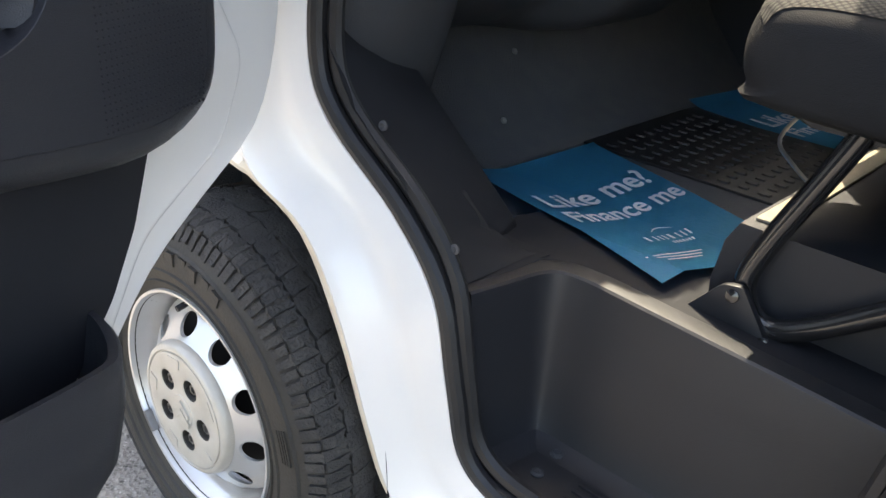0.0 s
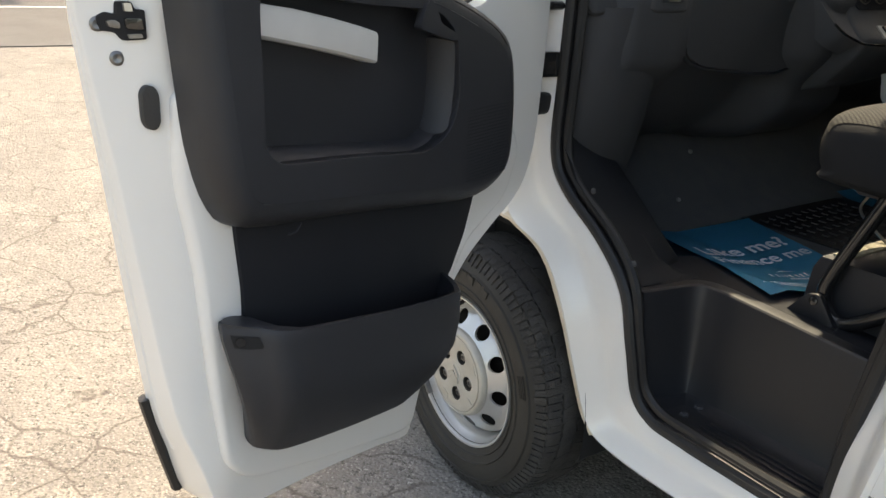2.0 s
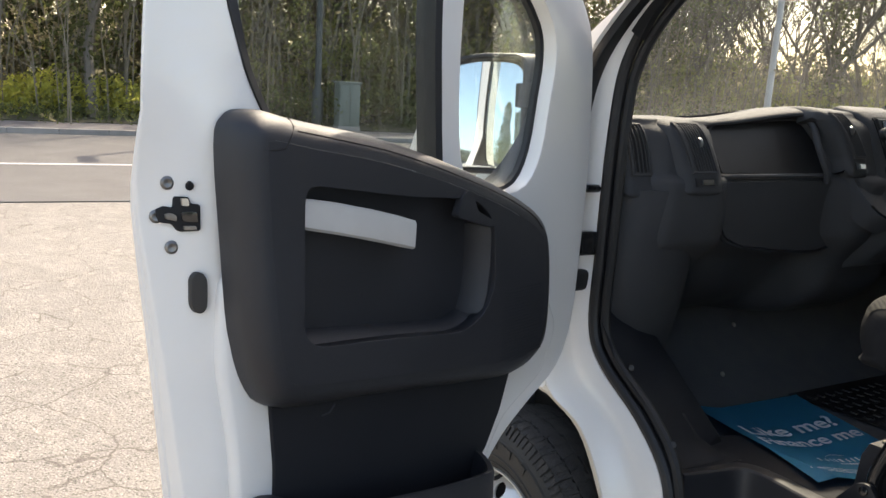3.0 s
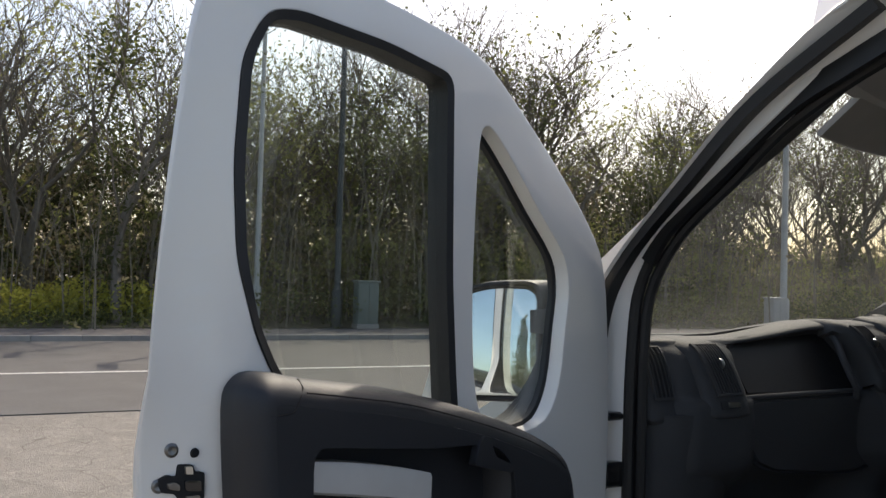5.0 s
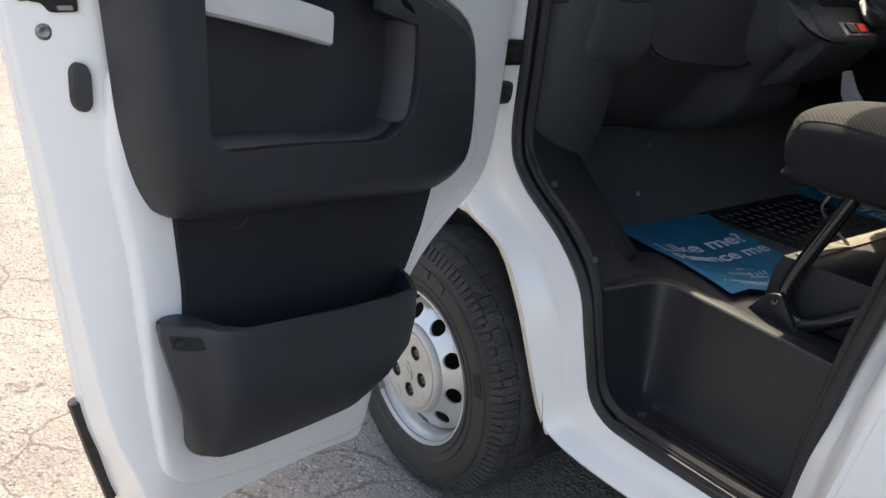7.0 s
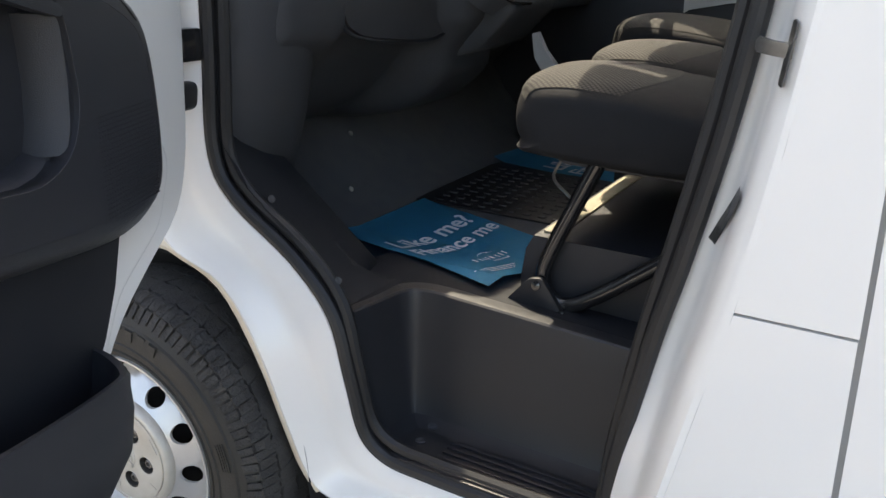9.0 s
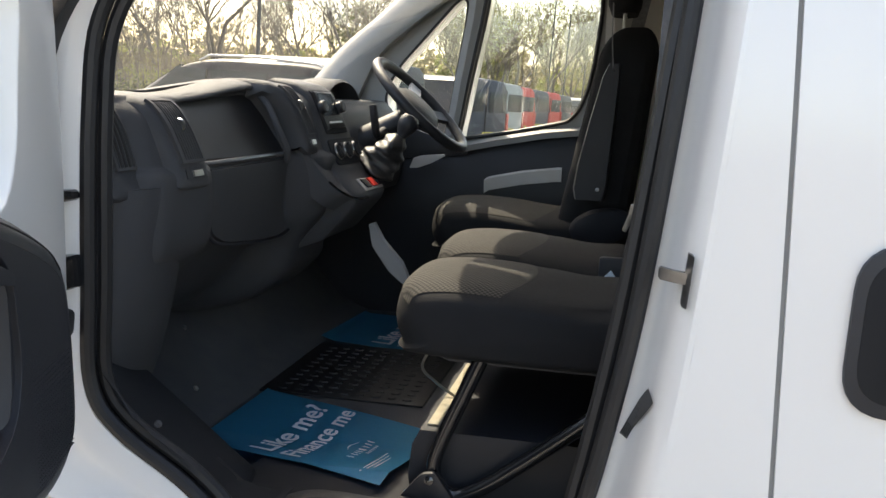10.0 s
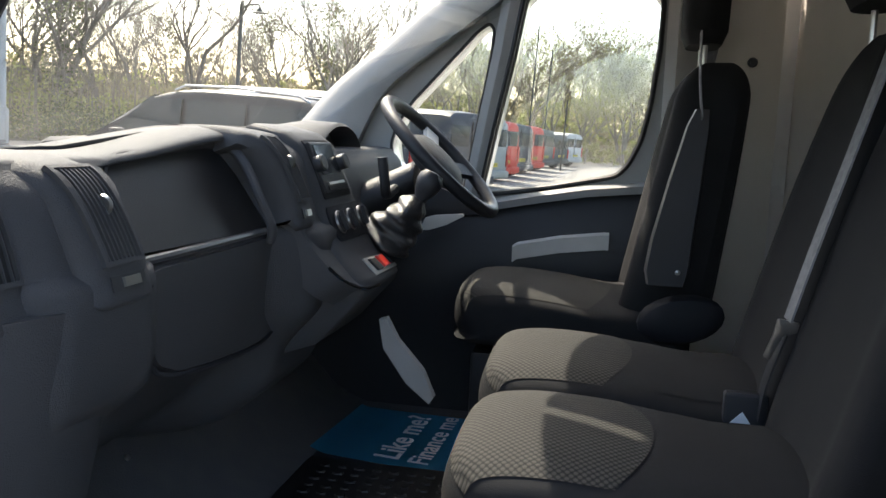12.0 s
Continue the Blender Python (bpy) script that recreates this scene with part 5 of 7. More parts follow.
part("window_seal", tube([far(a, 0.028, b) for a, b in far_quarter], 0.005, 6, True), SEAL, driver_door, "black window seal")
far_trim = loft([[Vector((a, 2.115 + d, b + lift)) for d, b in ((0.0, 0.60), (-0.045, 0.66), (-0.050, 0.95), (-0.075, 1.05), (-0.075, 1.17), (-0.045, 1.22), (-0.035, 1.28), (-0.012, 1.305), (0.0, 1.31))]
                 for a, lift in ((0.0, -0.075), (0.20, -0.050), (0.45, -0.018), (0.70, 0.025), (0.90, 0.045), (1.04, 0.050))], True, True)
part("door_trim", far_trim, BLACK, driver_door, "black plastic driver's door trim")
ledge = loft([[Vector((a, y, z + dz)) for y, dz in ((2.065, -0.016), (2.060, 0.006), (2.085, 0.018), (2.135, 0.016), (2.135, -0.016))] for a, z in ((0.42, 1.275), (0.55, 1.302), (0.72, 1.333), (0.90, 1.352), (1.03, 1.356))], True, True)
part("window_ledge", ledge, PILLAR, driver_door, "pale grey window ledge")
pull = loft([[Vector((a, y, z + dz)) for y, dz in ((2.030, -0.024), (2.026, 0.020), (2.034, 0.026), (2.060, 0.026), (2.060, -0.026))] for a, z in ((0.512, 1.140), (0.527, 1.150), (0.65, 1.176), (0.775, 1.192), (0.790, 1.192))], True, True)
part("door_pull", pull, SILVER, driver_door, "matt silver door pull")
part("far_corner_trim", plate(ring2("0.12,1.22 0.44,1.25 0.43,1.30 0.36,1.295 0.13,1.375", 0.01), 0.0, 0.03, soft=0.004, place=far), BLACK, driver_door, "black corner of the door trim")
part("release_lever", plate(ring2("0.230,1.196 0.246,1.234 0.275,1.243 0.360,1.251 0.364,1.244 0.312,1.216 0.262,1.198", 0.004), 0.0, 0.014, soft=0.003, place=lambda a, d, b: Vector((a, 2.042 - d, b))), SILVER, driver_door, "pale door release lever")
inner_post = [[Vector((x, y, z)) for x, y in ((1.075, 2.14), (1.00, 2.09), (0.945, 2.075), (0.915, 2.095), (0.92, 2.14))] for z in (1.36, 1.60, 1.80, 1.99)]
part("far_pillar_trim", loft(inner_post, True, True), LINING, van, "pale far pillar trim")
part("far_pillar_lower", plate(ring2("0.98,0.63 1.23,0.63 1.23,1.99 1.00,1.99 0.99,1.36", 0.01), 2.10, 2.13, soft=0.004), BULKHEAD, van)

# ---------------------------------------------------------------- dashboard
dash = thing("dashboard", (0.0, 1.2, 0.64), "charcoal moulded dashboard with an open shelf above the glovebox", "dashboard")


def ease(v):
    """0 to 1, smoothly."""
    v = min(1.0, max(0.0, v))
    return v * v * (3 - 2 * v)


def dash_section(y):
    """The dashboard's outline at y, front to back."""
    shelf = ease((y - 0.575) / 0.03) * ease((1.010 - y) / 0.035)
    end = ease((0.42 - y) / 0.12)
    mid = ease((y - 0.965) / 0.12) * ease((1.40 - y) / 0.09)
    rise = ease((y - 0.58) / 0.40) if y < 1.2 else mid
    drv = ease((y - 1.33) / 0.08)
    back = 0.070 * mid - 0.05 * end
    low = 0.10 * drv
    back += 0.018 * ease((y - 0.37) / 0.05) * ease((0.62 - y) / 0.03)
    return [Vector((x, y, z)) for x, z in (
        (-0.27, 0.88), (-0.10 + 0.10 * mid, 0.90 - 0.02 * mid + low), (0.03 + 0.12 * mid, 0.99 - 0.01 * mid + low), (0.105 + back, 1.075 - 0.02 * mid + low), (0.165 + back, 1.125), (0.183 + back, 1.160),
        (0.190 + back, 1.230), (0.188 + back, 1.285), (0.176 + back * 0.9, 1.302), (0.170 - 0.040 * shelf + back * 0.9, 1.310), (0.160 - 0.050 * shelf + back * 0.8, 1.36 + 0.02 * shelf),
        (0.148 - 0.050 * shelf + back * 0.7, 1.400 + 0.015 * shelf + 0.030 * rise), (0.125 + back * 0.5, 1.424 + 0.033 * rise), (0.110 + back * 0.4, 1.436 + 0.036 * rise), (0.03, 1.440 + 0.040 * rise), (-0.15, 1.425 + 0.02 * rise), (-0.36, 1.375), (-0.36, 1.20))]


DASH_Y = [0.305 + 0.021 * k for k in range(86)]
part("dash_body", loft([spline(dash_section(y), 3, True) for y in DASH_Y], True, True), DASH, dash, "charcoal grained dashboard shell", angle=60)


def vent_pod(y0, y1, x0, z0, label, slats=9, trimmings=True, shear=0.0):
    """A rounded vent housing proud of the dash with a slatted outlet down its face, a thumb wheel and a latch."""
    line = [(p.x, p.z) for p in spline([(-0.16, 0, 1.425), (-0.05, 0, 1.444), (0.045, 0, 1.449), (0.115, 0, 1.443), (0.155, 0, 1.426), (0.178, 0, 1.392), (0.193, 0, 1.350), (0.205, 0, 1.305), (0.212, 0, 1.272), (0.200, 0, 1.262)], 4)]
    w, mid = (y1 - y0) / 2, (y0 + y1) / 2

    def skin_at(i, v, lift=0.0):
        """A point on the housing: i along its line, v across from -1 to 1."""
        i = max(0.0, min(len(line) - 1.001, i))
        k = int(i)
        (xa, za), (xb, zb) = line[k], line[k + 1]
        (xc, zc) = line[min(k + 2, len(line) - 1)]
        ta, tb = Vector((xb - xa, 0, zb - za)), Vector((xc - xb, 0, zc - zb))
        t = (ta.normalized() * (1 - i + k) + (tb if tb.length else ta).normalized() * (i - k)).normalized()
        sink = 0.022 * abs(v) ** 6
        return Vector((xa + (xb - xa) * (i - k) + x0, mid + w * v + shear * min(1.0, max(0.0, (i - 13) / 13.5)), za + (zb - za) * (i - k) + z0)) + Vector((-t.z, 0, t.x)) * (lift - sink)

    rows = []
    for i in range(len(line)):
        row = [skin_at(i, -1 + 2 * k / 16) for k in range(17)]
        back = min(line[i][0], 0.09) + x0 - 0.05
        slide = shear * min(1.0, max(0.0, (i - 13) / 13.5))
        row += [Vector((back, y1 + slide, min(line[i][1], 1.42) + z0 - 0.03)), Vector((back, y0 + slide, min(line[i][1], 1.42) + z0 - 0.03))]
        rows.append(row)
    pod = part("vent_pod", loft(rows, True, True), DASH, dash, label, angle=60)
    i0, i1, side = 15.5, 26.5, 0.52
    steps = [i0 + (i1 - i0) * k / 12 for k in range(13)]

    def strip(v0, v1, lo, hi, name, material, text="", along=steps):
        return part(name, loft([[skin_at(i, v0, lo), skin_at(i, v0, hi), skin_at(i, v1, hi), skin_at(i, v1, lo)] for i in along], True, True), material, pod, text, smooth=False)

    # Dark strip laid on the housing paints the shade behind the slats.
    strip(-side, side, 0.0004, 0.0016, "vent_mouth_shade", DARK)
    for v in (-side, side):
        strip(v - 0.05, v + 0.05, 0.0, 0.0065, "vent_frame", DASH)
    for i in (i0 - 0.35, i1):
        strip(-side - 0.05, side + 0.05, 0.0, 0.0065, "vent_frame", DASH, along=[i, i + 0.5])
    for k in range(slats):
        v = -side + 0.06 + (2 * side - 0.12) * (k + 0.5) / slats
        strip(v - 0.018, v + 0.018, 0.001, 0.0045, "slat", DASH)
    if trimmings:
        part("thumb_wheel", lathe([(0.0, -0.004), (0.012, -0.004), (0.014, 0.0), (0.012, 0.004), (0.0, 0.004)], skin_at((i0 + i1) / 2 - 0.5, 0.15, -0.001), (0, 1, 0), 20), CHROME, pod, "bright thumb wheel")
        strip(-0.16, 0.30, 0.0, 0.006, "vent_latch", CHROME, "small bright vent latch", [i1 + 2.0, i1 + 2.6, i1 + 3.2])
        strip(-0.45, 0.50, 0.0, 0.0025, "latch_recess", BLACK, "", [i1 + 1.6, i1 + 3.6])
    return pod


vent_pod(0.410, 0.556, 0.004, -0.006, "charcoal outer vent housing with upright slats", 8, True, 0.036)
vent_pod(0.300, 0.404, -0.030, -0.012, "charcoal end housing with a dark demister louvre", 4, False)
vent_pod(0.952, 1.040, 0.030, 0.034, "charcoal centre vent housing with upright slats", 6, True, 0.060)
knee = [[Vector((x * k + 0.02 * (1 - k), y, z)) for x, y in ((0.0, 0.300), (0.10, 0.302), (0.150, 0.325), (0.178, 0.375), (0.185, 0.44), (0.175, 0.51), (0.140, 0.575), (0.06, 0.61), (-0.10, 0.62), (-0.10, 0.31))]
        for z, k in ((1.270, 1.13), (1.22, 1.10), (1.14, 1.02), (1.06, 0.90), (0.98, 0.76), (0.90, 0.55), (0.83, 0.30))]
knee_panel = part("knee_panel", loft([spline(r, 2, True) for r in knee], True, True), DASH, dash, "rounded charcoal end panel under the vent")
part("fuse_flap", plate(rounded([(0.075, 1.19), (0.125, 1.19), (0.115, 1.06), (0.075, 1.06)], 0.012), 0.300, 0.306, soft=0.002), DASH, knee_panel, "small charcoal fuse flap")
part("trim_clip", lathe([(0.0, 0.0), (0.008, 0.0), (0.007, 0.004), (0.0, 0.005)], (0.132, 0.352, 1.140), (0.5, -0.8, 0), 12), CHROME, dash, "small bright trim clip")
part("shelf_lip", tube(spline([(0.186, 0.585, 1.300), (0.192, 0.70, 1.301), (0.194, 0.85, 1.302), (0.196, 0.985, 1.303)], 4), 0.006, 8), SATIN, dash, "shelf lip with its highlight put into a paler satin colour")
def on_glove(a, d, b):
    return Vector((d - 0.12 * max(0.0, 1.24 - b), a, b))


glove = [(p.x, p.y) for p in rounded([(0.592, 1.288), (0.594, 1.215), (0.622, 1.152), (0.685, 1.126), (0.86, 1.106), (0.98, 1.100), (1.055, 1.120), (1.085, 1.180), (1.085, 1.290)], 0.02)]
lid = part("glovebox_lid", plate(dense(glove, 0.02), 0.150, 0.200, soft=0.010, segments=3, place=on_glove), DASH, dash, "charcoal glovebox lid")
part("lid_edge", tube(spline([on_glove(0.585, 0.196, 1.225), on_glove(0.612, 0.197, 1.152), on_glove(0.685, 0.198, 1.121), on_glove(0.86, 0.198, 1.101), on_glove(0.975, 0.198, 1.095), on_glove(1.040, 0.198, 1.108)], 5), 0.0045, 8), BLACK, lid, "moulded lower edge of the glovebox")
def on_shelf(a, d, b):
    """The sheet across the open shelf leans back as it rises."""
    return Vector((0.176 - 0.5815 * (b - 1.308) + d, a, b))


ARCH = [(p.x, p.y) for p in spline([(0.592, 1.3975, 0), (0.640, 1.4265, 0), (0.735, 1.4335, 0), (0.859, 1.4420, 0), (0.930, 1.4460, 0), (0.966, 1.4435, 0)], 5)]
# Black sheet over the recess: the open shelf's shade is put into its colour.
part("shelf_shade", plate(ARCH + [(0.990, 1.400), (1.005, 1.306), (0.780, 1.306), (0.606, 1.309), (0.602, 1.350)], 0.0, 0.006, place=on_shelf), SEAL, dash, "black sheet standing in for the shaded inside of the open shelf")
brow = [on_shelf(a, 0.006, b + 0.004) for a, b in ARCH[:-1]] + spline([(0.125, 0.972, 1.446), (0.150, 0.964, 1.430), (0.172, 0.951, 1.407), (0.192, 0.941, 1.374), (0.206, 0.945, 1.340), (0.214, 0.956, 1.309), (0.206, 0.966, 1.285)], 4)
part("shelf_brow", tube(brow, 0.0085, 10, taper=lambda t: 0.6 + 0.4 * min(1.0, t * 6)), DASH, dash, "rounded charcoal brow over the shelf")


def dash_top(x, y, lift=0.0):
    """A point on the dashboard's top."""
    rise = min(1.0, max(0.0, (y - 0.60) / 0.38)) if y < 1.2 else min(1.0, max(0.0, (1.36 - y) / 0.05))
    return Vector((x, y, float(np.interp(x, (-0.36, -0.15, 0.03, 0.11), (1.375, 1.425 + 0.02 * rise, 1.440 + 0.040 * rise, 1.436 + 0.036 * rise))) + lift))


def top_ring(outline, r):
    ring = [(p.x, p.y) for p in rounded([(x, y, 0) for x, y in outline], r, 6)]
    return dense(ring, 0.02)


for outline, r, name, text in (([(-0.165, 0.610), (-0.165, 0.965), (0.045, 0.965), (0.045, 0.610)], 0.02, "airbag_lid_seam", "dark seam round the airbag lid"),
                               ([(-0.260, 1.005), (-0.265, 1.290), (-0.150, 1.375), (0.020, 1.345), (0.030, 1.020)], 0.07, "tray_seam", "dark rim of the dash-top tray")):
    part(name, tube([dash_top(x, y, 0.001) for x, y in top_ring(outline, r)], 0.0042, 6, True), DARK, dash, text)
clip_ring = top_ring([(-0.165, 1.140), (-0.165, 1.285), (-0.085, 1.285), (-0.085, 1.140)], 0.04)
part("document_clip", loft([[dash_top(-0.125 + (x + 0.125) * k, 1.2125 + (y - 1.2125) * k, h) for x, y in clip_ring] for k, h in ((1.0, -0.002), (1.0, 0.006), (0.90, 0.011), (0.62, 0.011), (0.52, 0.004))], True, True), BLACK, dash, "oval black document clip on the dash top")

# centre stack
FACE = ((0.10, 1.490), (0.165, 1.474), (0.195, 1.450), (0.218, 1.388), (0.231, 1.342), (0.250, 1.285), (0.290, 1.228), (0.325, 1.196), (0.336, 1.182))


def on_face(y, z, lift=0.0):
    """A point on the sloping front of the centre stack."""
    zs, xs = [q[1] for q in FACE[::-1]], [q[0] for q in FACE[::-1]]
    x, dx = float(np.interp(z, zs, xs)), float(np.interp(z + 0.01, zs, xs)) - float(np.interp(z - 0.01, zs, xs))
    out = Vector((0.02, 0, -dx)).normalized() if dx < 0 else Vector((1, 0, 0))
    return Vector((x, y, z)) + Vector((abs(out.x), 0, abs(out.z))) * lift


rows = []
for (x, z), y0, y1 in zip(FACE, (1.120, 1.122, 1.124, 1.130, 1.134, 1.134, 1.118, 1.108, 1.120), (1.325, 1.330, 1.335, 1.355, 1.372, 1.384, 1.392, 1.392, 1.380)):
    rows.append([Vector((x + dx, y0 + (y1 - y0) * v, z + dz)) for v, dx, dz in ((0.0, -0.020, -0.014), (0.02, -0.006, -0.004), (0.06, 0.0, 0.0), (0.35, 0.002, 0.0), (0.65, 0.002, 0.0), (0.94, 0.0, 0.0), (0.98, -0.006, -0.004), (1.0, -0.020, -0.014), (1.0, -0.15, -0.06), (0.0, -0.15, -0.06))])
rows.append([v + Vector((-0.008, 0, -0.020)) for v in rows[-1]])
rows.append([v + Vector((-0.075, 0, -0.085)) for v in rows[-1]])
part("centre_console", loft(rows, True, True), DASH, dash, "sloping centre console stack", angle=60)
wing_line = spline([(0.222, 1.030, 1.335), (0.240, 1.035, 1.290), (0.275, 1.050, 1.240), (0.308, 1.068, 1.206), (0.330, 1.110, 1.186)], 4)
wing_rows = [[q + Vector((-0.05, -0.012, -0.035)), q + Vector((-0.008, -0.004, -0.005)), q, q + Vector((0.0, 0.012, 0.002)), Vector((q.x - 0.004, 1.140, q.z - 0.002))] for q in wing_line]
part("console_wing", loft(wing_rows, False), DASH, dash, "curved wing of the centre console", angle=60)
part("console_edge", tube(spline([wing_line[9], wing_line[12], wing_line[-1], Vector((0.338, 1.150, 1.180)), Vector((0.340, 1.20, 1.178))], 4), 0.0035, 6), GLOSS, dash, "glossy lower edge of the console")


def on_stack(name, outline, lo, hi, material, label="", soft=0.0):
    return part(name, plate(outline, lo, hi, soft=soft, place=lambda a, d, b: on_face(a, b, d)), material, dash, label)


on_stack("radio_bezel", [(p.x, p.y) for p in rounded([(1.150, 1.458), (1.300, 1.458), (1.340, 1.346), (1.172, 1.344)], 0.010)], -0.004, 0.004, MATT, "black radio surround", 0.002)
on_stack("radio", [(1.160, 1.452), (1.294, 1.452), (1.322, 1.358), (1.178, 1.356)], 0.0, 0.008, BLACK, "black car radio", 0.002)
on_stack("radio_display", [(1.176, 1.447), (1.278, 1.447), (1.290, 1.392), (1.184, 1.391)], 0.004, 0.0095, SCREEN, "glossy radio display")
on_stack("disc_slot", [(1.200, 1.376), (1.296, 1.377), (1.298, 1.372), (1.201, 1.371)], 0.004, 0.0095, CHROME, "bright strip under the display")
on_stack("radio_keys", [(1.194, 1.368), (1.308, 1.369), (1.311, 1.361), (1.196, 1.360)], 0.004, 0.0095, DARK)
for y in (1.172, 1.308):
    knob = part("radio_knob", lathe([(0.0, 0.004), (0.0165, 0.004), (0.0165, 0.020), (0.0145, 0.023), (0.0, 0.023)], on_face(y, 1.412), (0.94, 0, 0.34), 20), BLACK, dash, "black radio knob")
    part("knob_ring", lathe([(0.0165, 0.019), (0.0172, 0.021), (0.0145, 0.0235)], on_face(y, 1.412), (0.94, 0, 0.34), 20, caps=False), WORN, knob)
on_stack("heater_plate", [(p.x, p.y) for p in rounded([(1.160, 1.330), (1.372, 1.330), (1.385, 1.262), (1.168, 1.262)], 0.015)], -0.004, 0.004, MATT, "black heater control plate", 0.002)
for y in (1.205, 1.275, 1.345):
    dial = part("heater_knob", lathe([(0.0, 0.003), (0.0235, 0.003), (0.0225, 0.012), (0.0195, 0.015), (0.0, 0.015)], on_face(y, 1.296), (0.93, 0, 0.36), 24), BLACK, dash, "black heater knob with a dull ring")
    part("knob_ring", lathe([(0.0230, 0.007), (0.0246, 0.009), (0.0226, 0.0125)], on_face(y, 1.296), (0.93, 0, 0.36), 24, caps=False), WORN, dial, "dull silver ring")
    part("knob_grip", bevel(loft([[on_face(y, 1.296) + Vector((0.93, 0, 0.36)) * h + Vector((-0.36, 0, 0.93)) * q + Vector((0, w, 0)) for q, w in ((-0.020, -0.0045), (0.020, -0.0045), (0.020, 0.0045), (-0.020, 0.0045))] for h in (0.013, 0.023)], True, True), 0.002, 2), BLACK, dial, "grip across the knob")
on_stack("switch_plate", [(1.218, 1.222), (1.370, 1.216), (1.366, 1.190), (1.214, 1.192)], -0.004, 0.005, PILLAR, "grey switch plate", 0.002)
for y0, y1, material, text in ((1.232, 1.268, MATT, "black switch"), (1.282, 1.322, RED, "red hazard switch"), (1.336, 1.358, MATT, "black switch")):
    on_stack("switch", [(y0, 1.217), (y1, 1.215), (y1, 1.196), (y0, 1.197)], 0.003, 0.010, material, text, 0.002)
binnacle = loft([[Vector((x, 1.69 + w * math.cos(a), z0 + h * math.sin(a))) for a in [math.pi * k / 12 for k in range(13)]] + [Vector((x, 1.69 - w, z0 - 0.03)), Vector((x, 1.69 + w, z0 - 0.03))]
                 for x, w, h, z0 in ((-0.23, 0.17, 0.03, 1.41), (-0.10, 0.19, 0.075, 1.415), (0.0, 0.185, 0.092, 1.415), (0.085, 0.172, 0.088, 1.415), (0.095, 0.165, 0.080, 1.415), (0.02, 0.150, 0.068, 1.415))], True, True)
part("instrument_hood", bevel(binnacle, 0.006, 2, 40), DASH, dash, "domed charcoal instrument hood")
part("instrument_face", loft([[Vector((x, 1.69 + 0.140 * math.cos(a), 1.423 + 0.060 * math.sin(a))) for a in [math.pi * k / 12 for k in range(13)]] for x in (0.022, 0.028)], True, True), BLACK, dash, "dark instrument face", smooth=False)
part("column_shroud", loft([[c + Vector((0, w * math.cos(a), h * math.sin(a))) for a in [2 * math.pi * k / 16 for k in range(16)]] for c, w, h in ((Vector((0.12, 1.68, 1.27)), 0.07, 0.065), (Vector((0.24, 1.68, 1.335)), 0.062, 0.055), (Vector((0.30, 1.68, 1.375)), 0.045, 0.042))], True, True), BLACK, dash, "black steering column shroud")
part("stalk", tube(spline([(0.262, 1.60, 1.345), (0.262, 1.525, 1.335), (0.262, 1.505, 1.365), (0.256, 1.500, 1.424)], 4), 0.0125, 10), BLACK, dash, "stout black column stalk")
for y1, z1 in ((1.88, 1.41),):
    part("stalk", tube([(0.26, 1.68 + (0.05 if y1 > 1.68 else -0.05), 1.36), (0.29, (1.68 + y1) / 2, z1 - 0.01), (0.30, y1, z1 + 0.012)], 0.009, 8), BLACK, dash, "black column stalk")
def boot_ring(t):
    """One loop of the wrinkled gaiter, t from its frame to the lever's neck."""
    c = Vector((0.292, 1.405, 1.240)).lerp(Vector((0.362, 1.446, 1.336)), t)
    r = (0.056 * (1 - t) ** 0.7 + 0.017) * (1 + 0.10 * math.sin(t * 25))
    return [c + Vector((0.72 * r * math.sin(a), r * math.cos(a), -0.52 * r * math.sin(a))) * (1 + 0.11 * math.sin(3 * a + 7 * t) + 0.06 * math.sin(5 * a - 11 * t)) for a in [2 * math.pi * k / 24 for k in range(24)]]


gear_lever = part("gear_boot", loft([boot_ring(k / 22) for k in range(23)], True, True), GAITER, dash, "wrinkled black leather gear gaiter", angle=80)
part("gear_knob", lathe([(0.0, -0.006), (0.013, -0.006), (0.016, 0.010), (0.025, 0.028), (0.0300, 0.044), (0.0290, 0.060), (0.022, 0.071), (0.0, 0.075)], (0.360, 1.445, 1.330), (0.42, 0.20, 0.88), 24), BLACK, gear_lever, "black rounded gear knob")
part("knob_cap", lathe([(0.0, 0.0), (0.017, 0.0), (0.016, 0.004), (0.0, 0.005)], (0.404, 1.452, 1.375), (0.85, 0.25, 0.45), 20), WORN, gear_lever, "dull silver shift-pattern cap")
side_line = pairs("0.335,1.10 0.345,1.04 0.395,0.97 0.445,0.93 0.455,0.945 0.43,1.00 0.375,1.06 0.350,1.105")
part("console_side", plate(side_line, 1.225, 1.245), PILLAR, dash, "pale grey console side")
# ---------------------------------------------------------------- steering wheel
HUB, TOWARDS = Vector((0.357, 1.69, 1.427)), Vector((0.70, 0.0, 0.714))
steering = thing("steering_wheel", tuple(HUB), "black four-spoke steering wheel", "steering wheel")
FLAT = Vector((0.714, 0, -0.70))
part("wheel_rim", tube([HUB + 0.190 * (math.cos(a) * Vector((0, 1, 0)) + math.sin(a) * FLAT) for a in [2 * math.pi * k / 48 for k in range(48)]], 0.0165, 12, True), BLACK, steering, "black leather-look rim")
pad = [[HUB + TOWARDS * h + r * (math.cos(a) * Vector((0, 1.15, 0)) + math.sin(a) * FLAT) for a in [2 * math.pi * k / 28 for k in range(28)]] for r, h in ((0.06, -0.05), (0.085, -0.03), (0.088, -0.012), (0.07, 0.004), (0.02, 0.010))]
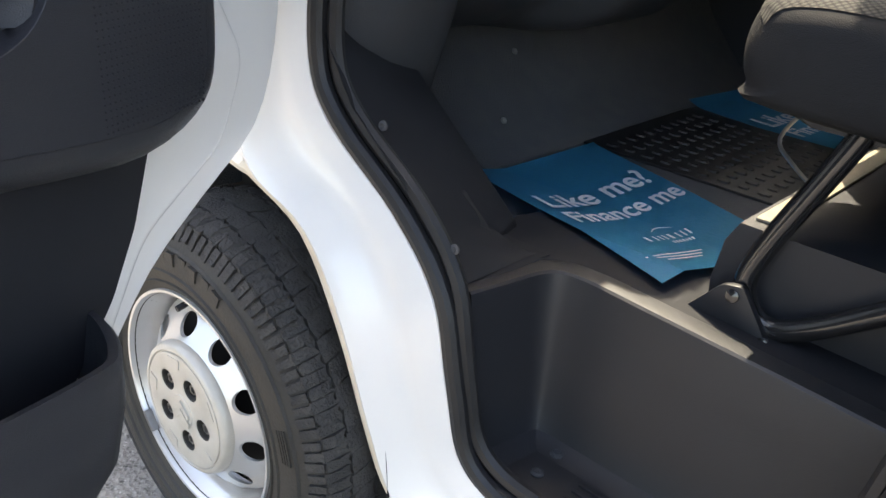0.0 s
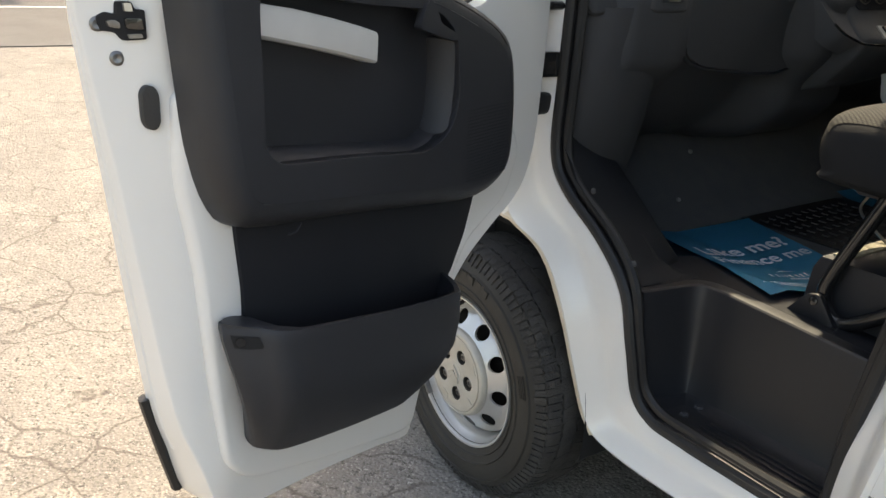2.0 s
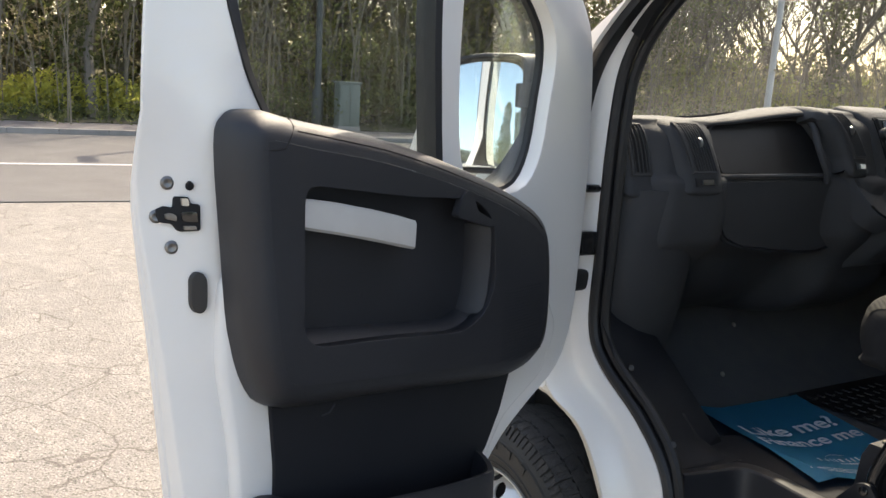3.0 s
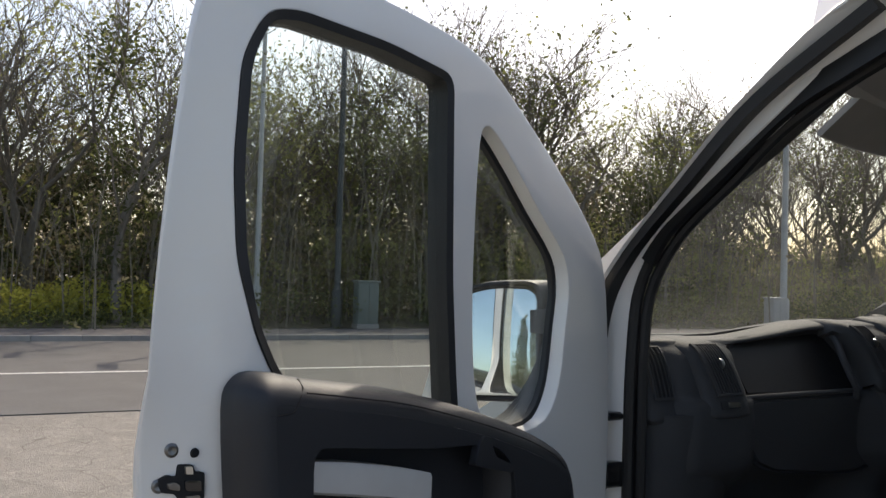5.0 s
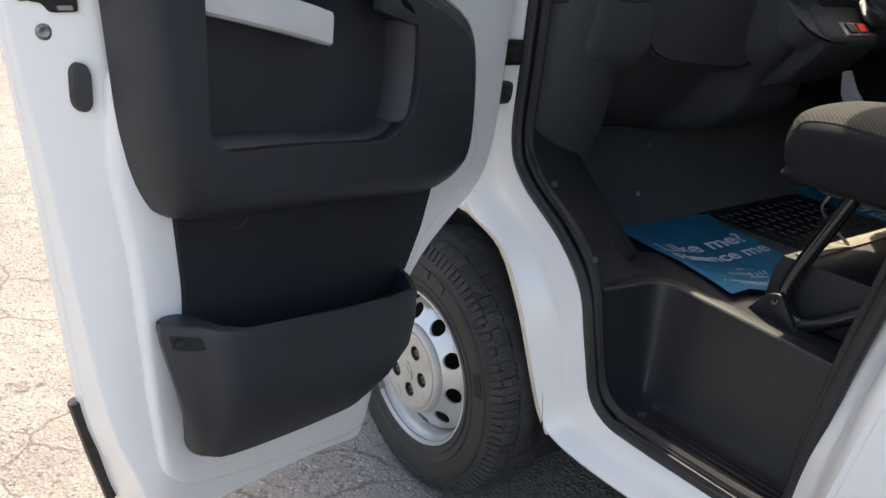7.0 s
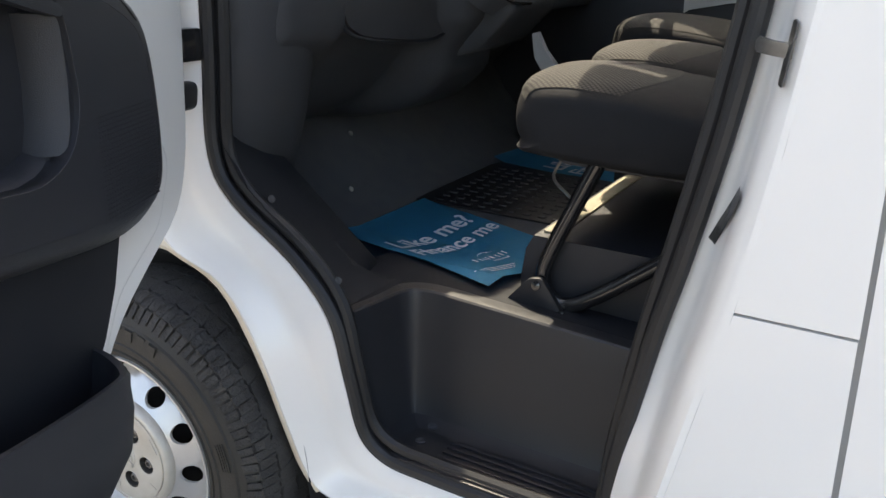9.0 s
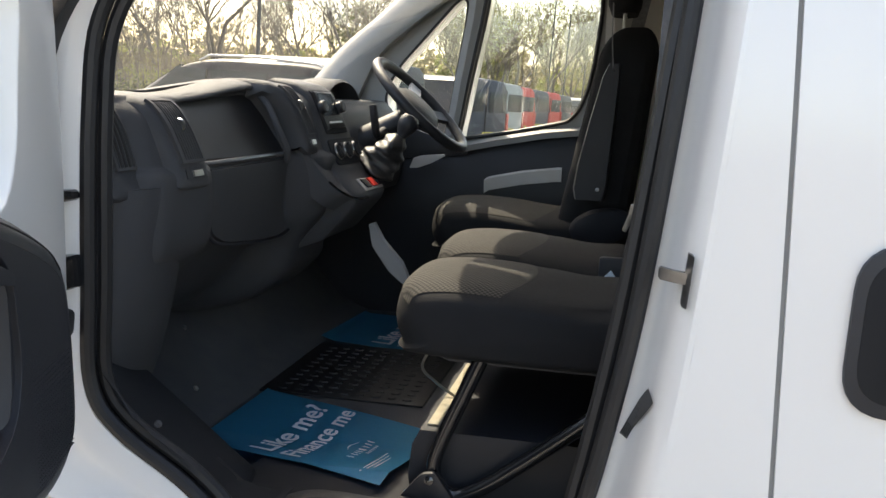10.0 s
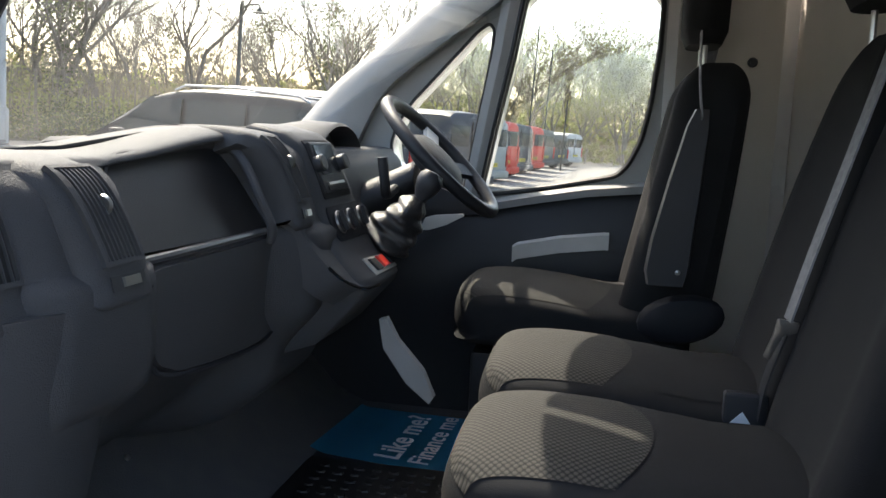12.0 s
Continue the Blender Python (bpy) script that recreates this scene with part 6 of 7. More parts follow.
part("wheel_pad", loft(pad, True, True), DASH, steering, "charcoal airbag pad")
for a in (0.35, math.pi - 0.35, math.pi + 0.5, -0.5):
    way = math.cos(a) * Vector((0, 1, 0)) + math.sin(a) * FLAT
    part("spoke", band([HUB + way * 0.06 - TOWARDS * 0.02, HUB + way * 0.12 - TOWARDS * 0.012, HUB + way * 0.188], 0.045, 0.014, TOWARDS.cross(way)), SILVER if a < 0 or a > 3.3 else BLACK, steering)

# ---------------------------------------------------------------- seats
def cushion(x0, x1, y0, y1, top, thick, crown=0.028):
    """A padded block: rounded nose, crowned top, soft sides."""
    rows = []
    for k in range(25):
        t = k / 24
        v = 2 * t - 1
        y = (y0 + y1) / 2 + (y1 - y0) / 2 * math.copysign(1 - (1 - abs(v)) ** 1.5, v)
        v = 2 * (y - y0) / (y1 - y0) - 1
        pinch = max(0.0, 1 - min(1.0, abs(v)) ** 7) ** 0.5
        row = []
        for x, z in ((x0 + 0.050, -thick), (x0 + 0.012, -thick * 0.80), (x0, -thick * 0.50), (x0 + 0.006, -0.036), (x0 + 0.026, -0.007), (x0 + 0.085, 0.003), (x0 + 0.17, 0.002), (x0 + 0.26, -0.006), (x0 + 0.36, -0.020), (x1, -0.030), (x1, -thick)):
            cx, cz = (x0 + x1) / 2 + 0.04, -thick * 0.55
            row.append(Vector((cx + (x - cx) * (0.90 + 0.10 * pinch) + 0.055 * abs(v) ** 5 * max(0.0, 1 - (x - x0) / 0.22), y, top + cz + (z - cz) * (0.62 + 0.38 * pinch) + (crown * (1 - v * v) if z > -0.05 else 0))))
        rows.append(row)
    return loft([spline(r, 4, True) for r in rows], True, True)


def woven(source, x0, x1, y0, y1, curve=0.0):
    """The woven centre of a cushion: a sheet lying a millimetre proud of its top, with a curved rear edge."""
    tree_of = BVHTree.FromBMesh(source)
    rows = []
    for i in range(21):
        v = -1 + i / 10
        y = (y0 + y1) / 2 + (y1 - y0) / 2 * v
        rear, front = x1 - curve * v * v, x0 + 0.03 * abs(v) ** 6
        row = []
        for k in range(31):
            x = front + (rear - front) * k / 30
            spot = tree_of.ray_cast(Vector((x, y, 3.0)), Vector((0, 0, -1)))
            row.append((spot[0] + spot[1].normalized() * 0.0016) if spot[0] is not None else Vector((x, y, 1.0)))
        rows.append(row)
    return loft(rows, False)


def backrest(x0, z0, z1, y0, y1, recline, thick, name_mat, parent, label=""):
    rows = []
    for t in [k / 20 for k in range(18)] + [0.88, 0.91, 0.94, 0.965, 0.985, 0.996]:
        crown = math.sqrt(max(0.0, 1 - max(0.0, (t - 0.84) / 0.16) ** 2))
        z = z0 + (z1 - z0) * t
        narrow = 0.34 * max(0, t - 0.45) ** 2.0 + 0.02 * (1 - min(1, t / 0.15)) + 0.055 * (1 - crown)
        x = x0 + recline * t
        a, b, th = y0 + narrow, y1 - narrow, thick * (1 - 0.25 * t)
        ring = [Vector((x + (0.5 + (dx - 0.5) * (0.25 + 0.75 * crown)) * th, a + (b - a) * s, z)) for s, dx in ((0.0, 0.45), (0.03, 0.08), (0.12, -0.06), (0.25, 0.04), (0.5, 0.09), (0.75, 0.04), (0.88, -0.06), (0.97, 0.08), (1.0, 0.45), (0.97, 0.9), (0.5, 1.0), (0.03, 0.9))]
        rows.append(spline(ring, 3, True))
    bm = loft(rows, True, True)
    return part("backrest", bm, name_mat, parent, label)


def headrest(x, y, z, parent):
    pad = [[Vector((x + dx * s, y + dy * s, z + h)) for dx, dy in ((-0.045, -0.09), (-0.055, 0.0), (-0.045, 0.09), (0.0, 0.125), (0.045, 0.09), (0.05, 0.0), (0.045, -0.09), (0.0, -0.125))] for h, s in ((0.0, 0.75), (0.03, 0.97), (0.10, 1.0), (0.16, 0.93), (0.19, 0.7))]
    head = part("headrest", loft([spline(r, 3, True) for r in pad], True, True), CLOTH, parent, "charcoal padded headrest")
    for dy in (-0.05, 0.05):
        part("headrest_post", tube([(x, y + dy, z - 0.09), (x, y + dy, z + 0.02)], 0.006, 8), CHROME, head, "chrome headrest post")


bench = thing("passenger_bench", (0.85, 0.93, 0.64), "charcoal cloth two-place passenger bench with woven centres", "seat")
SEAT_TOP = 1.078
def seat_pad(x0, x1, y0, y1, top, rear, parent):
    source = cushion(x0, x1, y0, y1, top, 0.130, 0.019)
    bmesh.ops.recalc_face_normals(source, faces=source.faces)
    centre = woven(source, x0 + 0.014, rear, y0 + 0.022, y1 - 0.026, 0.05)
    tail = woven(source, rear + 0.010, x1 - 0.02, y0 + 0.036, y1 - 0.040)
    pad = part("seat_cushion", source, CLOTH, parent, "charcoal cloth cushion")
    part("woven_centre", centre, WEAVE, pad, "grey lozenge-woven cushion centre")
    part("plain_rear", tail, CLOTH, pad, "plain cloth rear panel of the cushion")
    return pad


near = seat_pad(0.592, 1.08, 0.525, 0.905, SEAT_TOP + 0.006, 0.86, bench)
middle = seat_pad(0.578, 1.08, 0.910, 1.305, SEAT_TOP + 0.014, 0.84, bench)
skirt = loft([[Vector((x, y, z)) for x, y in ((x0, 0.590), (x0 + 0.03, 0.562), (1.10, 0.552), (1.10, 1.28), (x0 + 0.03, 1.27), (x0, 1.25))] for z, x0 in ((0.985, 0.655), (0.960, 0.660), (0.946, 0.685))], True, True)
part("seat_pan", bevel(skirt, 0.01, 2, 50), BLACK, bench, "black seat pan")
for y in (0.535, 0.915):
    backrest(1.022, 1.03, 1.672, y, y + 0.375, 0.165, 0.085, CLOTH, bench, "charcoal cloth backrest")
    headrest(1.198, y + 0.1875, 1.712, bench)
# tubular frame and its foot
loop = spline([(0.778, 0.561, 0.960), (0.740, 0.556, 0.87), (0.706, 0.552, 0.79), (0.690, 0.549, 0.735), (0.702, 0.546, 0.697), (0.738, 0.545, 0.680), (0.790, 0.545, 0.705), (0.88, 0.545, 0.775), (0.99, 0.545, 0.865)], 5)
part("leg_tube", tube(loop, 0.0155, 12), GLOSS, bench, "bent gloss-black steel leg tube")
loop2 = [p + Vector((0.02, 0.62, 0.0)) for p in loop]
part("leg_tube", tube(loop2, 0.0155, 12), GLOSS, bench, "bent gloss-black steel leg tube")
part("foot_bracket", plate(rounded([(0.600, 0.640), (0.672, 0.728), (0.700, 0.735), (0.762, 0.650), (0.757, 0.630)], 0.010), 0.518, 0.530, soft=0.004), STEP, bench, "dark steel foot bracket")
part("foot_flange", box((0.590, 0.50, 0.633), (0.78, 0.56, 0.645), 0.004), STEP, bench, "dark steel foot flange")
for x, z in ((0.690, 0.718), (0.742, 0.668)):
    part("frame_bolt", lathe([(0.0, 0.0), (0.010, 0.0), (0.009, 0.006), (0.0, 0.008)], (x, 0.520, z), (0, -1, 0.2), 12), GLOSS, bench, "small dark bolt")
part("side_rail", box((0.765, 0.478, 0.640), (1.20, 0.505, 0.664), 0.004), GLOSS, bench, "dark steel seat rail")
wire = spline([(0.645, 0.77, 0.93), (0.610, 0.765, 0.865), (0.640, 0.765, 0.83), (0.690, 0.76, 0.80)], 5)
part("wire_catch", tube(wire, 0.0035, 6), CHROME, bench, "thin bent wire catch")
tray = loft([[Vector((x, y, z)) for x, y in ((x0, 0.575), (1.20, 0.575), (1.20, 1.24), (x0, 1.24))] for z, x0 in ((0.632, 0.640), (0.70, 0.632), (0.765, 0.640), (0.795, 0.655))], True, True)
tray_box = thing("underseat_box", (0.90, 0.91, 0.632), "black plastic storage box under the bench", "storage box")
part("box_body", bevel(tray, 0.02, 3, 40), BLACK, tray_box)
# Pale strip added to paint the patch of sun on the box top.
part("box_sun_patch", box((0.664, 0.60, 0.7955), (0.700, 1.18, 0.800), 0.002), SUN_PATCH, tray_box, "thin sand-coloured pad painting the sunlit strip on the box")

# seat belts
part("belt_webbing", band(spline([(1.160, 0.895, 1.64), (1.122, 0.890, 1.50), (1.077, 0.89, 1.33), (1.052, 0.89, 1.228)], 5), 0.044, 0.003, Vector((0.0, 1, 0))), WEB, bench, "grey seat-belt webbing")
part("belt_webbing", band(spline([(1.050, 0.89, 1.21), (1.030, 0.90, 1.13), (1.025, 0.91, 1.07)], 4), 0.036, 0.003, Vector((0.0, 1, 0))), BLACK, bench)
part("belt_tongue", plate(rounded([(1.020, 1.172), (1.029, 1.168), (1.045, 1.205), (1.064, 1.211), (1.067, 1.226), (1.036, 1.231), (1.032, 1.208)], 0.003), 0.880, 0.884, soft=0.001), WORN, bench, "bright steel belt tongue")
part("belt_buckle", box((0.975, 0.905, 1.055), (1.040, 0.930, 1.105), 0.007, 3), BLACK, bench, "black belt buckle with a white corner tag")
part("buckle_tag", plate([(0.985, 1.060), (1.015, 1.060), (1.002, 1.078)], 0.9015, 0.9035), INK, bench)
part("belt_webbing", band(spline([(1.105, 0.335, 1.95), (1.085, 0.345, 1.60), (1.080, 0.36, 1.20), (1.085, 0.37, 0.80)], 5), 0.044, 0.003, Vector((1, 0.3, 0))), WEB, bench, "grey seat-belt webbing along the pillar")

driver = thing("driver_seat", (0.70, 1.77, 0.64), "charcoal cloth driver's seat with a fold-up arm rest", "seat")
seat_pad(0.415, 0.95, 1.530, 1.995, 1.106, 0.80, driver)
backrest(0.826, 1.06, 1.675, 1.545, 1.985, 0.120, 0.21, CLOTH, driver, "charcoal cloth backrest")
headrest(0.985, 1.765, 1.715, driver)
arm = loft([[Vector((x + dx, y, z)) for dx, y in ((-w, 1.478), (w, 1.478), (w * 1.12, 1.50), (w, 1.525), (-w, 1.525), (-w * 1.12, 1.50))] for x, z, w in ((0.916, 1.168, 0.036), (0.917, 1.20, 0.043), (0.924, 1.27, 0.041), (0.943, 1.40, 0.032), (0.961, 1.52, 0.021), (0.968, 1.555, 0.013))], True, True)
part("arm_rest", bevel(arm, 0.012, 3, 30), BLACK, driver, "black padded arm rest folded upright")
part("seat_base", box((0.47, 1.58, 0.632), (0.95, 1.95, 0.955), 0.015), BLACK, driver, "black seat base")
cover = [[Vector((0.958 + 0.092 * k * math.cos(a) - 0.03 * k * math.sin(a), 1.535 - d, 1.085 + 0.050 * k * math.sin(a) + 0.03 * k * math.cos(a))) for a in [2 * math.pi * j / 20 for j in range(20)]] for k, d in ((1.0, 0.0), (0.98, 0.018), (0.85, 0.030), (0.5, 0.038), (0.1, 0.040))]
part("recliner_cover", loft(cover, True, True), MATT, driver, "black rounded recliner cover")
part("arm_bolt", lathe([(0.0, 0.0), (0.006, 0.0), (0.0, 0.004)], (0.940, 1.474, 1.20), (0, -1, 0), 10), CHROME, driver)
part("belt_webbing", band(spline([(1.06, 2.05, 1.90), (1.00, 2.03, 1.55), (0.98, 2.02, 1.10)], 5), 0.044, 0.003, Vector((1, 0, 0))), WEB, driver, "grey seat-belt webbing")
part("belt_webbing", band(spline([(0.955, 1.515, 1.72), (0.958, 1.495, 1.62), (0.966, 1.470, 1.535)], 4), 0.026, 0.003, Vector((0, 1, 0))), WEB, driver)


# ---------------------------------------------------------------- paper floor mats and the rubber mat
def paper_mat(origin, way, across, size_a, size_b, z_of, name_label, text_scale=1.0):
    """A printed paper mat: origin at the front near corner, across runs along the lettering, way down the lines."""
    way, across = Vector(way).normalized(), Vector(across).normalized()
    mat = thing("paper_mat", origin, name_label, "floor mat", "paper mats on the cab floor")

    def at(a, b, lift=0.0):
        p = Vector(origin) + across * a + way * b
        return Vector((p.x, p.y, z_of(p.x, p.y, a, b) + lift))

    grid = [[at(size_a * i / 64, size_b * j / 64) for i in range(65)] for j in range(65)]
    sheet = loft(grid, False)
    bmesh.ops.solidify(sheet, geom=list(sheet.faces), thickness=0.0008)
    part("sheet", sheet, BLUE, mat, "blue printed paper sheet")

    def words(text, a, b, height, weight):
        curve = bpy.data.curves.new("words", "FONT")
        curve.body, curve.size, curve.offset, curve.extrude = text, height, weight, 0.0002
        curve.resolution_u = 3
        holder = bpy.data.objects.new("words", curve)
        mesh = bpy.data.meshes.new_from_object(holder)
        bpy.data.objects.remove(holder)
        bm = bmesh.new()
        bm.from_mesh(mesh)
        bpy.data.meshes.remove(mesh)
        for _ in range(4):
            bmesh.ops.triangulate(bm, faces=list(bm.faces))
            bmesh.ops.subdivide_edges(bm, edges=[e for e in bm.edges if e.calc_length() > 0.011], cuts=1)
        bmesh.ops.triangulate(bm, faces=list(bm.faces))
        for v in bm.verts:
            v.co = at(a + v.co.x, b - v.co.y, 0.0024 + v.co.z)
        part("lettering", bm, INK, mat, "white bold lettering", smooth=False)

    k = text_scale
    words("Like me?", 0.034 * k, 0.235 * k, 0.098 * k, 0.0017)
    words("Finance me", 0.030 * k, 0.318 * k, 0.080 * k, 0.0013)
    bars = bmesh.new()
    def bar(a0, a1, b0, b1, bm):
        loft([[at(a, b, 0.0016) for a, b in ((a0 + (a1 - a0) * t, b0), (a0 + (a1 - a0) * t, b1))] for t in (0, 0.25, 0.5, 0.75, 1)], False, bm=bm)
    for a0, a1 in ((0.100, 0.124), (0.128, 0.142), (0.146, 0.156), (0.160, 0.174), (0.178, 0.202), (0.206, 0.220), (0.224, 0.236), (0.240, 0.252)):
        bar((a0 + 0.02) * k, (a0 + 0.02 + (a1 - a0) * 0.42) * k, 0.408 * k, 0.428 * k, bars)
    for a0 in (0.180, 0.191, 0.202, 0.213, 0.224, 0.235, 0.246):
        bar(a0 * k, (a0 + 0.006) * k, 0.436 * k, 0.445 * k, bars)
    part("maker_mark", bars, INK, mat, "white maker's mark as plain bars", smooth=False)
    swoosh = bmesh.new()
    loft([[at((0.170 + 0.075 * t) * k, (0.392 - 0.016 * math.sin(math.pi * t) + d) * k, 0.0016) for d in (0.0, 0.0035 * math.sin(math.pi * t) + 0.0004)] for t in [i / 10 for i in range(11)]], False, bm=swoosh)
    part("mark_curve", swoosh, INK, mat, smooth=False)
    small = bmesh.new()
    for row in range(3):
        bar((0.030 + 0.02 * row) * k, (0.215 - 0.015 * row) * k, (0.482 + 0.010 * row) * k, (0.4855 + 0.010 * row) * k, small)
    part("small_print", small, INK, mat, "unreadable small print as thin bars", smooth=False)
    return mat


paper_mat((0.075, 0.695, 0.66), (0.945, -0.325, 0), (0.02, 0.9998, 0), 0.410, 0.545,
          lambda x, y, a, b: 0.642 + 0.050 * min(1.0, max(0.0, (0.80 - y) / 0.22) ** 1.2) + 0.045 * max(0, (0.10 - x) / 0.12) ** 1.5 + 0.003 * math.sin(9 * x + 4 * y),
          "blue paper floor mat with white lettering, lying in the passenger footwell")
paper_mat((0.05, 1.60, 0.64), (0.99, -0.10, 0), (0.05, 0.998, 0), 0.405, 0.520,
          lambda x, y, a, b: 0.640 + 0.05 * max(0, (0.10 - x) / 0.12) ** 1.5 + 0.003 * math.sin(8 * x + 5 * y),
          "blue paper floor mat with white lettering, lying in the driver's footwell")
rubber = thing("rubber_mat", (0.30, 1.31, 0.633), "black studded rubber mat in the middle of the cab floor", "floor mat")
part("mat_sheet", box((0.06, 1.10, 0.6325), (0.53, 1.58, 0.6385), 0.002), SEAL, rubber)
studs = bmesh.new()
for i in range(9):
    for j in range(11):
        c = Vector((0.12 + 0.045 * i, 1.13 + 0.040 * j, 0.638))
        s = 0.011 if (i + j) % 2 else 0.014
        loft([[c + Vector((s * k * a, s * k * b, h)) for a, b in ((-1, -0.5), (0, -0.8), (1, -0.5), (1, 0.5), (0, 0.8), (-1, 0.5))] for k, h in ((1.0, 0.0), (0.8, 0.004))], True, True, studs)
tagged(part("mat_studs", studs, SEAL, rubber, "raised studs", smooth=False), kind="stuff")
# ---------------------------------------------------------------- trees and hedge
BARK = surface("grey_brown_bark", (0.120, 0.102, 0.082), 0.9, second=(0.185, 0.165, 0.135), scale=6.0, fine=0.7, fine_scale=60.0, per_object=0.2)
LEAF = leafy("young_spring_leaf", (0.330, 0.340, 0.125), (0.215, 0.235, 0.090))
IVY = leafy("dark_ivy_leaf", (0.085, 0.105, 0.045), (0.125, 0.135, 0.062), 1.5)
BUD = leafy("brown_twig_haze", (0.280, 0.235, 0.155), (0.245, 0.230, 0.125), 1.0)
STRAW = leafy("dry_grass", (0.36, 0.35, 0.085), (0.27, 0.29, 0.065), 0.8)


def flakes(bm, rng, centre, spread, count, size):
    """Small crooked leaves about a point."""
    for _ in range(count):
        c = centre + Vector((rng.gauss(0, spread), rng.gauss(0, spread), rng.gauss(0, spread * 0.8)))
        a = Vector((rng.uniform(-1, 1), rng.uniform(-1, 1), rng.uniform(-1, 1))).normalized()
        b = a.orthogonal().normalized()
        s = size * rng.uniform(0.6, 1.3)
        bm.faces.new([bm.verts.new(c + a * s * i + b * s * 0.55 * j) for i, j in ((-1, 0), (0, -1), (1, 0), (0, 1))])


def tree(seed, height, leaf_count, leaf_mat, leaf_size, ivy, label, spread=1.0, m=None):
    """A bare or budding tree: forked tapering limbs down to twigs, with thin leaf."""
    rng = random.Random(seed)
    own = thing("tree", (0, 0, 0), label, "tree", "trees beyond the road", m=m)
    wood, leaf = bmesh.new(), bmesh.new()
    tips = []

    def grow(p, way, length, r, level):
        steps = 4 if level < 2 else 3 if level < 3 else 2
        pts, q, w = [p], p, way
        for _ in range(steps):
            w = (w + Vector((rng.gauss(0, 0.12), rng.gauss(0, 0.12), rng.gauss(0.06, 0.07)))).normalized()
            q = q + w * length / steps
            pts.append(q)
        tube(pts, r, 6 if level < 2 else 4 if level < 3 else 3, bm=wood, taper=lambda t: 1 - 0.45 * t)
        if level >= 5:
            tips.append(q)
            return
        if level >= 3:
            tips.append(pts[-2])
        for k in range(4 if level in (1, 4) else 3):
            t = rng.uniform(0.35, 1.0) if k else 1.0
            at = pts[min(len(pts) - 1, max(1, round(t * steps)))]
            turn = Vector((rng.gauss(0, 1), rng.gauss(0, 1), 0)).normalized() * spread * rng.uniform(0.30, 0.85)
            grow(at, (w + turn).normalized(), length * rng.uniform(0.62, 0.82), max(0.006, r * rng.uniform(0.48, 0.62)), level + 1)

    for _ in range(1 if height > 6.5 else 2):
        start = Vector((rng.gauss(0, 0.15), rng.gauss(0, 0.15), -0.1))
        grow(start, Vector((rng.gauss(0, 0.12), rng.gauss(0, 0.12), 1)).normalized(), height * 0.27, 0.0105 * height * (1.0 if height > 6.5 else 0.65), 0)
    for tip in tips:
        if rng.random() < leaf_count % 1 or leaf_count >= 1:
            flakes(leaf, rng, tip, 0.22, max(1, int(leaf_count)), leaf_size)
    if ivy:
        for k in range(ivy):
            z = rng.uniform(0.2, height * 0.55)
            flakes(leaf, rng, Vector((rng.gauss(0, 0.25), rng.gauss(0, 0.25), z)), 0.18, 8, 0.06)
    part("trunk", wood, BARK, own, "grey-brown trunk with bare forked limbs", smooth=False)
    part("crown", leaf, leaf_mat, own, "thin spring crown", smooth=False)
    return own


kinds = [
    tree(11, 10.5, 1, BUD, 0.035, 0, "tall bare tree with brown buds"),
    tree(12, 9.2, 2, LEAF, 0.05, 0, "budding tree with thin yellow-green leaf"),
    tree(13, 6.4, 3, LEAF, 0.05, 0, "bushy tree in young green leaf", 1.1),
    tree(14, 9.8, 1, IVY, 0.05, 160, "bare tree wrapped in dark ivy"),
    tree(15, 5.6, 4, IVY, 0.05, 60, "low dark evergreen thicket tree", 1.2),
    tree(16, 9.0, 1, BUD, 0.03, 0, "slender bare tree with fine twigs", 0.8),
]
rng = random.Random(7)
spots = []
for k in range(120):
    along = -34 + 0.72 * k + rng.uniform(-0.6, 0.6)
    back = -12.2 - abs(rng.gauss(0, 3.6)) - (k % 4) * 1.6
    p = ROAD @ Vector((back, along, 0.12))
    choice = rng.choice((0, 1, 1, 2, 2, 3, 4, 5))
    if along < 23:
        spots.append((p.x, p.y, 0.05, choice))
    elif k % 3 == 0:
        spots.append((p.x, p.y, 0.05, (0, 5, 5, 3)[k // 3 % 4]))
for k in range(80):
    a = radians(87 + 38 * (k + rng.random()) / 80)
    d = rng.uniform(54, 74)
    spots.append((1 + d * math.cos(a), d * math.sin(a), -0.06, rng.choice((0, 1, 1, 1, 2, 5))))
for k in range(34):
    a = radians(103 + 32 * (k + rng.random()) / 34)
    d = rng.uniform(30, 44)
    spots.append((1 + d * math.cos(a), d * math.sin(a), -0.06, rng.choice((0, 1, 3, 5, 5))))
used, open_side = set(), 0
for x, y, z, kind in spots:
    bearing, away = math.degrees(math.atan2(y, x - 0.9)), math.hypot(x - 0.9, y)
    if 103 < bearing < 126:
        # the open car-park side, where the trees stand thin
        open_side += 1
        if away < 37 or open_side % 3:
            continue
        kind = (0, 5, 5, 3)[open_side // 3 % 4]
    m = Matrix.Translation((x, y, z)) @ Matrix.Rotation(rng.uniform(0, 6.28), 4, "Z") @ Matrix.Scale(rng.uniform(1.0, 1.4), 4)
    if kind not in used:
        used.add(kind)
        kinds[kind].matrix_world = m
    else:
        copy_thing(kinds[kind], m)


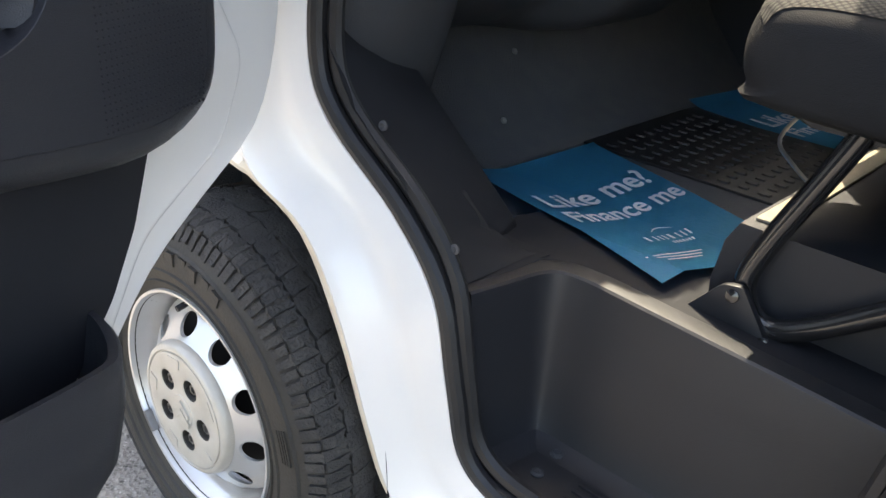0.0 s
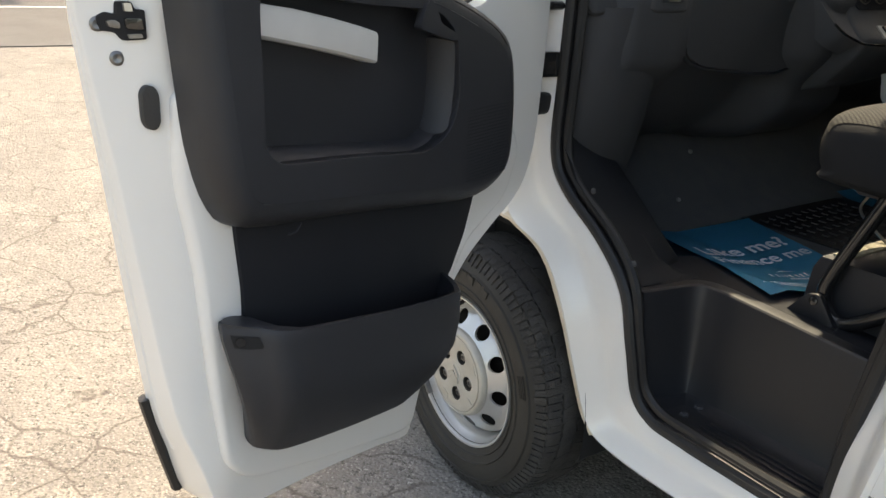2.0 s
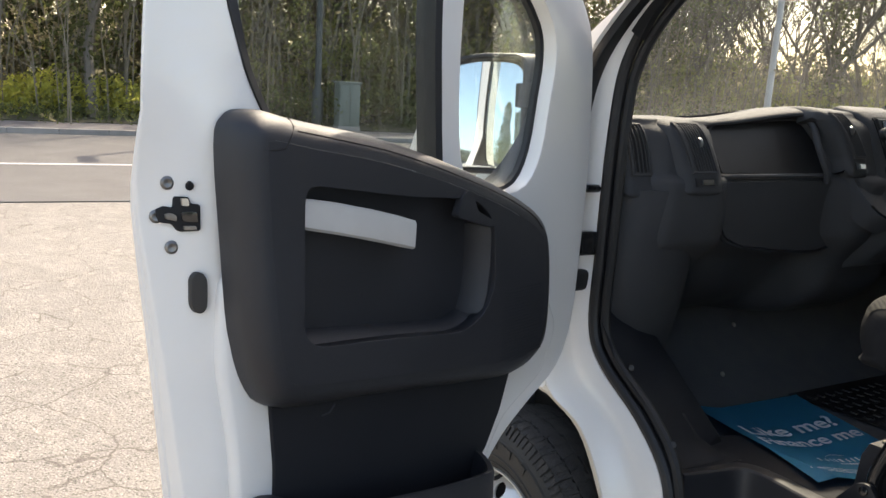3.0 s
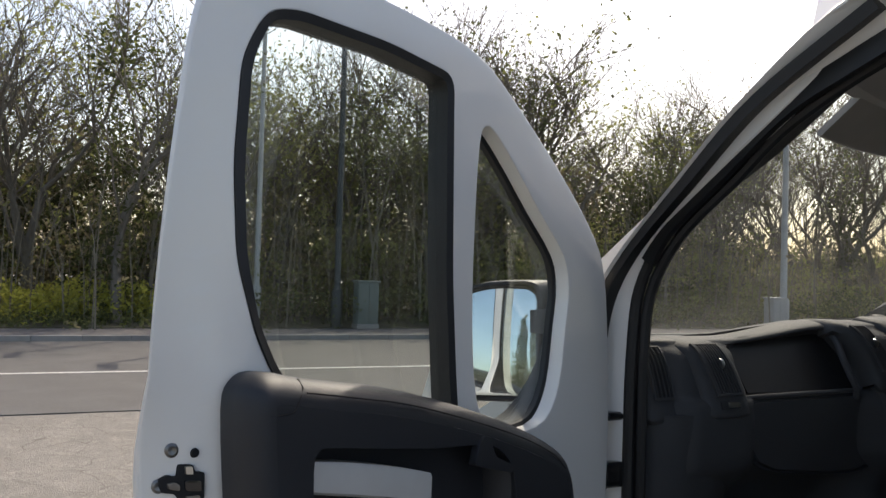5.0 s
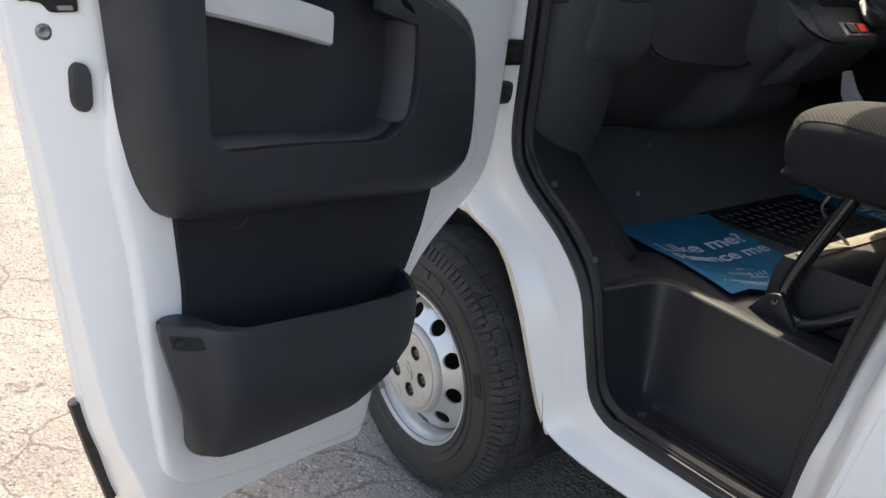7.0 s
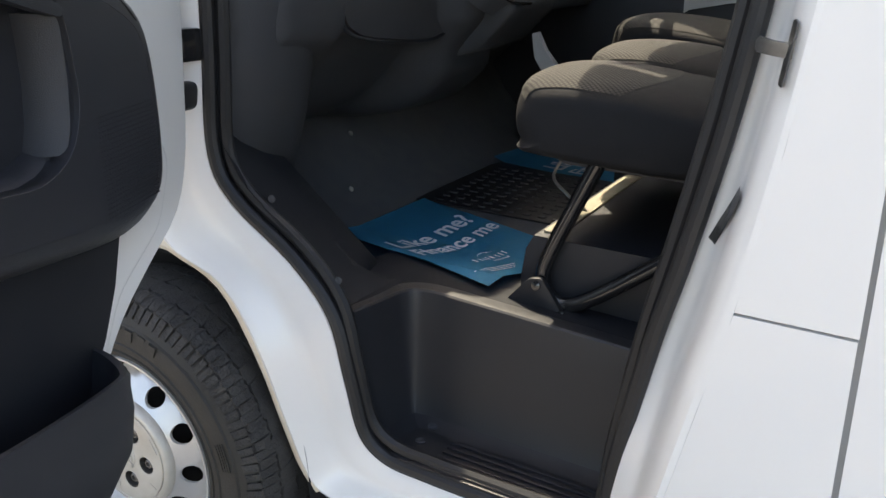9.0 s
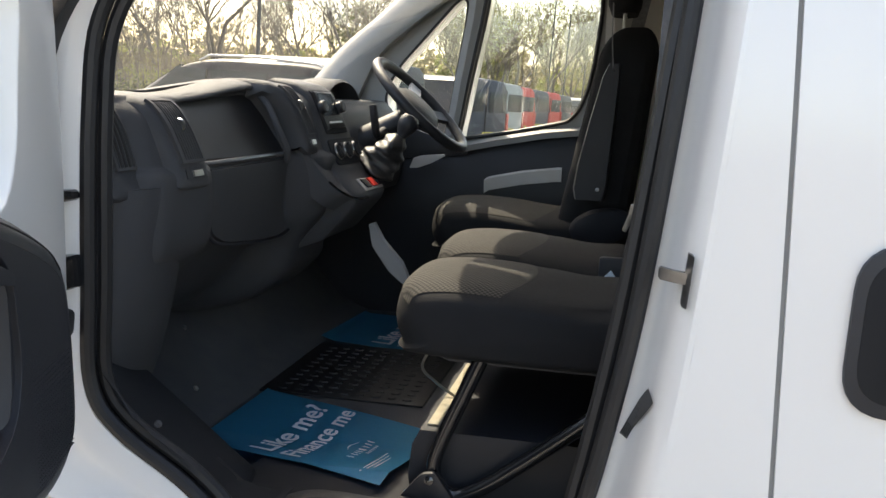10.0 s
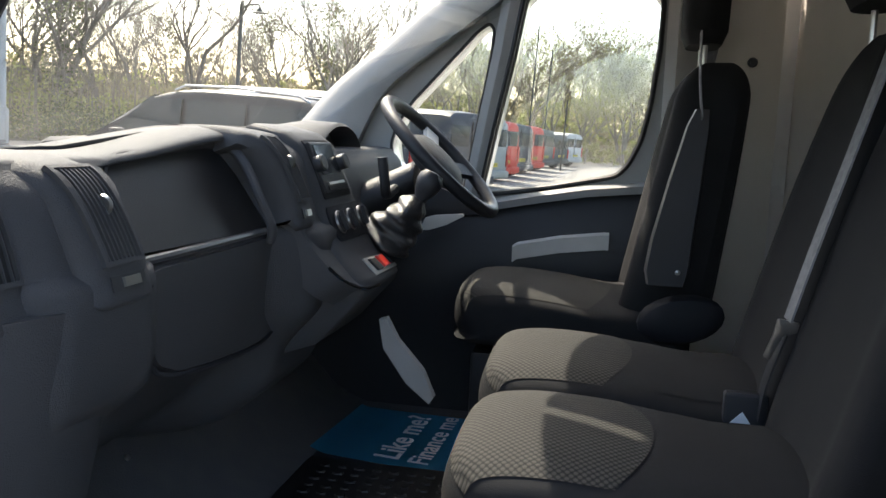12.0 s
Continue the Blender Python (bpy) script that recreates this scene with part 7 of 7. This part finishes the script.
def hedge(length, depth, height, seed, count, material, name, label, m, size=0.05, low=()):
    """A loose belt of leaf and twig along the verge: stuff. low: a stretch where it stays near the ground."""
    r = random.Random(seed)
    bm = bmesh.new()
    for _ in range(count):
        y = r.uniform(0, length)
        top = height * (0.55 + 0.45 * noise.noise((y * 0.35, seed, 0)) + 0.25 * noise.noise((y * 1.1, seed, 5)))
        top *= 0.22 if low and low[0] < y < low[1] else 1.0
        c = Vector((r.gauss(0, depth), y, r.random() ** 0.85 * max(0.22, top)))
        flakes(bm, r, c, 0.10, 5, size)
    mesh = bpy.data.meshes.new(name)
    bm.to_mesh(mesh)
    bm.free()
    mesh.materials.append(material)
    ob = new(name, mesh)
    ob.matrix_world = m
    return tagged(ob, label, "hedge", kind="stuff")


hedge(90, 0.9, 1.6, 1, 5200, IVY, "undergrowth", "dark ivy undergrowth along the verge", ROAD @ Matrix.Translation((-11.3, -35, 0.12)), 0.055, (24, 38.5))
hedge(58, 1.2, 4.4, 2, 7500, LEAF, "hedge_shrubs", "young green shrubs behind the verge", ROAD @ Matrix.Translation((-13.9, -35, 0.12)), 0.055, (24, 37))
hedge(58, 1.6, 8.0, 7, 11000, BUD, "rear_thicket", "dense brown thicket closing the view behind the trees", ROAD @ Matrix.Translation((-19.5, -35, 0.12)), 0.14)
hedge(58, 1.4, 5.0, 8, 4600, IVY, "rear_evergreens", "dark evergreen growth behind the trees", ROAD @ Matrix.Translation((-18.0, -35, 0.12)), 0.12)
hedge(58, 1.6, 6.0, 11, 4600, LEAF, "green_thicket", "young green leaf among the thicket", ROAD @ Matrix.Translation((-16.8, -35, 0.12)), 0.09)
hedge(58, 2.0, 5.5, 3, 6000, BUD, "thicket", "brown leafless thicket behind the shrubs", ROAD @ Matrix.Translation((-15.5, -35, 0.12)), 0.06)
hedge(50, 1.6, 2.6, 12, 5200, LEAF, "roadside_bushes", "low young green bushes beside the road", ROAD @ Matrix.Translation((-14.5, 23, 0.12)), 0.08)
hedge(50, 2.2, 3.4, 13, 4200, BUD, "roadside_scrub", "brown leafless scrub beside the road", ROAD @ Matrix.Translation((-17.5, 23, 0.12)), 0.09)
hedge(44, 1.8, 3.8, 14, 4800, BUD, "roadside_thicket", "tall leafless thicket beside the road", ROAD @ Matrix.Translation((-19.5, 22, 0.12)), 0.10)
hedge(14, 0.9, 1.5, 4, 3600, STRAW, "grass_bank", "sunlit yellow-green grass bank", ROAD @ Matrix.Translation((-13.2, -10.5, 0.12)), 0.055)
hedge(110, 3.0, 7.5, 9, 9000, BUD, "far_woodland_edge", "olive brown woodland edge beyond the car park", Matrix.Translation((-64, 62, -0.06)) @ Matrix.Rotation(radians(-84), 4, "Z"), 0.26)
hedge(110, 2.5, 6.0, 10, 6000, LEAF, "far_green_edge", "young green growth along the woodland edge", Matrix.Translation((-63, 58, -0.06)) @ Matrix.Rotation(radians(-84), 4, "Z"), 0.20)
hedge(110, 3.0, 3.4, 5, 5200, BUD, "far_thicket", "brown thicket at the car park's far edge", Matrix.Translation((-62, 56, -0.06)) @ Matrix.Rotation(radians(-84), 4, "Z"), 0.12)
hedge(110, 2.5, 2.4, 6, 4200, LEAF, "far_shrubs", "young green shrubs at the car park's far edge", Matrix.Translation((-60, 51, -0.06)) @ Matrix.Rotation(radians(-84), 4, "Z"), 0.11)


def stems(length, depth, height, seed, count, name, label, m):
    """Upright saplings and bramble canes in a belt, each with a few side twigs: stuff."""
    r = random.Random(seed)
    bm = bmesh.new()
    for _ in range(count):
        base = Vector((r.gauss(0, depth), r.uniform(0, length), 0))
        tall = height * r.uniform(0.45, 1.1)
        bend = Vector((r.gauss(0, 0.10), r.gauss(0, 0.14), 0))
        pts = [base + Vector((0, 0, tall * t)) + bend * tall * t * t + Vector((r.gauss(0, 0.02), r.gauss(0, 0.02), 0)) for t in (0, 0.35, 0.7, 1.0)]
        tube(pts, r.uniform(0.012, 0.030), 3, bm=bm, taper=lambda t: 1 - 0.7 * t)
        for _ in range(6):
            t = r.uniform(0.25, 0.95)
            k = min(2, int(t * 3))
            p = pts[k].lerp(pts[k + 1], t * 3 - k)
            q = p + Vector((r.gauss(0, 0.3), r.gauss(0, 0.3), r.uniform(0.15, 0.6))) * tall * 0.22
            tube([p, p.lerp(q, 0.5) + Vector((0, 0, 0.04)), q], 0.008, 3, bm=bm, taper=lambda t: 1 - 0.6 * t)
    mesh = bpy.data.meshes.new(name)
    bm.to_mesh(mesh)
    bm.free()
    mesh.materials.append(TWIG)
    ob = new(name, mesh)
    ob.matrix_world = m
    return tagged(ob, label, "thicket", kind="stuff")


TWIG = surface("pale_twig_bark", (0.225, 0.195, 0.145), 0.9, second=(0.150, 0.128, 0.098), scale=1.4, spread=0.6, specular=0.2)
stems(64, 1.6, 5.2, 21, 800, "sapling_thicket", "pale upright saplings and canes behind the verge", ROAD @ Matrix.Translation((-13.6, -24, 0.12)))
stems(40, 2.2, 3.6, 22, 260, "roadside_saplings", "pale leafless saplings beside the road", ROAD @ Matrix.Translation((-16.5, 40, 0.12)))


def ridge():
    rows = []
    for k in range(80):
        a = radians(80 + 130 * k / 79)
        d = 95
        h = 2.6 + 1.2 * noise.noise((k * 0.21, 3, 0)) + 0.8 * noise.noise((k * 0.9, 7, 0))
        rows.append([Vector((d * math.cos(a), d * math.sin(a), -1)), Vector(((d + 2) * math.cos(a), (d + 2) * math.sin(a), h * 0.7)), Vector(((d + 6) * math.cos(a), (d + 6) * math.sin(a), h))])
    return loft(rows, False)


FARWOOD = surface("far_woodland", (0.070, 0.066, 0.036), 0.95, second=(0.045, 0.046, 0.024), scale=0.6, fine=0.9, fine_scale=2.0)
setting("backdrop", ridge(), FARWOOD, "low wooded ridge in the distance", "backdrop")

# ---------------------------------------------------------------- posts and cabinets
POST = surface("dark_green_post_paint", (0.035, 0.040, 0.036), 0.5, second=(0.05, 0.052, 0.046), scale=5.0)
PALE = surface("pale_grey_post_paint", (0.42, 0.42, 0.40), 0.6, second=(0.34, 0.34, 0.32), scale=4.0)
CARGLASS = surface("dark_vehicle_glass", (0.020, 0.026, 0.028), 0.15, second=(0.032, 0.038, 0.040), scale=1.0, specular=0.2)
CABINET = surface("grey_green_cabinet_paint", (0.13, 0.16, 0.14), 0.55, second=(0.17, 0.19, 0.165), scale=3.0)
LEVEL = Matrix.Identity(4)


def lamp_post(x, y, z, height, r, material, label, lantern):
    post = thing("street_lamp", (x, y, z), label, "street lamp", m=LEVEL)
    part("pole", lathe([(r * 1.7, 0.0), (r * 1.7, 0.9), (r, 1.0), (r * 0.75, height), (0.0, height)], (x, y, z), (0, 0, 1), 12), material, post)
    if lantern:
        part("arm", tube(spline([(x, y, z + height - 0.25), (x + 0.25, y, z + height - 0.05), (x + 0.75, y, z + height), (x + 0.82, y, z + height - 0.10)], 4), r * 0.45, 8), material, post)
        part("lantern", lathe([(0.05, 0.22), (0.10, 0.18), (0.14, 0.08), (0.34, 0.0), (0.0, 0.01)], (x + 0.82, y, z + height - 0.34), (0, 0, 1), 18), material, post, "bell-shaped dark lantern")
    else:
        part("lamp_head", box((x - 0.05, y - 0.12, z + height - 0.02), (x + 0.75, y + 0.12, z + height + 0.10), 0.03), material, post)
    return post


lamp_post(-17.9, 6.25, 0.05, 9.0, 0.085, POST, "dark lamp post standing on the pavement", False)
lamp_post(-19.5, 4.65, 0.06, 8.5, 0.07, PALE, "pale lamp post among the trees", False)
lamp_post(-15.6, 19.5, 0.05, 7.6, 0.10, PALE, "pale post beside the road", False)
lamp_post(-15.3, 33.2, -0.06, 6.0, 0.10, POST, "dark lamp post with a hanging bell lantern", True)
for x, y, h in ((-3.9, 46.0, 7.5), (-3.2, 48.0, 6.5), (-1.6, 40.0, 3.4)):
    pole = thing("pole", (x, y, -0.06), "slim grey pole at the car park's edge", "pole", m=LEVEL)
    part("shaft", lathe([(0.05, 0.0), (0.035, h), (0.0, h)], (x, y, -0.06), (0, 0, 1), 10), POST, pole)


def street_cabinet(x, y, z, w, d, h, material, label):
    cab = thing("street_cabinet", (x, y, z), label, "utility cabinet", m=LEVEL)
    part("plinth", box((x - d / 2 - 0.02, y - w / 2 - 0.02, z), (x + d / 2 + 0.02, y + w / 2 + 0.02, z + 0.12), 0.01), KERB, cab)
    part("cabinet_body", box((x - d / 2, y - w / 2, z + 0.10), (x + d / 2, y + w / 2, z + h), 0.02), material, cab)
    part("cabinet_lid", box((x - d / 2 - 0.03, y - w / 2 - 0.03, z + h), (x + d / 2 + 0.03, y + w / 2 + 0.03, z + h + 0.05), 0.015), material, cab)
    for s in (-1, 1):
        part("cabinet_door", box((x + d / 2, y + s * w / 4 - w / 4 + 0.015, z + 0.16), (x + d / 2 + 0.015, y + s * w / 4 + w / 4 - 0.015, z + h - 0.05), 0.005), material, cab)


street_cabinet(-17.7, 6.95, 0.045, 0.55, 0.35, 1.15, CABINET, "grey-green street cabinet on the pavement")
street_cabinet(-15.4, 18.9, 0.045, 0.50, 0.35, 0.95, PALE, "pale street cabinet beside the post")
hut = thing("far_building", (-29, -6.0, 0.05), "pale rendered building behind the trees", "building", m=LEVEL)
part("wall", box((-33, -10.5, 0.0), (-28, -3.2, 3.4), 0.03), PALE, hut)
part("roof", box((-33.4, -10.9, 3.4), (-27.6, -2.8, 3.6), 0.03), POST, hut)
for y in (-9.0, -6.8, -4.6):
    w = part("window", box((-28.02, y - 0.5, 1.1), (-27.96, y + 0.5, 2.2), 0.01), SCREEN, hut)

office = thing("office_building", (27, -26, 0.3), "low white building across the car park", "building", m=LEVEL)
part("wall", box((24, -40, 0.2), (34, -26, 3.9), 0.03), WHITE, office, "white rendered wall")
part("roof", box((23.4, -40.6, 3.9), (34.6, -25.4, 4.3), 0.05), PALE, office, "pale flat roof")
for y in (-38.0, -35.0, -32.0, -29.0):
    part("window", box((23.94, y - 0.8, 1.5), (24.03, y + 0.8, 2.9), 0.02), CARGLASS, office, "dark window")


def conifer(x, y, height, seed):
    """A dark pointed evergreen: a straight trunk with drooping whorls of small needles."""
    r = random.Random(seed)
    own = thing("conifer", (x, y, 0.3), "dark evergreen conifer at the car park's edge", "tree", "conifers at the car park's edge", m=LEVEL)
    part("trunk", tube([(x, y, 0.2), (x, y, height * 0.5), (x, y, height)], 0.18, 8, taper=lambda t: 1 - 0.9 * t), BARK, own)
    needles = bmesh.new()
    for _ in range(900):
        t = r.random() ** 0.8
        out = (1 - t) * height * 0.24 * r.uniform(0.3, 1.0) + 0.1
        a = r.uniform(0, 6.283)
        flakes(needles, r, Vector((x + out * math.cos(a), y + out * math.sin(a), 0.9 + t * height - 0.15 * out)), 0.16, 4, 0.13)
    part("crown", needles, IVY, own, "dense dark needles", smooth=False)


for k, (x, y, h) in enumerate(((26.5, -20.0, 8.5), (29.0, -22.5, 10.0), (24.5, -15.5, 7.0), (31.0, -18.0, 9.5))):
    conifer(x, y, h, 60 + k)

# ---------------------------------------------------------------- parked vehicles
PLATE = surface("yellow_number_plate", (0.62, 0.50, 0.06), 0.5)
LIGHT = surface("red_lamp_lens", (0.42, 0.02, 0.015), 0.2)


def paint(name, colour, metal=0.2):
    return surface(name, colour, 0.45, 0.0, specular=0.3, second=tuple(c * 0.8 for c in colour), scale=1.5)


def wheels_of(parent, to, spots, r, w):
    for x, y in spots:
        t = part("wheel", warp(lathe([(r * 0.6, -w / 2), (r, -w / 2 + 0.03), (r, w / 2 - 0.03), (r * 0.6, w / 2)], (x, y, r), (0, 1, 0), 20), lambda a, b, c: to(a, b, c)), SEAL, parent, "black tyre")
        part("hub", warp(lathe([(0.0, -w / 2 - 0.002), (r * 0.6, -w / 2 + 0.01), (r * 0.6, w / 2 - 0.01), (0.0, w / 2 + 0.002)], (x, y, r), (0, 1, 0), 16), lambda a, b, c: to(a, b, c)), STEEL, t)


def parked_van(x, y, turn, size, material, label, windows=True):
    """A parked van; its tail at (x, y), its own x running forward from the tail."""
    length, width, height = size
    place = Matrix.Translation((x, y, -0.06)) @ Matrix.Rotation(radians(turn), 4, "Z")
    own = thing("parked_van", (x, y, -0.06), label, "van", "vans parked in a row", m=LEVEL)

    def to(a, b, c):
        return place @ Vector((a, b, c))

    def hull(inset, lo):
        rows = []
        for a, top, narrow in ((0.0, 0.93, 0.06), (0.05, 0.985, 0.03), (0.3, 1.0, 0.0), (length * 0.58, 1.0, 0.0), (length * 0.66, 0.95, 0.02), (length * 0.82, 0.60, 0.03), (length * 0.97, 0.50, 0.07), (length, 0.38, 0.12)):
            h = height * top
            w = width / 2 - narrow - inset
            rows.append([to(a, b, c) for b, c in ((-w, lo), (-w - 0.02, 0.55), (-w - 0.02, height * 0.5 if top > 0.62 else h * 0.85), (-w + 0.10 * (top > 0.62), h - 0.10), (-w + 0.24, h), (0, h + 0.03), (w - 0.24, h), (w - 0.10 * (top > 0.62), h - 0.10), (w + 0.02, height * 0.5 if top > 0.62 else h * 0.85), (w + 0.02, 0.55), (w, lo))])
        return loft(rows, True, True)

    part("body", hull(0.0, 0.26), material, own)
    for s in (-1, 1):
        if windows:
            part("rear_window", warp(box((-0.022, s * width * 0.235 - width * 0.18, height * 0.60), (0.02, s * width * 0.235 + width * 0.18, height * 0.85), 0.03), to), CARGLASS, own, "dark rear window")
        else:
            part("rear_door", warp(box((-0.018, s * width * 0.235 - width * 0.20, 0.45), (0.02, s * width * 0.235 + width * 0.20, height * 0.88), 0.03), to), material, own)
        part("tail_lamp", warp(box((-0.03, s * (width / 2 - 0.06) - 0.05, height * 0.32), (0.06, s * (width / 2 - 0.06) + 0.05, height * 0.60), 0.02), to), LIGHT, own, "red tail lamp")
        part("side_window", warp(box((length * 0.52, s * (width / 2 - 0.010) - 0.02, height * 0.56), (length * 0.70, s * (width / 2 - 0.010) + 0.02, height * 0.84), 0.02), to), CARGLASS, own)
    part("door_gap", warp(box((-0.024, -0.008, 0.45), (0.0, 0.008, height * 0.90)), to), DARK, own)
    part("bumper", warp(box((-0.10, -width / 2 + 0.02, 0.30), (0.10, width / 2 - 0.02, 0.50), 0.04), to), material if windows else BLACK, own, "rear bumper")
    plate_part = part("number_plate", warp(box((-0.034, -0.42, 0.60), (-0.018, 0.10, 0.71), 0.004), to), PLATE, own, "yellow number plate with plain bars")
    for k in range(6):
        part("plate_bar", warp(box((-0.040, -0.37 + 0.072 * k, 0.625), (-0.034, -0.33 + 0.072 * k, 0.690)), to), DARK, plate_part)
    wheels_of(own, to, [(length * 0.18, -width / 2 + 0.12), (length * 0.18, width / 2 - 0.12), (length * 0.80, -width / 2 + 0.12), (length * 0.80, width / 2 - 0.12)], 0.33, 0.22)
    return own


NAVY = paint("dark_blue_paint", (0.016, 0.024, 0.040))
SILVERCAR = paint("silver_green_paint", (0.26, 0.28, 0.275), 0.4)
REDCAR = paint("red_paint", (0.52, 0.035, 0.022), 0.0)
GREYCAR = paint("dark_grey_paint", (0.050, 0.058, 0.060))
WHITECAR = paint("white_vehicle_paint", (0.40, 0.41, 0.41), 0.0)
row = [(-3.05, 12.6, (4.9, 1.95, 1.98), NAVY, "dark blue van parked in the row"), (-2.55, 19.0, (4.9, 1.92, 1.96), NAVY, "dark blue van parked in the row"),
       (-2.62, 22.6, (4.9, 1.92, 1.96), SILVERCAR, "silver parked van with rear windows"), (-2.70, 26.2, (4.8, 1.9, 1.94), REDCAR, "red van parked in the row"),
       (-2.55, 29.6, (4.8, 1.9, 1.92), NAVY, "dark blue van parked in the row"), (-2.45, 33.4, (4.8, 1.9, 1.92), REDCAR, "red van parked in the row"),
       (-2.30, 37.6, (4.6, 1.9, 1.88), GREYCAR, "dark grey van parked in the row"), (-1.85, 42.0, (4.4, 1.8, 1.70), GREYCAR, "dark grey van parked in the row"), (-1.35, 47.0, (4.6, 1.9, 1.85), WHITECAR, "white van parked in the row")]
for k, (x, y, size, material, label) in enumerate(row):
    parked_van(x, y, 153, size, material, label)


GREENGLASS = surface("green_vehicle_glass", (0.030, 0.037, 0.032), 0.12, second=(0.020, 0.026, 0.022), scale=1.3, specular=0.3)


def parked_estate(x, y, turn, material):
    """The tall dark estate car ahead of the van."""
    place = Matrix.Translation((x, y, -0.05)) @ Matrix.Rotation(radians(turn), 4, "Z")
    own = thing("parked_car", (x, y, -0.05), "dark grey-green estate car with silver roof rails", "car", m=LEVEL)

    def to(a, b, c):
        return place @ Vector((a, b, c))

    rows = []
    for a, h, w in ((-2.35, 0.70, 0.80), (-2.30, 0.98, 0.86), (-2.0, 1.02, 0.91), (0.0, 1.04, 0.94), (1.10, 1.06, 0.92), (1.9, 0.98, 0.88), (2.25, 0.80, 0.80), (2.35, 0.60, 0.72)):
        rows.append([to(a, b, c) for b, c in ((-w, 0.30), (-w - 0.02, 0.62), (-w + 0.03, h - 0.06), (-w + 0.12, h), (w - 0.12, h), (w - 0.03, h - 0.06), (w + 0.02, 0.62), (w, 0.30))])
    part("body", loft(rows, True, True), material, own)
    roof_rows = []
    for p in spline([(-2.24, 1.02, 0.80), (-2.10, 1.45, 0.74), (-1.88, 1.70, 0.70), (-1.4, 1.775, 0.69), (-0.6, 1.79, 0.68), (-0.05, 1.765, 0.675), (0.38, 1.66, 0.68), (0.80, 1.40, 0.73), (1.28, 1.05, 0.80)], 4):
        a, w, h = p.x, p.z, p.y
        foot = w + 0.10 * (h - 1.02) / 0.8 + 0.02
        half = [(foot, 1.00), (w + 0.03, h - 0.20 * (h - 1.0)), (w - 0.005, h - 0.055), (w - 0.05, h - 0.018), (w - 0.20, h + 0.004), (0.0, h + 0.012)]
        roof_rows.append([to(a, -b, c) for b, c in half] + [to(a, b, c) for b, c in half[-2::-1]])
    part("roof", loft(roof_rows, True, True), material, own)
    for s in (-1, 1):
        for a0, a1, b0, b1 in ((-1.86, -1.05, -1.80, -1.05), (-0.98, -0.15, -0.98, -0.15), (-0.07, 0.98, -0.07, 0.40)):
            quad = [(a0, s * 0.815, 1.07), (a1, s * 0.815, 1.07), (b1, s * 0.728, 1.63), (b0, s * 0.728, 1.63)]
            part("side_window", loft([[to(p, q + s * d, c) for p, q, c in quad] for d in (-0.03, 0.022)], True, True), GREENGLASS, own, "green-tinted side window", smooth=False)
        part("roof_rail", tube([to(a, s * 0.63, c) for a, c in ((-1.80, 1.72), (-1.66, 1.79), (-0.8, 1.835), (-0.05, 1.815), (0.10, 1.74))], 0.016, 8), CHROME, own, "silver roof rail")
        part("door_mirror", warp(box((0.62, s * 1.02 - 0.10, 1.02), (0.76, s * 1.02 + 0.10, 1.20), 0.04), to), material, own)
    glass_rows = [[to(0.44, b, 1.645) for b in (-0.58, 0.58)], [to(1.20, b, 1.10) for b in (-0.70, 0.70)]]
    part("front_screen", loft([[p + Vector((0, 0, d)) for r in glass_rows for p in (r if r is glass_rows[0] else r[::-1])] for d in (-0.02, 0.022)], True, True), GREENGLASS, own, "green-tinted windscreen", smooth=False)
    wheels_of(own, to, [(-1.45, -0.82), (-1.45, 0.82), (1.42, -0.82), (1.42, 0.82)], 0.34, 0.22)


parked_estate(-4.86, 10.35, 178, paint("grey_green_paint", (0.009, 0.012, 0.012)))
